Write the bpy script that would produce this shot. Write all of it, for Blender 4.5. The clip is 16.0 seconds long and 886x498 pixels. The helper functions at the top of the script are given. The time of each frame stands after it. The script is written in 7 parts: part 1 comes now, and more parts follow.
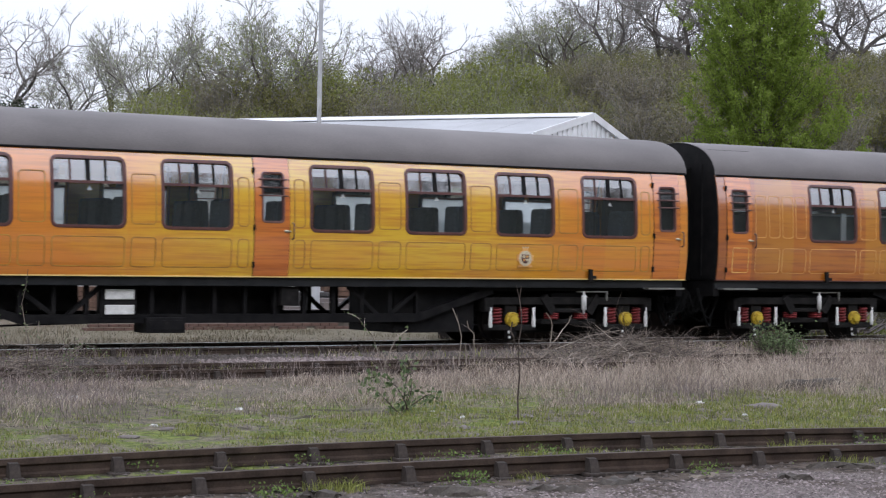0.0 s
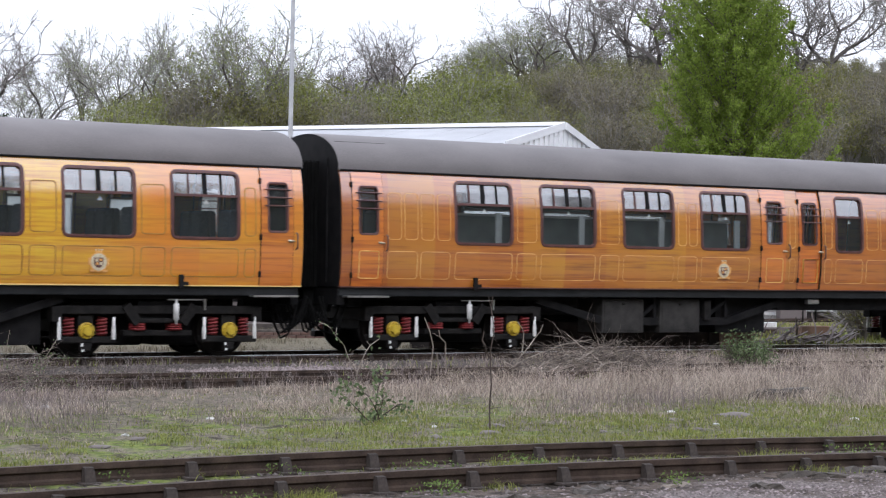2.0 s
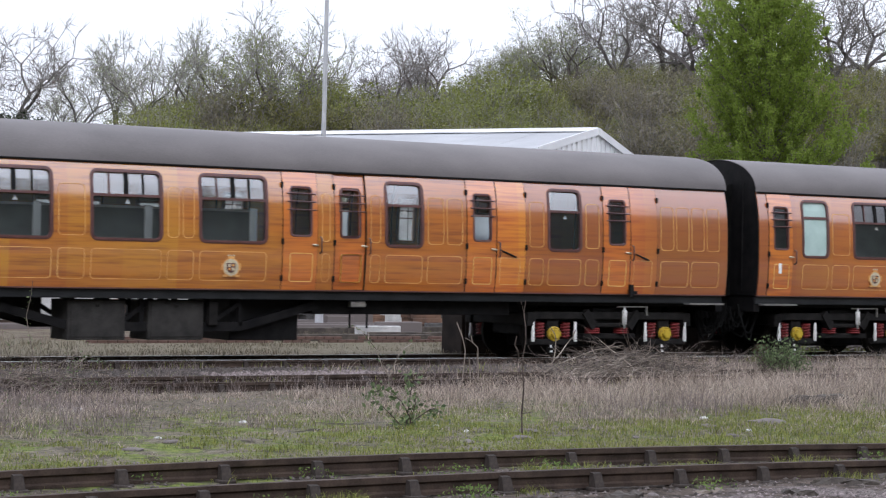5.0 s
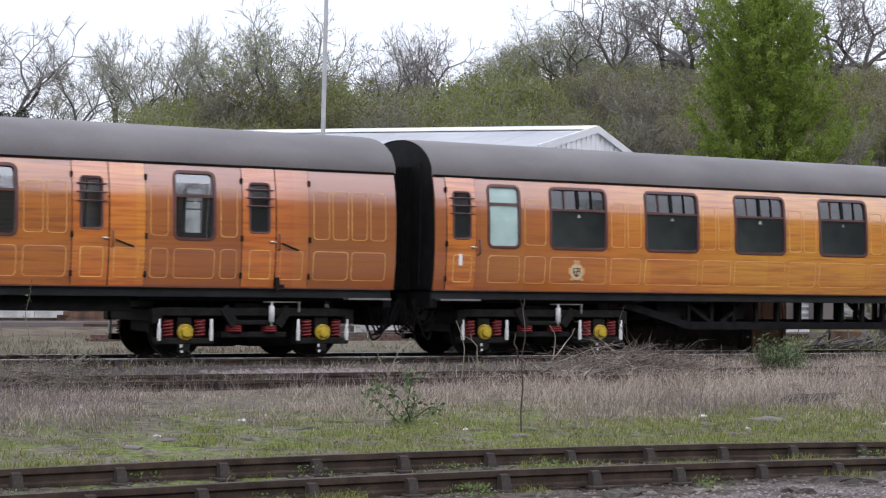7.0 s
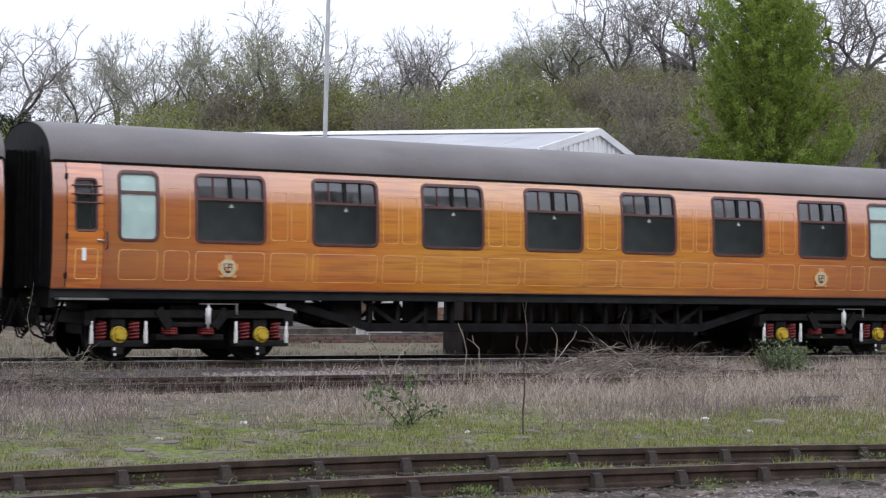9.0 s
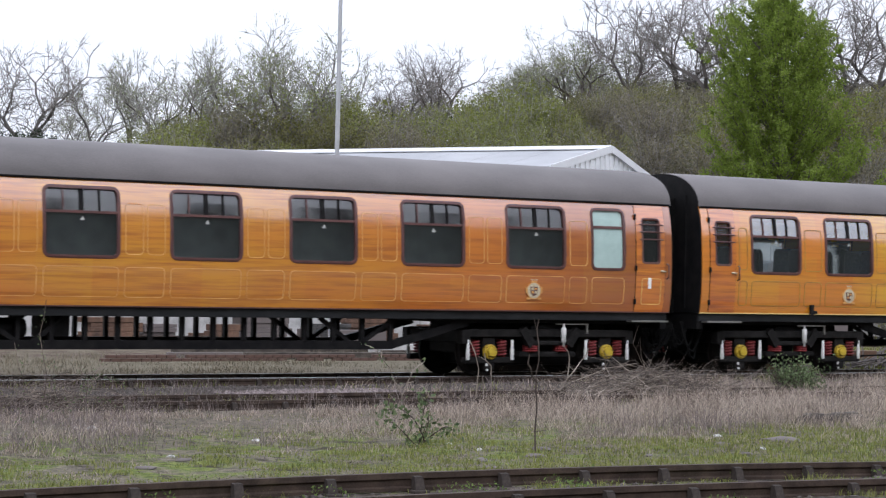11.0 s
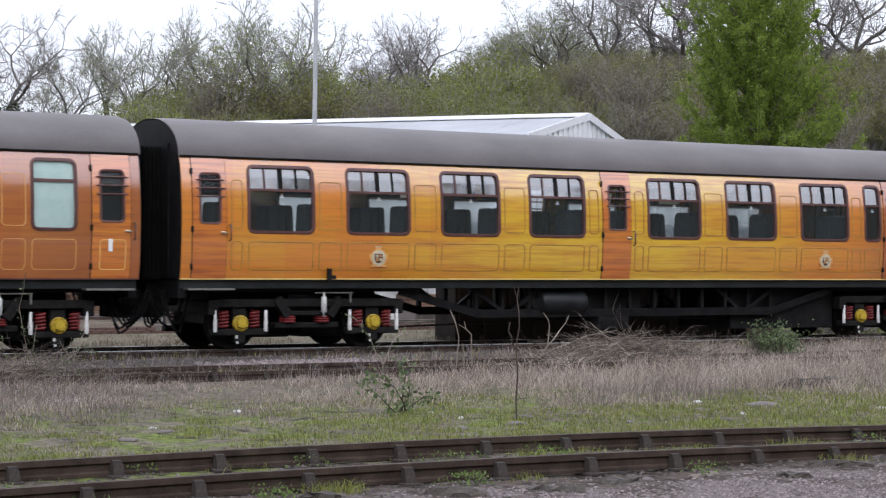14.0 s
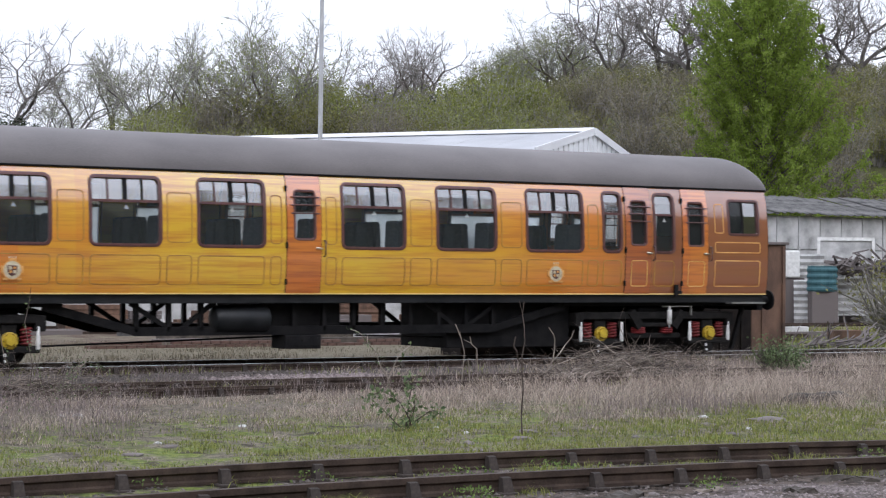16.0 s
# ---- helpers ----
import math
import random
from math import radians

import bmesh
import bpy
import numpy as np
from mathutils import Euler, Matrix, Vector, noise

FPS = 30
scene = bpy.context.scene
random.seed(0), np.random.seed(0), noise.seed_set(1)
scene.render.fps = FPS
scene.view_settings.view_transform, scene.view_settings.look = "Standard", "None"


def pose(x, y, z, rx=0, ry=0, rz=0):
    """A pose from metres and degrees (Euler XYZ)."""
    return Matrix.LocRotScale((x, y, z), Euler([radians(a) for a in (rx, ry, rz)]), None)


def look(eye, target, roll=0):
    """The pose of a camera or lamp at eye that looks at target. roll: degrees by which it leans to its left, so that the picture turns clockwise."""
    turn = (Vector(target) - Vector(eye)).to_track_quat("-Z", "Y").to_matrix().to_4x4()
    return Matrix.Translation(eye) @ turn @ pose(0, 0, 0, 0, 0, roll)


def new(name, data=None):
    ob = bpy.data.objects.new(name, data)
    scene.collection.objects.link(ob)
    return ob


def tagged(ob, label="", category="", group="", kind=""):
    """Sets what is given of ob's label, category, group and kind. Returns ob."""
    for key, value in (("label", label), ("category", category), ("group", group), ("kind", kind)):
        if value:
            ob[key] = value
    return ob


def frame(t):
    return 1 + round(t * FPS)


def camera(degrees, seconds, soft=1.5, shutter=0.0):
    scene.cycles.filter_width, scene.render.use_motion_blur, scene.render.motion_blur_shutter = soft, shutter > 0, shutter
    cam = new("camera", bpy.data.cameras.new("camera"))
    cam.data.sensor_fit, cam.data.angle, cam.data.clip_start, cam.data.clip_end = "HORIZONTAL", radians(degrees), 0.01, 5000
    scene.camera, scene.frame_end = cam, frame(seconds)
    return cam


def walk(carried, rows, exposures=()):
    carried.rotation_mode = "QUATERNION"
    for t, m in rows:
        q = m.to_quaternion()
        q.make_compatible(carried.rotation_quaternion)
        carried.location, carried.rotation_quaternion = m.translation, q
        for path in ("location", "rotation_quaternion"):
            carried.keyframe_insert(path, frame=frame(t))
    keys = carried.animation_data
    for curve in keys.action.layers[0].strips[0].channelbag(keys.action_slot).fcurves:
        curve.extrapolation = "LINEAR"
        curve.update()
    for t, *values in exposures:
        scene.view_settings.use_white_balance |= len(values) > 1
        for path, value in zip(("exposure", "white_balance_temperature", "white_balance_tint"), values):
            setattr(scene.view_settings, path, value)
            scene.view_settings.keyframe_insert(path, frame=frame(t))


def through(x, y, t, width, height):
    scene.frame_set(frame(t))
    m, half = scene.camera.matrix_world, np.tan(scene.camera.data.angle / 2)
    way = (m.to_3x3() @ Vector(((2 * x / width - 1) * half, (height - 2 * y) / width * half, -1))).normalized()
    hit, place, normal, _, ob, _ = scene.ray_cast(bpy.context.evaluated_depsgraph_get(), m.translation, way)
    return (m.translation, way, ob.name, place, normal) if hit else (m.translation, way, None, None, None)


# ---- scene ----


# ---------------------------------------------------------------- camera
cam = camera(25.25, 16.0, soft=1.2, shutter=0.3)
PATH = [
    (0.0, pose(0.011, 0, 1.604, 90.217, -0.808, -30.988)),
    (0.5, pose(0.023, 0, 1.602, 90.149, -0.650, -31.141)),
    (1.0, pose(0.018, 0, 1.598, 90.179, -0.544, -31.439)),
    (1.5, pose(0.029, 0, 1.603, 90.214, -0.598, -31.703)),
    (2.0, pose(0.006, 0, 1.609, 90.487, -0.832, -31.816)),
    (2.5, pose(0.015, 0, 1.601, 90.733, -1.092, -31.477)),
    (3.0, pose(0.018, 0, 1.605, 91.010, -1.063, -31.275)),
    (3.5, pose(-0.002, 0, 1.602, 91.138, -1.307, -31.005)),
    (4.0, pose(-0.004, 0, 1.601, 90.767, -1.316, -30.958)),
    (6.5, pose(0.003, 0, 1.602, 90.536, -0.865, -30.877)),
    (7.0, pose(0.005, 0, 1.602, 90.570, -1.073, -30.895)),
    (7.5, pose(-0.002, 0, 1.604, 90.548, -1.125, -30.917)),
    (8.0, pose(0.006, 0, 1.604, 90.532, -1.312, -30.885)),
    (8.5, pose(0.006, 0, 1.603, 90.553, -1.142, -30.937)),
    (11.0, pose(0.006, 0, 1.602, 91.140, -1.015, -30.491)),
    (11.5, pose(0.006, 0, 1.594, 91.219, -0.986, -31.058)),
    (12.0, pose(-0.016, 0, 1.594, 90.724, -0.562, -31.055)),
    (12.5, pose(-0.004, 0, 1.601, 90.487, -0.365, -30.932)),
    (13.0, pose(0.001, 0, 1.601, 90.528, -0.598, -31.124)),
    (13.5, pose(-0.002, 0, 1.600, 90.398, -0.520, -31.110)),
    (14.0, pose(-0.004, 0, 1.600, 90.255, -0.418, -31.101)),
    (14.5, pose(-0.003, 0, 1.601, 90.314, -0.219, -31.015)),
    (15.0, pose(0.004, 0, 1.603, 90.551, -0.168, -30.925)),
    (15.5, pose(0.013, 0, 1.601, 90.710, -0.405, -30.865)),
    (16.0, pose(-0.001, 0, 1.600, 90.680, -0.426, -30.939)),
]
walk(cam, PATH, exposures=[(0.0, -0.02, 5980, 13), (0.5, 0.02, 5980, 13), (1.5, 0.12, 5980, 13), (2.0, 0.22, 5980, 13), (3.0, 0.09, 5980, 13), (3.5, 0.18, 5980, 13), (4.0, 0.14, 5980, 13), (7.5, 0.05, 5980, 13), (8.5, 0.05, 5980, 13), (11.0, 0.05, 5980, 13), (12.0, 0.18, 5980, 13), (13.0, 0.18, 5980, 13), (14.0, 0.08, 5980, 13), (16.0, 0.10, 5980, 13)])

# metres that the train has run, by seconds
RUN = [(0.0, 0.0), (0.5, 1.89), (1.0, 3.92), (1.5, 5.78), (2.0, 7.78), (2.5, 9.64), (3.0, 11.63), (3.5, 13.45),
       (4.0, 15.42), (6.5, 24.7), (7.0, 26.63), (7.5, 28.39), (8.0, 30.29), (8.5, 32.03), (11.0, 41.0), (11.5, 42.72),
       (12.0, 44.54), (12.5, 46.2), (13.0, 48.0), (13.5, 49.67), (14.0, 51.45), (14.5, 53.08), (15.0, 54.85),
       (15.5, 56.46), (16.0, 58.2)]

# ---------------------------------------------------------------- world and sun
world = bpy.data.worlds.new("overcast_sky")
scene.world = world
world.use_nodes = True
wn, wl = world.node_tree.nodes, world.node_tree.links
wn.clear()
sky = wn.new("ShaderNodeTexSky")
sky.sky_type = "NISHITA"
sky.sun_disc = False
sky.sun_elevation, sky.sun_rotation = radians(42), radians(200)
sky.dust_density = 6.0
thin = wn.new("ShaderNodeMix")
thin.data_type = "RGBA"
thin.inputs["Factor"].default_value = 0.9
cloud = wn.new("ShaderNodeTexNoise")
cloud.inputs["Scale"].default_value = 2.2
cloud.inputs["Detail"].default_value = 5.0
veil = wn.new("ShaderNodeValToRGB")
veil.color_ramp.elements[0].position, veil.color_ramp.elements[0].color = 0.3, (9.4, 9.52, 9.95, 1)
veil.color_ramp.elements[1].position, veil.color_ramp.elements[1].color = 0.7, (10.5, 10.62, 11.05, 1)
coord = wn.new("ShaderNodeTexCoord")
wl.new(coord.outputs["Generated"], cloud.inputs["Vector"])
wl.new(cloud.outputs["Fac"], veil.inputs["Fac"])
wl.new(sky.outputs["Color"], thin.inputs["A"])
wl.new(veil.outputs["Color"], thin.inputs["B"])
back = wn.new("ShaderNodeBackground")
back.inputs["Strength"].default_value = 0.105
wout = wn.new("ShaderNodeOutputWorld")
# an overcast sky is brighter overhead than at the horizon
high = wn.new("ShaderNodeSeparateXYZ")
wl.new(coord.outputs["Generated"], high.inputs[0])
lift = wn.new("ShaderNodeMapRange")
lift.inputs["From Min"].default_value, lift.inputs["From Max"].default_value = 0.15, 0.75
lift.inputs["To Min"].default_value, lift.inputs["To Max"].default_value = 1.08, 1.75
wl.new(high.outputs["Z"], lift.inputs["Value"])
grade = wn.new("ShaderNodeVectorMath")
grade.operation = "SCALE"
wl.new(thin.outputs["Result"], grade.inputs[0])
wl.new(lift.outputs[0], grade.inputs["Scale"])
wl.new(grade.outputs[0], back.inputs["Color"])
wl.new(back.outputs["Background"], wout.inputs["Surface"])

sun = new("sun", bpy.data.lights.new("sun", "SUN"))
sun.data.energy, sun.data.angle, sun.data.color = 0.5, radians(25), (1.0, 0.98, 0.95)
sun.matrix_world = look((-30, -40, 60), (10, 30, 0))
scene.view_settings.exposure = 0.0


# ---------------------------------------------------------------- materials
def material(name):
    m = bpy.data.materials.new(name)
    m.use_nodes = True
    return m, m.node_tree.nodes, m.node_tree.links, m.node_tree.nodes["Principled BSDF"]


def surface(name, a, b, scale=6.0, rough=0.7, metal=0.0, stretch=(1, 1, 1), bump=0.15, fine=60.0, mid=0.5, spec=0.5,
            coat=0.0, island=0.0):
    """Two colours over a coarse and a fine noise, with relief."""
    m, n, l, p = material(name)
    tc = n.new("ShaderNodeTexCoord")
    mp = n.new("ShaderNodeMapping")
    mp.inputs["Scale"].default_value = stretch
    l.new(tc.outputs["Object"], mp.inputs["Vector"])
    big, small = n.new("ShaderNodeTexNoise"), n.new("ShaderNodeTexNoise")
    big.inputs["Scale"].default_value, big.inputs["Detail"].default_value = scale, 6.0
    small.inputs["Scale"].default_value, small.inputs["Detail"].default_value = fine, 4.0
    for t in (big, small):
        l.new(mp.outputs["Vector"], t.inputs["Vector"])
    mx = n.new("ShaderNodeMath")
    mx.operation = "MULTIPLY_ADD"
    l.new(small.outputs["Fac"], mx.inputs[0])
    mx.inputs[1].default_value = 0.45
    l.new(big.outputs["Fac"], mx.inputs[2])
    src = mx.outputs[0]
    if island:
        geo = n.new("ShaderNodeNewGeometry")
        ad = n.new("ShaderNodeMath")
        ad.operation = "MULTIPLY_ADD"
        l.new(geo.outputs["Random Per Island"], ad.inputs[0])
        ad.inputs[1].default_value = island
        l.new(src, ad.inputs[2])
        src = ad.outputs[0]
    rp = n.new("ShaderNodeValToRGB")
    lo = mid + 0.22 + island / 2
    rp.color_ramp.elements[0].position, rp.color_ramp.elements[0].color = max(0, lo - 0.22 - island / 2), (*a, 1)
    rp.color_ramp.elements[1].position, rp.color_ramp.elements[1].color = min(1, lo + 0.22 + island / 2), (*b, 1)
    l.new(src, rp.inputs["Fac"])
    l.new(rp.outputs["Color"], p.inputs["Base Color"])
    p.inputs["Roughness"].default_value, p.inputs["Metallic"].default_value = rough, metal
    p.inputs["Specular IOR Level"].default_value = spec
    p.inputs["Coat Weight"].default_value = coat
    if bump:
        bp = n.new("ShaderNodeBump")
        bp.inputs["Strength"].default_value, bp.inputs["Distance"].default_value = bump, 0.01
        l.new(mx.outputs[0], bp.inputs["Height"])
        l.new(bp.outputs["Normal"], p.inputs["Normal"])
    return m


def teak(name, orange, brown, yellow, middle, reach, amount, cab=0, sheets=0.3):
    """Varnished, hand-grained teak paint: streaks along the coach, yellower round its middle."""
    m, n, l, p = material(name)
    tc = n.new("ShaderNodeTexCoord")
    mp = n.new("ShaderNodeMapping")
    mp.inputs["Scale"].default_value = (0.35, 1, 6.5)
    l.new(tc.outputs["Object"], mp.inputs["Vector"])
    streak, patch = n.new("ShaderNodeTexNoise"), n.new("ShaderNodeTexNoise")
    streak.inputs["Scale"].default_value, streak.inputs["Detail"].default_value = 3.2, 8.0
    streak.inputs["Roughness"].default_value = 0.52
    l.new(mp.outputs["Vector"], streak.inputs["Vector"])
    mq = n.new("ShaderNodeMapping")
    mq.inputs["Scale"].default_value = (0.42, 1, 2.0)
    l.new(tc.outputs["Object"], mq.inputs["Vector"])
    patch.inputs["Scale"].default_value, patch.inputs["Detail"].default_value = 0.9, 3.0
    l.new(mq.outputs["Vector"], patch.inputs["Vector"])
    sep = n.new("ShaderNodeSeparateXYZ")
    l.new(tc.outputs["Object"], sep.inputs[0])
    off = n.new("ShaderNodeMath"); off.operation = "SUBTRACT"
    l.new(sep.outputs["X"], off.inputs[0]); off.inputs[1].default_value = middle
    ab = n.new("ShaderNodeMath"); ab.operation = "ABSOLUTE"
    l.new(off.outputs[0], ab.inputs[0])
    mr = n.new("ShaderNodeMapRange")
    mr.interpolation_type = "SMOOTHSTEP"
    mr.inputs["From Min"].default_value, mr.inputs["From Max"].default_value = reach * 0.25, reach
    mr.inputs["To Min"].default_value, mr.inputs["To Max"].default_value = amount, 0.0
    l.new(ab.outputs[0], mr.inputs["Value"])
    pm = n.new("ShaderNodeMath"); pm.operation = "MULTIPLY_ADD"; pm.use_clamp = True
    l.new(patch.outputs["Fac"], pm.inputs[0]); pm.inputs[1].default_value = 1.3
    # each sheet of the side was grained on its own
    snap = n.new("ShaderNodeVectorMath"); snap.operation = "SNAP"
    l.new(tc.outputs["Object"], snap.inputs[0]); snap.inputs[1].default_value = (0.96, 9.0, 9.0)
    own = n.new("ShaderNodeTexWhiteNoise"); own.noise_dimensions = "3D"
    l.new(snap.outputs[0], own.inputs["Vector"])
    tone = n.new("ShaderNodeMath"); tone.operation = "MULTIPLY_ADD"
    l.new(own.outputs["Value"], tone.inputs[0]); tone.inputs[1].default_value = sheets; tone.inputs[2].default_value = -0.65 - sheets / 2
    ps = n.new("ShaderNodeMath"); ps.operation = "ADD"
    l.new(mr.outputs[0], ps.inputs[0]); l.new(tone.outputs[0], ps.inputs[1])
    l.new(ps.outputs[0], pm.inputs[2])
    base = n.new("ShaderNodeMix"); base.data_type = "RGBA"
    base.inputs["A"].default_value, base.inputs["B"].default_value = (*orange, 1), (*yellow, 1)
    l.new(pm.outputs[0], base.inputs["Factor"])
    rp = n.new("ShaderNodeMapRange")
    rp.inputs["From Min"].default_value, rp.inputs["From Max"].default_value = 0.42, 0.68
    rp.inputs["To Max"].default_value = 0.72
    dk = n.new("ShaderNodeMath"); dk.operation = "MULTIPLY_ADD"
    l.new(own.outputs["Value"], dk.inputs[0]); dk.inputs[1].default_value = -0.12 * sheets
    l.new(streak.outputs["Fac"], dk.inputs[2])
    l.new(dk.outputs[0], rp.inputs["Value"])
    col = n.new("ShaderNodeMix"); col.data_type = "RGBA"
    l.new(rp.outputs[0], col.inputs["Factor"])
    l.new(base.outputs["Result"], col.inputs["A"])
    col.inputs["B"].default_value = (*brown, 1)
    ends = n.new("ShaderNodeMapRange")
    ends.interpolation_type = "SMOOTHSTEP"
    ends.inputs["From Min"].default_value, ends.inputs["From Max"].default_value = reach * 0.75, reach * 1.55
    ends.inputs["To Max"].default_value = 0.7
    if cab:
        sg = n.new("ShaderNodeMath"); sg.operation = "MULTIPLY"
        l.new(off.outputs[0], sg.inputs[0]); sg.inputs[1].default_value = cab
        l.new(sg.outputs[0], ends.inputs["Value"])
        ends.inputs["From Min"].default_value, ends.inputs["From Max"].default_value = (5.6, 8.2) if cab > 0 else (7.25, 9.85)
        ends.inputs["To Max"].default_value = 0.85
    else:
        l.new(ab.outputs[0], ends.inputs["Value"])
    fin = n.new("ShaderNodeMix"); fin.data_type = "RGBA"
    l.new(ends.outputs[0], fin.inputs["Factor"])
    l.new(col.outputs["Result"], fin.inputs["A"])
    fin.inputs["B"].default_value = (0.19, 0.052, 0.022, 1) if cab else (0.27, 0.064, 0.02, 1)
    l.new(fin.outputs["Result"], p.inputs["Base Color"])
    p.inputs["Roughness"].default_value = 0.34
    p.inputs["Coat Weight"].default_value, p.inputs["Coat Roughness"].default_value = 1.0, 0.10
    p.inputs["Coat IOR"].default_value = 2.45
    bp = n.new("ShaderNodeBump")
    bp.inputs["Strength"].default_value, bp.inputs["Distance"].default_value = 0.25, 0.006
    l.new(patch.outputs["Fac"], bp.inputs["Height"])
    l.new(bp.outputs["Normal"], p.inputs["Normal"])
    return m


def glass(name, tint, ior=1.5, haze=0.0, mist=0.0):
    m, n, l, p = material(name)
    n.remove(p)
    out = n["Material Output"]
    tr, gl, mix, fr = (n.new("ShaderNodeBsdfTransparent"), n.new("ShaderNodeBsdfGlossy"), n.new("ShaderNodeMixShader"),
                       n.new("ShaderNodeFresnel"))
    tr.inputs["Color"].default_value = (*tint, 1)
    gl.inputs["Roughness"].default_value = 0.03
    fr.inputs["IOR"].default_value = ior
    l.new(fr.outputs[0], mix.inputs[0])
    clear = tr
    # first share: bluish diffuse colour imitating reflected haze; second: translucent mist
    for share, kind in ((haze, "ShaderNodeBsdfDiffuse"), (mist, "ShaderNodeBsdfTranslucent")):
        if share:
            tinted, ms = n.new(kind), n.new("ShaderNodeMixShader")
            tinted.inputs["Color"].default_value = (0.66, 0.76, 0.80, 1)
            ms.inputs[0].default_value = share
            l.new(clear.outputs[0], ms.inputs[1])
            l.new(tinted.outputs[0], ms.inputs[2])
            clear = ms
    l.new(clear.outputs[0], mix.inputs[1])
    l.new(gl.outputs[0], mix.inputs[2])
    l.new(mix.outputs[0], out.inputs["Surface"])
    return m


TEAK_YELLOW = teak("teak_paint_yellow", (0.69, 0.222, 0.013), (0.50, 0.165, 0.012), (0.74, 0.455, 0.016), 8.9, 6.5, 0.98, 1)
TEAK_YELLOW_R = teak("teak_paint_yellow_mirrored", (0.69, 0.222, 0.013), (0.50, 0.165, 0.012), (0.74, 0.455, 0.016), 12.0, 6.3, 0.98, -1)
TEAK_BROWN = teak("teak_paint_brown", (0.49, 0.146, 0.012), (0.22, 0.050, 0.010), (0.56, 0.25, 0.015), 7.5, 6.0, 0.6, sheets=0.9)
TEAK_FIRST = teak("teak_paint_first", (0.60, 0.178, 0.013), (0.34, 0.085, 0.011), (0.66, 0.30, 0.016), 9.6, 6.0, 0.75, sheets=0.6)
DOOR = teak("teak_door_paint", (0.60, 0.140, 0.014), (0.30, 0.060, 0.012), (0.70, 0.25, 0.02), 0.0, 80.0, 0.40)
DOOR_DARK = teak("teak_door_paint_dark", (0.42, 0.095, 0.016), (0.20, 0.042, 0.012), (0.50, 0.15, 0.018), 0.0, 80.0, 0.4)
VAN_DOOR = teak("teak_van_door_paint", (0.70, 0.19, 0.018), (0.42, 0.07, 0.014), (0.76, 0.32, 0.02), 14.2, 2.5, 0.6, sheets=0.8)
MAROON = surface("maroon_frame_paint", (0.075, 0.03, 0.027), (0.125, 0.052, 0.046), 5, 0.4, bump=0.05)
ROOF = surface("roof_grey_paint", (0.092, 0.083, 0.083), (0.146, 0.132, 0.131), 1.2, 0.6, stretch=(0.5, 1, 1), bump=0.1)
BLACK = surface("underframe_black", (0.005, 0.005, 0.006), (0.016, 0.015, 0.015), 5, 0.6, bump=0.2, spec=0.12)
SOLEBAR = surface("solebar_black", (0.008, 0.009, 0.010), (0.022, 0.023, 0.025), 3, 0.45, bump=0.1, spec=0.3)
DUSTY = surface("bogie_dusty_black", (0.007, 0.007, 0.007), (0.022, 0.020, 0.019), 7, 0.7, bump=0.25, spec=0.12)
WHEEL = surface("wheel_brown_black", (0.007, 0.006, 0.006), (0.018, 0.015, 0.013), 8, 0.6, bump=0.2, spec=0.12)
STEEL = surface("worn_steel", (0.30, 0.29, 0.28), (0.5, 0.49, 0.47), 8, 0.35, metal=0.8, bump=0.1)
RED = surface("spring_red_paint", (0.13, 0.014, 0.016), (0.24, 0.030, 0.03), 9, 0.5, bump=0.05)
WHITE = surface("white_paint", (0.55, 0.55, 0.53), (0.8, 0.8, 0.78), 7, 0.5, bump=0.05)
FIGURE = surface("bright_white_figure_paint", (0.78, 0.78, 0.76), (0.86, 0.86, 0.84), 7, 0.4, bump=0)
YELLOW = surface("axle_cap_yellow", (0.38, 0.26, 0.018), (0.56, 0.40, 0.03), 9, 0.45, bump=0.05)
OCHRE = surface("grimy_ochre_bolt", (0.13, 0.08, 0.012), (0.22, 0.15, 0.02), 9, 0.6, bump=0.05)
BRASS = surface("brass_handle", (0.55, 0.48, 0.32), (0.7, 0.66, 0.55), 20, 0.3, metal=0.7, bump=0.05)
GOLD = surface("gold_lining", (0.50, 0.20, 0.04), (0.76, 0.44, 0.14), 2.5, 0.5, bump=0)
GILT = surface("bright_gold_lining", (0.58, 0.28, 0.05), (0.78, 0.50, 0.14), 5, 0.45, bump=0)
# pale yellow that paints the light caught along the lower body edge
LINE_LIT = surface("lit_lower_edge", (0.60, 0.42, 0.13), (0.74, 0.55, 0.22), 8, 0.45, bump=0)
LINE_DARK = surface("brown_lining", (0.24, 0.10, 0.014), (0.46, 0.24, 0.025), 3, 0.5, bump=0)
CASEGREY = surface("dusty_battery_case", (0.022, 0.021, 0.020), (0.05, 0.047, 0.044), 5, 0.7, bump=0.15, spec=0.15)
CRESTPALE = surface("gilt_cream_paint", (0.40, 0.33, 0.20), (0.60, 0.54, 0.40), 25, 0.5, bump=0.05)
STICKER = surface("faded_sticker", (0.28, 0.28, 0.27), (0.42, 0.42, 0.40), 9, 0.6, bump=0)
# near panes carry a little painted bluish reflection
GLASS = glass("window_glass", (0.86, 0.89, 0.90), 1.55, haze=0.03)
MISTED = glass("misted_window_glass", (0.80, 0.84, 0.84), 1.5, mist=0.30)
VENT = glass("double_vent_glass", (0.74, 0.77, 0.78), 4.8)
VENT_DIM = glass("dim_vent_glass", (0.70, 0.73, 0.74), 2.3)
FROST = surface("frosted_pane", (0.36, 0.49, 0.46), (0.46, 0.60, 0.56), 3, 0.35, bump=0.02)
SEAT = surface("seat_cloth_dark", (0.045, 0.062, 0.08), (0.085, 0.11, 0.14), 30, 0.9, bump=0.1)
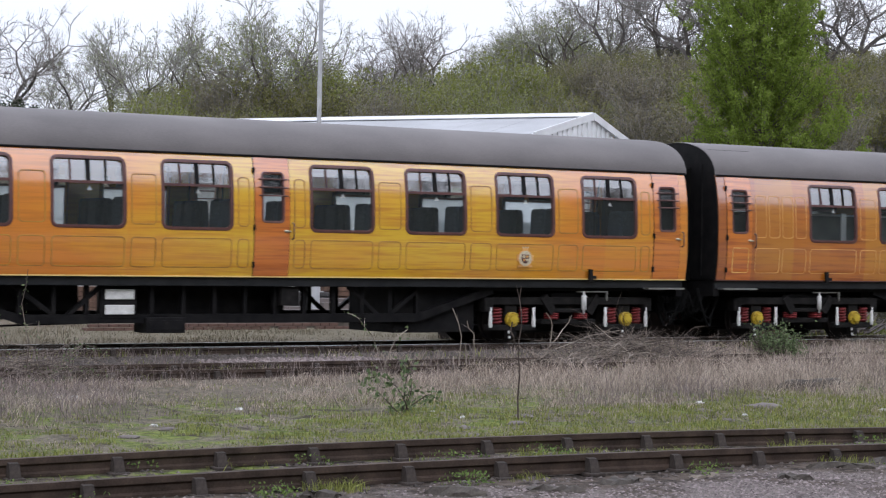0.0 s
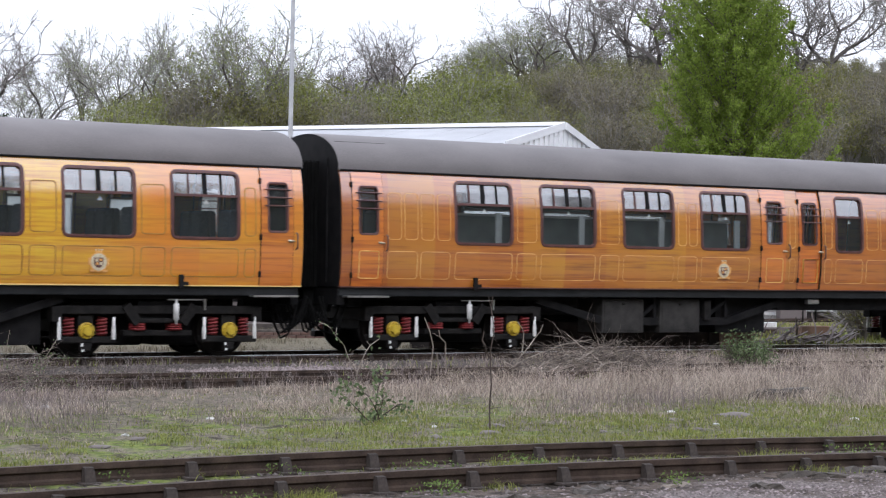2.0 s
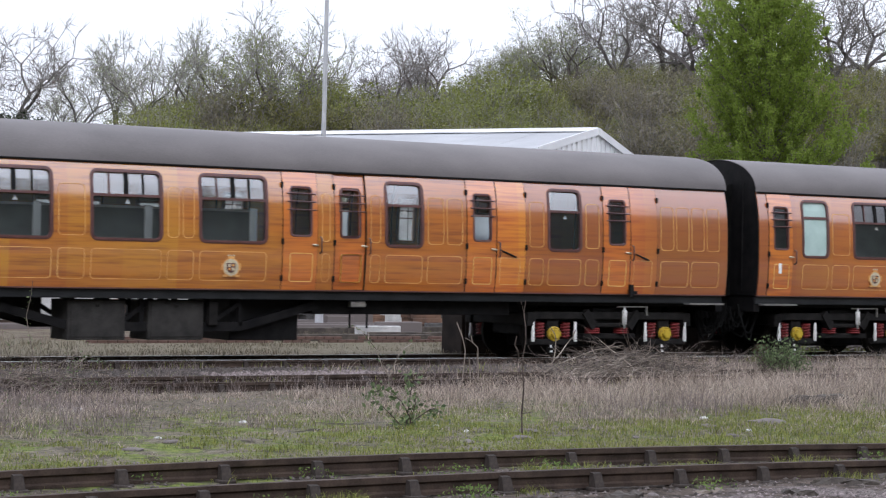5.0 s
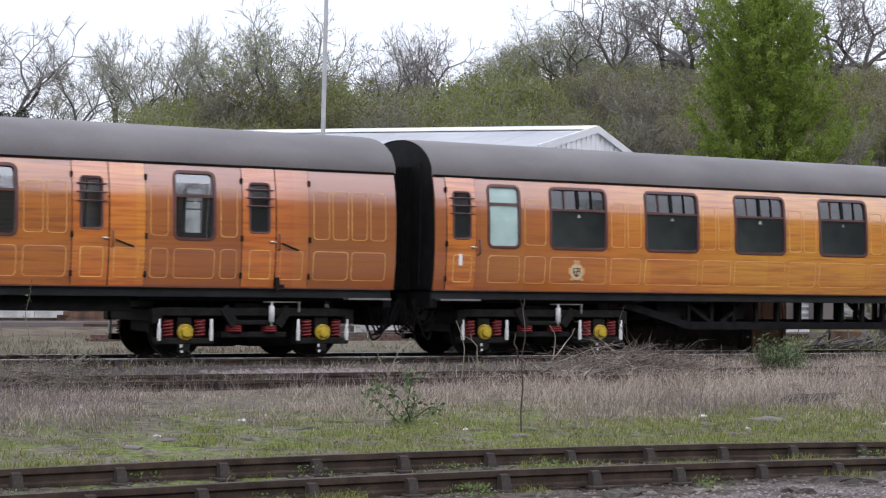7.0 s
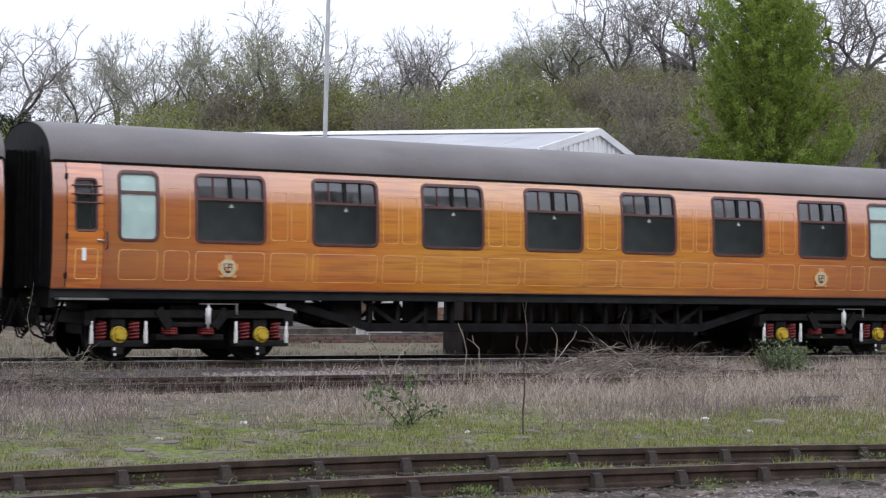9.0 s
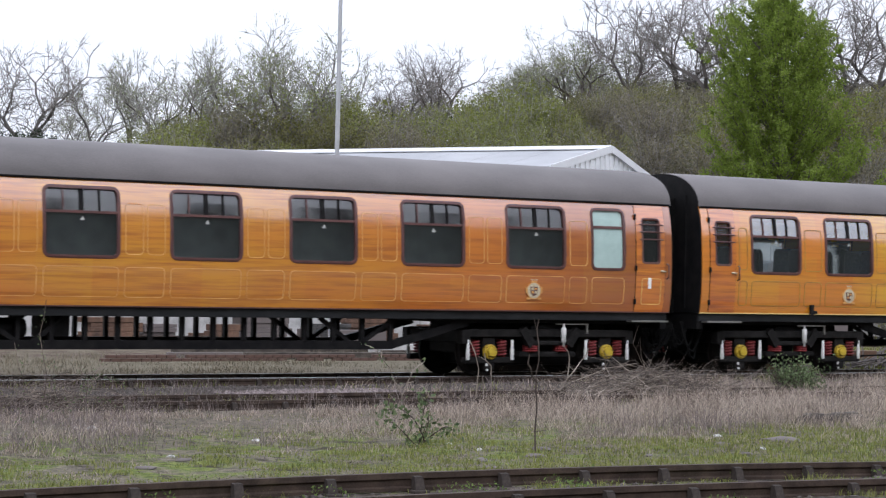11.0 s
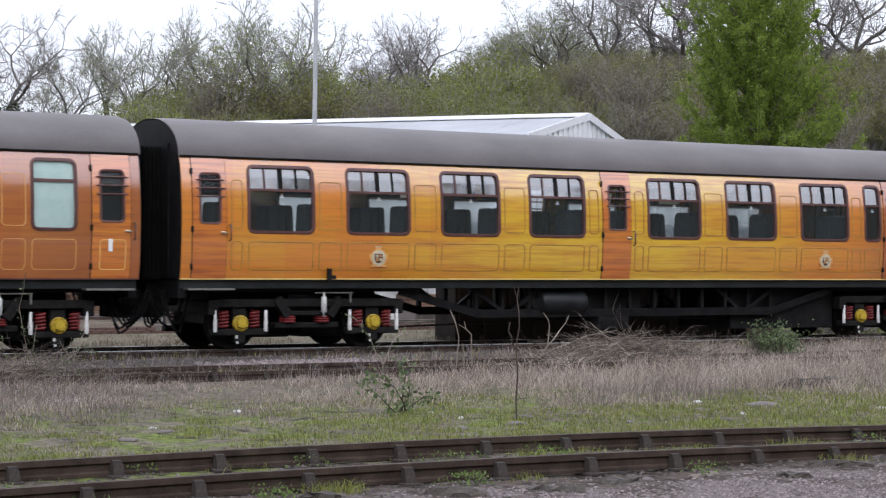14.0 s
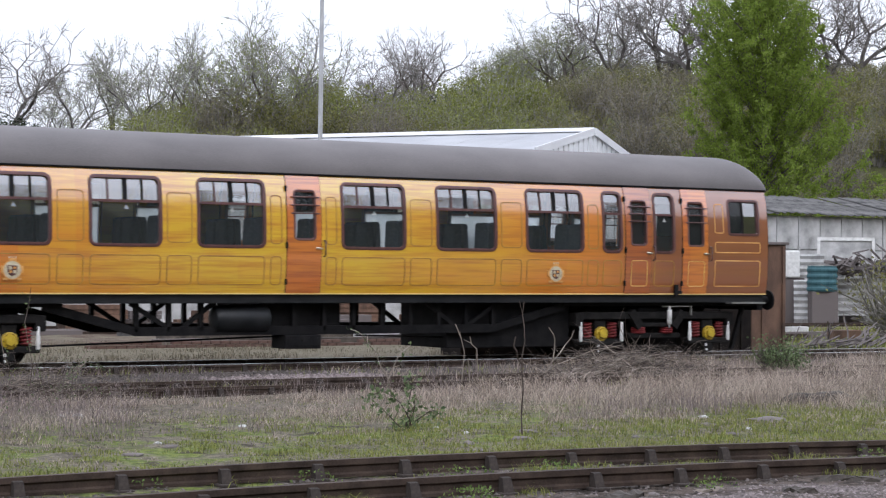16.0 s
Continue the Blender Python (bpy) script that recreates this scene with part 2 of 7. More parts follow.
INSIDE = surface("coach_lining_panel", (0.24, 0.23, 0.21), (0.34, 0.33, 0.30), 3, 0.6, bump=0.03)
INSIDE_DARK = surface("coach_lining_dark", (0.10, 0.115, 0.112), (0.16, 0.18, 0.176), 3, 0.6, bump=0.03)
FLOOR = surface("coach_floor_lino", (0.08, 0.075, 0.07), (0.12, 0.11, 0.10), 4, 0.7, bump=0.03)
CURTAIN = surface("grey_curtain_cloth", (0.30, 0.32, 0.32), (0.42, 0.44, 0.44), 14, 0.9, stretch=(6, 1, 0.3), bump=0.2)
RUBBER = surface("bellows_rubber", (0.005, 0.005, 0.005), (0.012, 0.012, 0.012), 6, 0.9, bump=0.3, spec=0.05)


# ---------------------------------------------------------------- mesh helpers
def link(name, bm, mat, parent=None, label="", smooth=False):
    me = bpy.data.meshes.new(name)
    bmesh.ops.recalc_face_normals(bm, faces=bm.faces)
    for e in bm.edges:
        if len(e.link_faces) < 2 or e.calc_face_angle(0) > 0.6:
            e.smooth = False
    bm.to_mesh(me)
    bm.free()
    me.materials.append(mat)
    if smooth:
        for f in me.polygons:
            f.use_smooth = True
    ob = new(name, me)
    if parent:
        ob.parent = parent
    if label:
        ob["label"] = label
    return ob


def part(name, bm, mat, parent, label="", smooth=False):
    return link(name, bm, mat, parent, label, smooth)


def box(bm, x0, x1, y0, y1, z0, z1, bevel=0.0):
    vs = [bm.verts.new((x, y, z)) for z in (z0, z1) for y in (y0, y1) for x in (x0, x1)]
    fs = [bm.faces.new([vs[i] for i in q]) for q in ((0, 2, 3, 1), (4, 5, 7, 6), (0, 1, 5, 4), (2, 6, 7, 3), (0, 4, 6, 2), (1, 3, 7, 5))]
    if bevel:
        es = list({e for f in fs for e in f.edges})
        bmesh.ops.bevel(bm, geom=es, offset=bevel, segments=2, profile=0.5, affect="EDGES")
    return bm


def B(*a, bevel=0.0):
    return box(bmesh.new(), *a, bevel=bevel)


def rod(bm, p, q, r0, r1=None, n=6, caps=True):
    """A tapered round bar from p to q."""
    r1 = r0 if r1 is None else r1
    p, q = Vector(p), Vector(q)
    d = (q - p).normalized()
    u = d.orthogonal().normalized()
    v = d.cross(u)
    ring = []
    for c, r in ((p, r0), (q, r1)):
        ring.append([bm.verts.new(c + r * (math.cos(2 * math.pi * k / n) * u + math.sin(2 * math.pi * k / n) * v)) for k in range(n)])
    for k in range(n):
        bm.faces.new((ring[0][k], ring[0][(k + 1) % n], ring[1][(k + 1) % n], ring[1][k]))
    if caps:
        bm.faces.new(ring[0][::-1])
        bm.faces.new(ring[1])
    return bm


def tube(bm, pts, r, n=6):
    """One bent round bar through the points."""
    pts = [Vector(p) for p in pts]
    prev = None
    for i, p in enumerate(pts):
        d = (pts[min(i + 1, len(pts) - 1)] - pts[max(i - 1, 0)]).normalized()
        u = d.cross(Vector((0, 1, 0.01))).normalized()
        v = d.cross(u)
        ring = [bm.verts.new(p + r * (math.cos(math.tau * k / n) * u + math.sin(math.tau * k / n) * v)) for k in range(n)]
        if prev:
            for k in range(n):
                bm.faces.new((prev[k], prev[(k + 1) % n], ring[(k + 1) % n], ring[k]))
        else:
            bm.faces.new(ring[::-1])
        prev = ring
    bm.faces.new(prev)
    return bm


def beam(bm, p, q, w, h):
    """A square bar of width w (across y) and height h from p to q, in an x-z plane."""
    p, q = Vector(p), Vector(q)
    d = (q - p).normalized()
    n = Vector((-d.z, 0, d.x)) * h / 2
    y = Vector((0, w / 2, 0))
    a = [bm.verts.new(c + s * n + t * y) for c in (p, q) for s in (-1, 1) for t in (-1, 1)]
    for f in ((0, 1, 3, 2), (4, 6, 7, 5), (0, 4, 5, 1), (2, 3, 7, 6), (0, 2, 6, 4), (1, 5, 7, 3)):
        bm.faces.new([a[i] for i in f])
    return bm


def lathe(bm, pts, centre, axis="Y", n=20):
    """Turns (radius, along) pairs about an axis through centre."""
    rings = []
    c = Vector(centre)
    for r, a in pts:
        ring = []
        for k in range(n):
            co, si = math.cos(2 * math.pi * k / n), math.sin(2 * math.pi * k / n)
            o = {"Y": (r * co, a, r * si), "X": (a, r * co, r * si), "Z": (r * co, r * si, a)}[axis]
            ring.append(bm.verts.new(c + Vector(o)))
        rings.append(ring)
    for r0, r1 in zip(rings, rings[1:]):
        for k in range(n):
            bm.faces.new((r0[k], r0[(k + 1) % n], r1[(k + 1) % n], r1[k]))
    bm.faces.new(rings[0][::-1])
    bm.faces.new(rings[-1])
    return bm


# ---------------------------------------------------------------- coach shape
SOLE, WAIST, CANT, TOP = 1.22, 2.0, 3.28, 3.99
SECTION = [(1.22, 1.345), (1.40, 1.375), (1.62, 1.40), (1.9, 1.41), (2.2, 1.41), (2.5, 1.40), (2.75, 1.378), (2.95, 1.35),
           (3.12, 1.312), (3.28, 1.26)]


def half(z):
    for (z0, w0), (z1, w1) in zip(SECTION, SECTION[1:]):
        if z <= z1:
            k = (z - z0) / (z1 - z0)
            return w0 + (w1 - w0) * k
    return SECTION[-1][1]


def on_side(x, z, off=0.0, side=-1):
    return Vector((x, side * (half(z) + off), z))


def side_sheet(x0, x1, holes, side, z0=SOLE, z1=CANT, off=0.0):
    """The curved side of a coach as a sheet with openings."""
    bm = bmesh.new()
    xs = sorted({round(v, 4) for v in [x0, x1] + [a for h in holes for a in h[:2]] if x0 <= v <= x1})
    zs = sorted({round(v, 4) for v in [z0, z1] + [s[0] for s in SECTION] + [a for h in holes for a in h[2:]] if z0 <= v <= z1})
    grid = {}
    def vert(i, j):
        if (i, j) not in grid:
            grid[i, j] = bm.verts.new(on_side(xs[i], zs[j], off, side))
        return grid[i, j]
    for i in range(len(xs) - 1):
        for j in range(len(zs) - 1):
            cx, cz = (xs[i] + xs[i + 1]) / 2, (zs[j] + zs[j + 1]) / 2
            if any(a < cx < b and c < cz < d for a, b, c, d in holes):
                continue
            bm.faces.new((vert(i, j), vert(i + 1, j), vert(i + 1, j + 1), vert(i, j + 1)))
    return bm


def outline(x0, x1, z0, z1, r, n=4):
    pts = []
    for cx, cz, a0 in ((x1 - r, z1 - r, 0), (x0 + r, z1 - r, 90), (x0 + r, z0 + r, 180), (x1 - r, z0 + r, 270)):
        for k in range(n + 1):
            a = radians(a0 + 90 * k / n)
            pts.append((cx + r * math.cos(a), cz + r * math.sin(a)))
        if a0 in (90, 270):
            xe, ze = pts[-1]
            zn = z0 + r if a0 == 90 else z1 - r
            pts.extend((xe, ze + (zn - ze) * k / 6) for k in range(1, 6))
    return pts


def ring_on_side(x0, x1, z0, z1, r, w, proud, deep, side=-1, n=4):
    """A rounded frame that follows the side's curve."""
    bm = bmesh.new()
    out, inn = outline(x0, x1, z0, z1, r, n), outline(x0 + w, x1 - w, z0 + w, z1 - w, max(r - w, 0.01), n)
    loops = [[bm.verts.new(on_side(x, z, o, side)) for x, z in pts]
             for pts, o in ((out, -deep), (out, proud * 0.6), ([((a[0] * 3 + b[0]) / 4, (a[1] * 3 + b[1]) / 4) for a, b in zip(out, inn)], proud), (inn, proud * 0.7), (inn, -deep))]
    k = len(out)
    for a, b in zip(loops, loops[1:]):
        for i in range(k):
            bm.faces.new((a[i], a[(i + 1) % k], b[(i + 1) % k], b[i]))
    return bm


def patch_on_side(x0, x1, z0, z1, off, side=-1, thick=0.0):
    bm = bmesh.new()
    zs = sorted({z0, z1, *[s[0] for s in SECTION if z0 < s[0] < z1]})
    for a, b in zip(zs, zs[1:]):
        bm.faces.new([bm.verts.new(on_side(x, z, off, side)) for x, z in ((x0, a), (x1, a), (x1, b), (x0, b))])
    bmesh.ops.remove_doubles(bm, verts=bm.verts, dist=0.0005)
    if thick:
        r = bmesh.ops.extrude_face_region(bm, geom=bm.faces[:])
        for v in r["geom"]:
            if isinstance(v, bmesh.types.BMVert):
                v.co.y -= side * thick
    return bm


def ghost(ob):
    ob.visible_shadow = False
    return ob


ZW0, ZW1 = 1.985, 3.165


def cab_window(coach, x0, x1, side):
    """A sliding cab side window in two lights."""
    f = part("window", ring_on_side(x0, x1, 2.36, 3.08, 0.08, 0.05, 0.014, 0.05, side), MAROON, coach, "maroon cab window frame", True)
    m = (x0 + x1) / 2 - 0.02
    ghost(part("pane", patch_on_side(x0 + 0.03, m, 2.39, 3.05, -0.03, side), GLASS, f))
    ghost(part("pane", patch_on_side(m, x1 - 0.03, 2.39, 3.05, -0.034, side), VENT, f))
    part("glazing_bar", patch_on_side(m - 0.025, m + 0.025, 2.40, 3.04, -0.01, side, 0.02), BLACK, f)


def window(coach, x0, x1, side, style, vent):
    """One side window: frame, panes, transom, bars, sticker."""
    f = part("window", ring_on_side(x0, x1, ZW0, ZW1, 0.13, 0.055, 0.014, 0.05, side), MAROON, coach, "maroon rounded window frame", True)
    a, b = x0 + 0.04, x1 - 0.04
    if style == "frosted":
        part("pane", patch_on_side(a, b, ZW0 + 0.03, 2.80, -0.03, side), FROST, f, "frosted white glass pane")
        part("pane", patch_on_side(a, b, 2.80, ZW1 - 0.03, -0.032, side), FROST, f, "frosted white glass pane")
        part("transom", patch_on_side(a, b, 2.775, 2.825, -0.005, side, 0.03), MAROON, f)
        return
    tz = 2.735
    ghost(part("pane", patch_on_side(a, b, ZW0 + 0.03, tz, -0.03, side), GLASS if side < 0 else MISTED, f))
    ghost(part("vent_pane", patch_on_side(a, b, tz, ZW1 - 0.03, -0.034, side), vent, f))
    part("transom", patch_on_side(a, b, tz - 0.022, tz + 0.022, -0.004, side, 0.03), MAROON, f)
    if style == "wide":
        w = (b - a) / 4
        for k, t, mat in ((1, 0.012, MAROON), (2, 0.035, BLACK), (3, 0.014, BLACK)):
            x = a + k * w
            part("glazing_bar", patch_on_side(x - t, x + t, tz, ZW1 - 0.045, -0.012, side, 0.02), mat, f)
    if side < 0:
        c, z = (x0 + x1) / 2 + 0.02, 2.60
        bm = bmesh.new()
        bm.faces.new([bm.verts.new(on_side(x, zz, -0.026, side)) for x, zz in ((c - 0.048, z), (c + 0.048, z), (c, z + 0.075))])
        part("window_sticker", bm, STICKER, f, "small white triangular sticker")


def door(coach, x0, x1, side, mat, hinge="left", number=False, recess=0.0, bars=True, panel=None):
    """A side door: leaf, drop-light, guard bars, handle, hinges."""
    w = x1 - x0
    wx0, wx1 = x0 + 0.13 * w / 0.65, x1 - 0.10 * w / 0.65
    hole = [(wx0 + 0.03, wx1 - 0.03, 2.17, 2.97)]
    leaf = part("door", side_sheet(x0 + 0.012, x1 - 0.012, hole, side, SOLE + 0.005, CANT - 0.03, 0.012 - recess), mat, coach, "reddish varnished door leaf", True)
    md = leaf.modifiers.new("thick", "SOLIDIFY")
    md.thickness, md.offset = 0.04, -1 if side < 0 else 1
    part("door_edge", ring_on_side(x0, x1, SOLE + 0.002, CANT - 0.01, 0.015, 0.014, 0.004, 0.04, side, 2), BLACK, leaf, "dark door gap")
    part("drop_light_frame", ring_on_side(wx0, wx1, 2.13, 3.01, 0.08, 0.04, 0.02 - recess, 0.04, side), MAROON, leaf, "", True)
    ghost(part("pane", patch_on_side(wx0 + 0.02, wx1 - 0.02, 2.15, 2.99, -0.03 - recess, side), GLASS, leaf))
    if bars:
        for z in (2.60, 2.74, 2.88):
            bm = bmesh.new()
            rod(bm, on_side(wx0 - 0.05, z, 0.035, side), on_side(wx1 + 0.05, z, 0.035, side), 0.013)
            part("guard_bar", bm, MAROON, leaf)
    if panel:
        part("door_panel_lining", ring_on_side(x0 + 0.14, x1 - 0.09, 1.36, 1.86, 0.05, 0.018, 0.019 - recess, 0.0, side, 3), panel, leaf)
    h0, h1 = (x0, x1) if hinge == "left" else (x1, x0)
    for z in (1.42, 2.05, 3.02):
        c = on_side(h0, z, 0.02, side)
        part("hinge", B(c.x - 0.018, c.x + 0.018, c.y - 0.025, c.y + 0.025, z - 0.05, z + 0.05, bevel=0.008), BLACK, leaf)
    s = 1 if h1 > h0 else -1
    c = on_side(h1 - s * 0.06, 2.0, 0.035, side)
    bm = bmesh.new()
    rod(bm, (c.x - 0.06, c.y, 2.005), (c.x + 0.055, c.y - 0.01, 1.995), 0.018, 0.013)
    rod(bm, on_side(c.x, 2.0, 0.0, side), (c.x, c.y, 2.0), 0.022, 0.022)
    part("door_handle", bm, BRASS, leaf, "bright brass turn handle", True)
    bm = bmesh.new()
    g = [on_side(h1 + s * 0.05, z, o, side) for z, o in ((1.86, 0.0), (1.88, 0.06), (2.12, 0.06), (2.14, 0.0))]
    tube(bm, g, 0.014)
    part("grab_rail", bm, MAROON, leaf, "", True)
    if number:
        cu = bpy.data.curves.new("digit", "FONT")
        cu.body, cu.size, cu.align_x, cu.extrude, cu.offset = "1", 0.26, "CENTER", 0.002, 0.013
        tmp = new("digit_text", cu)
        dg = bpy.context.evaluated_depsgraph_get()
        me = bpy.data.meshes.new_from_object(tmp.evaluated_get(dg))
        bpy.data.objects.remove(tmp)
        me.materials.clear()
        me.materials.append(FIGURE)
        o = new("class_number", me)
        o.parent = leaf
        o.matrix_basis = pose((x0 + x1) / 2 - 0.02, side * (half(1.72) + 0.022), 1.68, 90, 0, 0) @ Matrix.Diagonal((1.4, 1, 1, 1))
        o["label"] = "white painted class figure one"
    return leaf


def crest(coach, x, side=-1):
    """The round badge with a crowned shield, as plain shapes."""
    z = 1.59
    y = -(half(z) + 0.004)
    bm = bmesh.new()
    lathe(bm, [(0.150, 0.004), (0.150, -0.004), (0.135, -0.008)], (x, y, z), "Y", 24)
    c = part("crest", bm, CRESTPALE, coach, "round gilt and cream coach badge", True)
    bm = bmesh.new()
    lathe(bm, [(0.160, 0.0), (0.160, -0.006), (0.142, -0.006), (0.142, 0.0)], (x, y - 0.004, z), "Y", 24)
    part("crest_ring", bm, GOLD, c)
    bm = bmesh.new()
    a = [(-0.085, 0.075), (0.085, 0.075), (0.080, -0.03), (0.045, -0.085), (0, -0.10), (-0.045, -0.085), (-0.080, -0.03)]
    lo = [bm.verts.new((x + u, y - 0.006, z + w)) for u, w in a]
    hi = [bm.verts.new((x + u * 0.9, y - 0.014, z + w * 0.9)) for u, w in a]
    for k in range(7):
        bm.faces.new((lo[k], lo[(k + 1) % 7], hi[(k + 1) % 7], hi[k]))
    bm.faces.new(hi)
    part("crest_shield", bm, MAROON, c)
    # quarters of the shield and the beast across it
    for u0, u1, w0, w1, m in ((-0.062, -0.008, 0.006, 0.058, CRESTPALE), (0.010, 0.060, -0.052, -0.004, CRESTPALE), (0.012, 0.058, 0.016, 0.052, GOLD), (-0.052, -0.010, -0.05, -0.008, GOLD)):
        part("crest_quarter", B(x + u0, x + u1, y - 0.019, y - 0.010, z + w0, z + w1, bevel=0.003), m, c)
    part("crest_crown", B(x - 0.062, x + 0.062, y - 0.010, y, z + 0.152, z + 0.185, bevel=0.004), GOLD, c)
    for u in (-0.05, 0.0, 0.05):
        part("crest_point", B(x + u - 0.014, x + u + 0.014, y - 0.010, y, z + 0.187, z + 0.212, bevel=0.004), CRESTPALE, c)
    for sx in (-1, 1):
        part("crest_supporter", B(x + sx * 0.168 - 0.016, x + sx * 0.168 + 0.016, y - 0.008, y, z - 0.05, z + 0.07, bevel=0.006), GOLD, c)
        part("crest_scroll", B(x + sx * 0.115 - 0.04, x + sx * 0.115 + 0.04, y - 0.0085, y, z - 0.165, z - 0.125, bevel=0.006), GOLD, c)


def lining(coach, x0, x1, z0, z1, mat):
    if x1 - x0 > 0.12:
        part("panel_lining", ring_on_side(x0, x1, z0, z1, 0.07, 0.013 if mat is GOLD else 0.020, 0.006, 0.0, -1, 3), mat, coach)


WHEELS = []
SHARED = {}


def shared(key, build, mat, smooth=False):
    """Mesh data that alike parts share."""
    if key not in SHARED:
        bm = build()
        me = bpy.data.meshes.new(key)
        bmesh.ops.recalc_face_normals(bm, faces=bm.faces)
        bm.to_mesh(me)
        bm.free()
        me.materials.append(mat)
        for f in me.polygons:
            f.use_smooth = smooth
        SHARED[key] = me
    return SHARED[key]


def put(name, me, parent, m, label=""):
    o = new(name, me)
    o.parent = parent
    o.matrix_basis = m
    if label:
        o["label"] = label
    return o


def coil():
    bm = bmesh.new()
    turns, n, r, t = 5.5, 60, 0.080, 0.019
    prev = None
    for i in range(n + 1):
        a = 2 * math.pi * turns * i / n
        c = Vector((r * math.cos(a), r * math.sin(a), 0.31 * i / n))
        u = Vector((math.cos(a), math.sin(a), 0))
        ring = [bm.verts.new(c + t * (math.cos(k * math.pi / 2.5) * u + Vector((0, 0, math.sin(k * math.pi / 2.5))))) for k in range(5)]
        if prev:
            for k in range(5):
                bm.faces.new((prev[k], prev[(k + 1) % 5], ring[(k + 1) % 5], ring[k]))
        prev = ring
    return bm


def bogie_frame():
    bm = bmesh.new()
    for s in (-1, 1):
        y0, y1 = sorted((s * 0.90, s * 1.12))
        box(bm, -1.78, 1.78, y0, y1, 0.73, 0.87, bevel=0.015)
        box(bm, -1.90, -1.72, y0, y1, 0.60, 0.86, bevel=0.02)
        box(bm, 1.72, 1.90, y0, y1, 0.60, 0.86, bevel=0.02)
        for k in (-1, 1):
            beam(bm, (k * 0.62, s * 1.08, 0.88), (k * 0.40, s * 1.08, 0.58), 0.16, 0.16)
            box(bm, k * 1.295 - 0.52, k * 1.295 + 0.52, *sorted((s * 0.93, s * 1.10)), 0.25, 0.36, bevel=0.02)
            box(bm, k * 1.295 - 0.13, k * 1.295 + 0.13, *sorted((s * 0.86, s * 1.06)), 0.34, 0.73, bevel=0.02)
            box(bm, k * 1.295 - 0.10, k * 1.295 + 0.10, *sorted((s * 0.98, s * 1.09)), 0.12, 0.26, bevel=0.02)
        box(bm, -0.62, 0.62, *sorted((s * 0.84, s * 1.06)), 0.36, 0.46, bevel=0.02)
        box(bm, -0.50, 0.50, *sorted((s * 0.95, s * 1.14)), 0.58, 0.66, bevel=0.02)
    return bm


def bogie_middle():
    return box(bmesh.new(), -0.35, 0.35, -1.0, 1.0, 0.62, 0.95, bevel=0.02)


def wheelset():
    bm = bmesh.new()
    for s in (-1, 1):
        y = s * 0.70
        lathe(bm, [(0.06, -0.065 * s + 0), (0.10, -0.07 * s), (0.12, -0.03 * s), (0.38, -0.03 * s), (0.39, -0.065 * s), (0.485, -0.065 * s), (0.485, -0.035 * s), (0.458, -0.03 * s),
                   (0.455, 0.065 * s), (0.39, 0.065 * s), (0.38, 0.02 * s), (0.12, 0.04 * s), (0.10, 0.09 * s), (0.06, 0.09 * s)], (0, y, 0), "Y", 32)
        for k in range(4):
            a = k * math.pi / 2 + 0.4
            lathe(bm, [(0.03, s * 0.015), (0.03, s * 0.035)], (0.25 * math.cos(a), y, 0.25 * math.sin(a)), "Y", 6)
    rod(bm, (0, -0.95, 0), (0, 0.95, 0), 0.07, n=12)
    return bm


def cap():
    bm = bmesh.new()
    lathe(bm, [(0.138, 0.06), (0.138, -0.004), (0.120, -0.012), (0.106, -0.004)], (0, 0, 0), "Y", 20)
    lathe(bm, [(0.098, 0.0), (0.098, -0.045), (0.086, -0.062), (0.05, -0.064)], (0, 0, 0), "Y", 6)
    return bm


def cap_mark():
    """Bolt heads round the cap's flange."""
    bm = bmesh.new()
    for k in range(6):
        a = 2 * math.pi * k / 6 + 0.5
        lathe(bm, [(0.012, 0.0), (0.012, -0.018), (0.008, -0.02)], (0.117 * math.cos(a), 0, 0.117 * math.sin(a)), "Y", 6)
    return bm


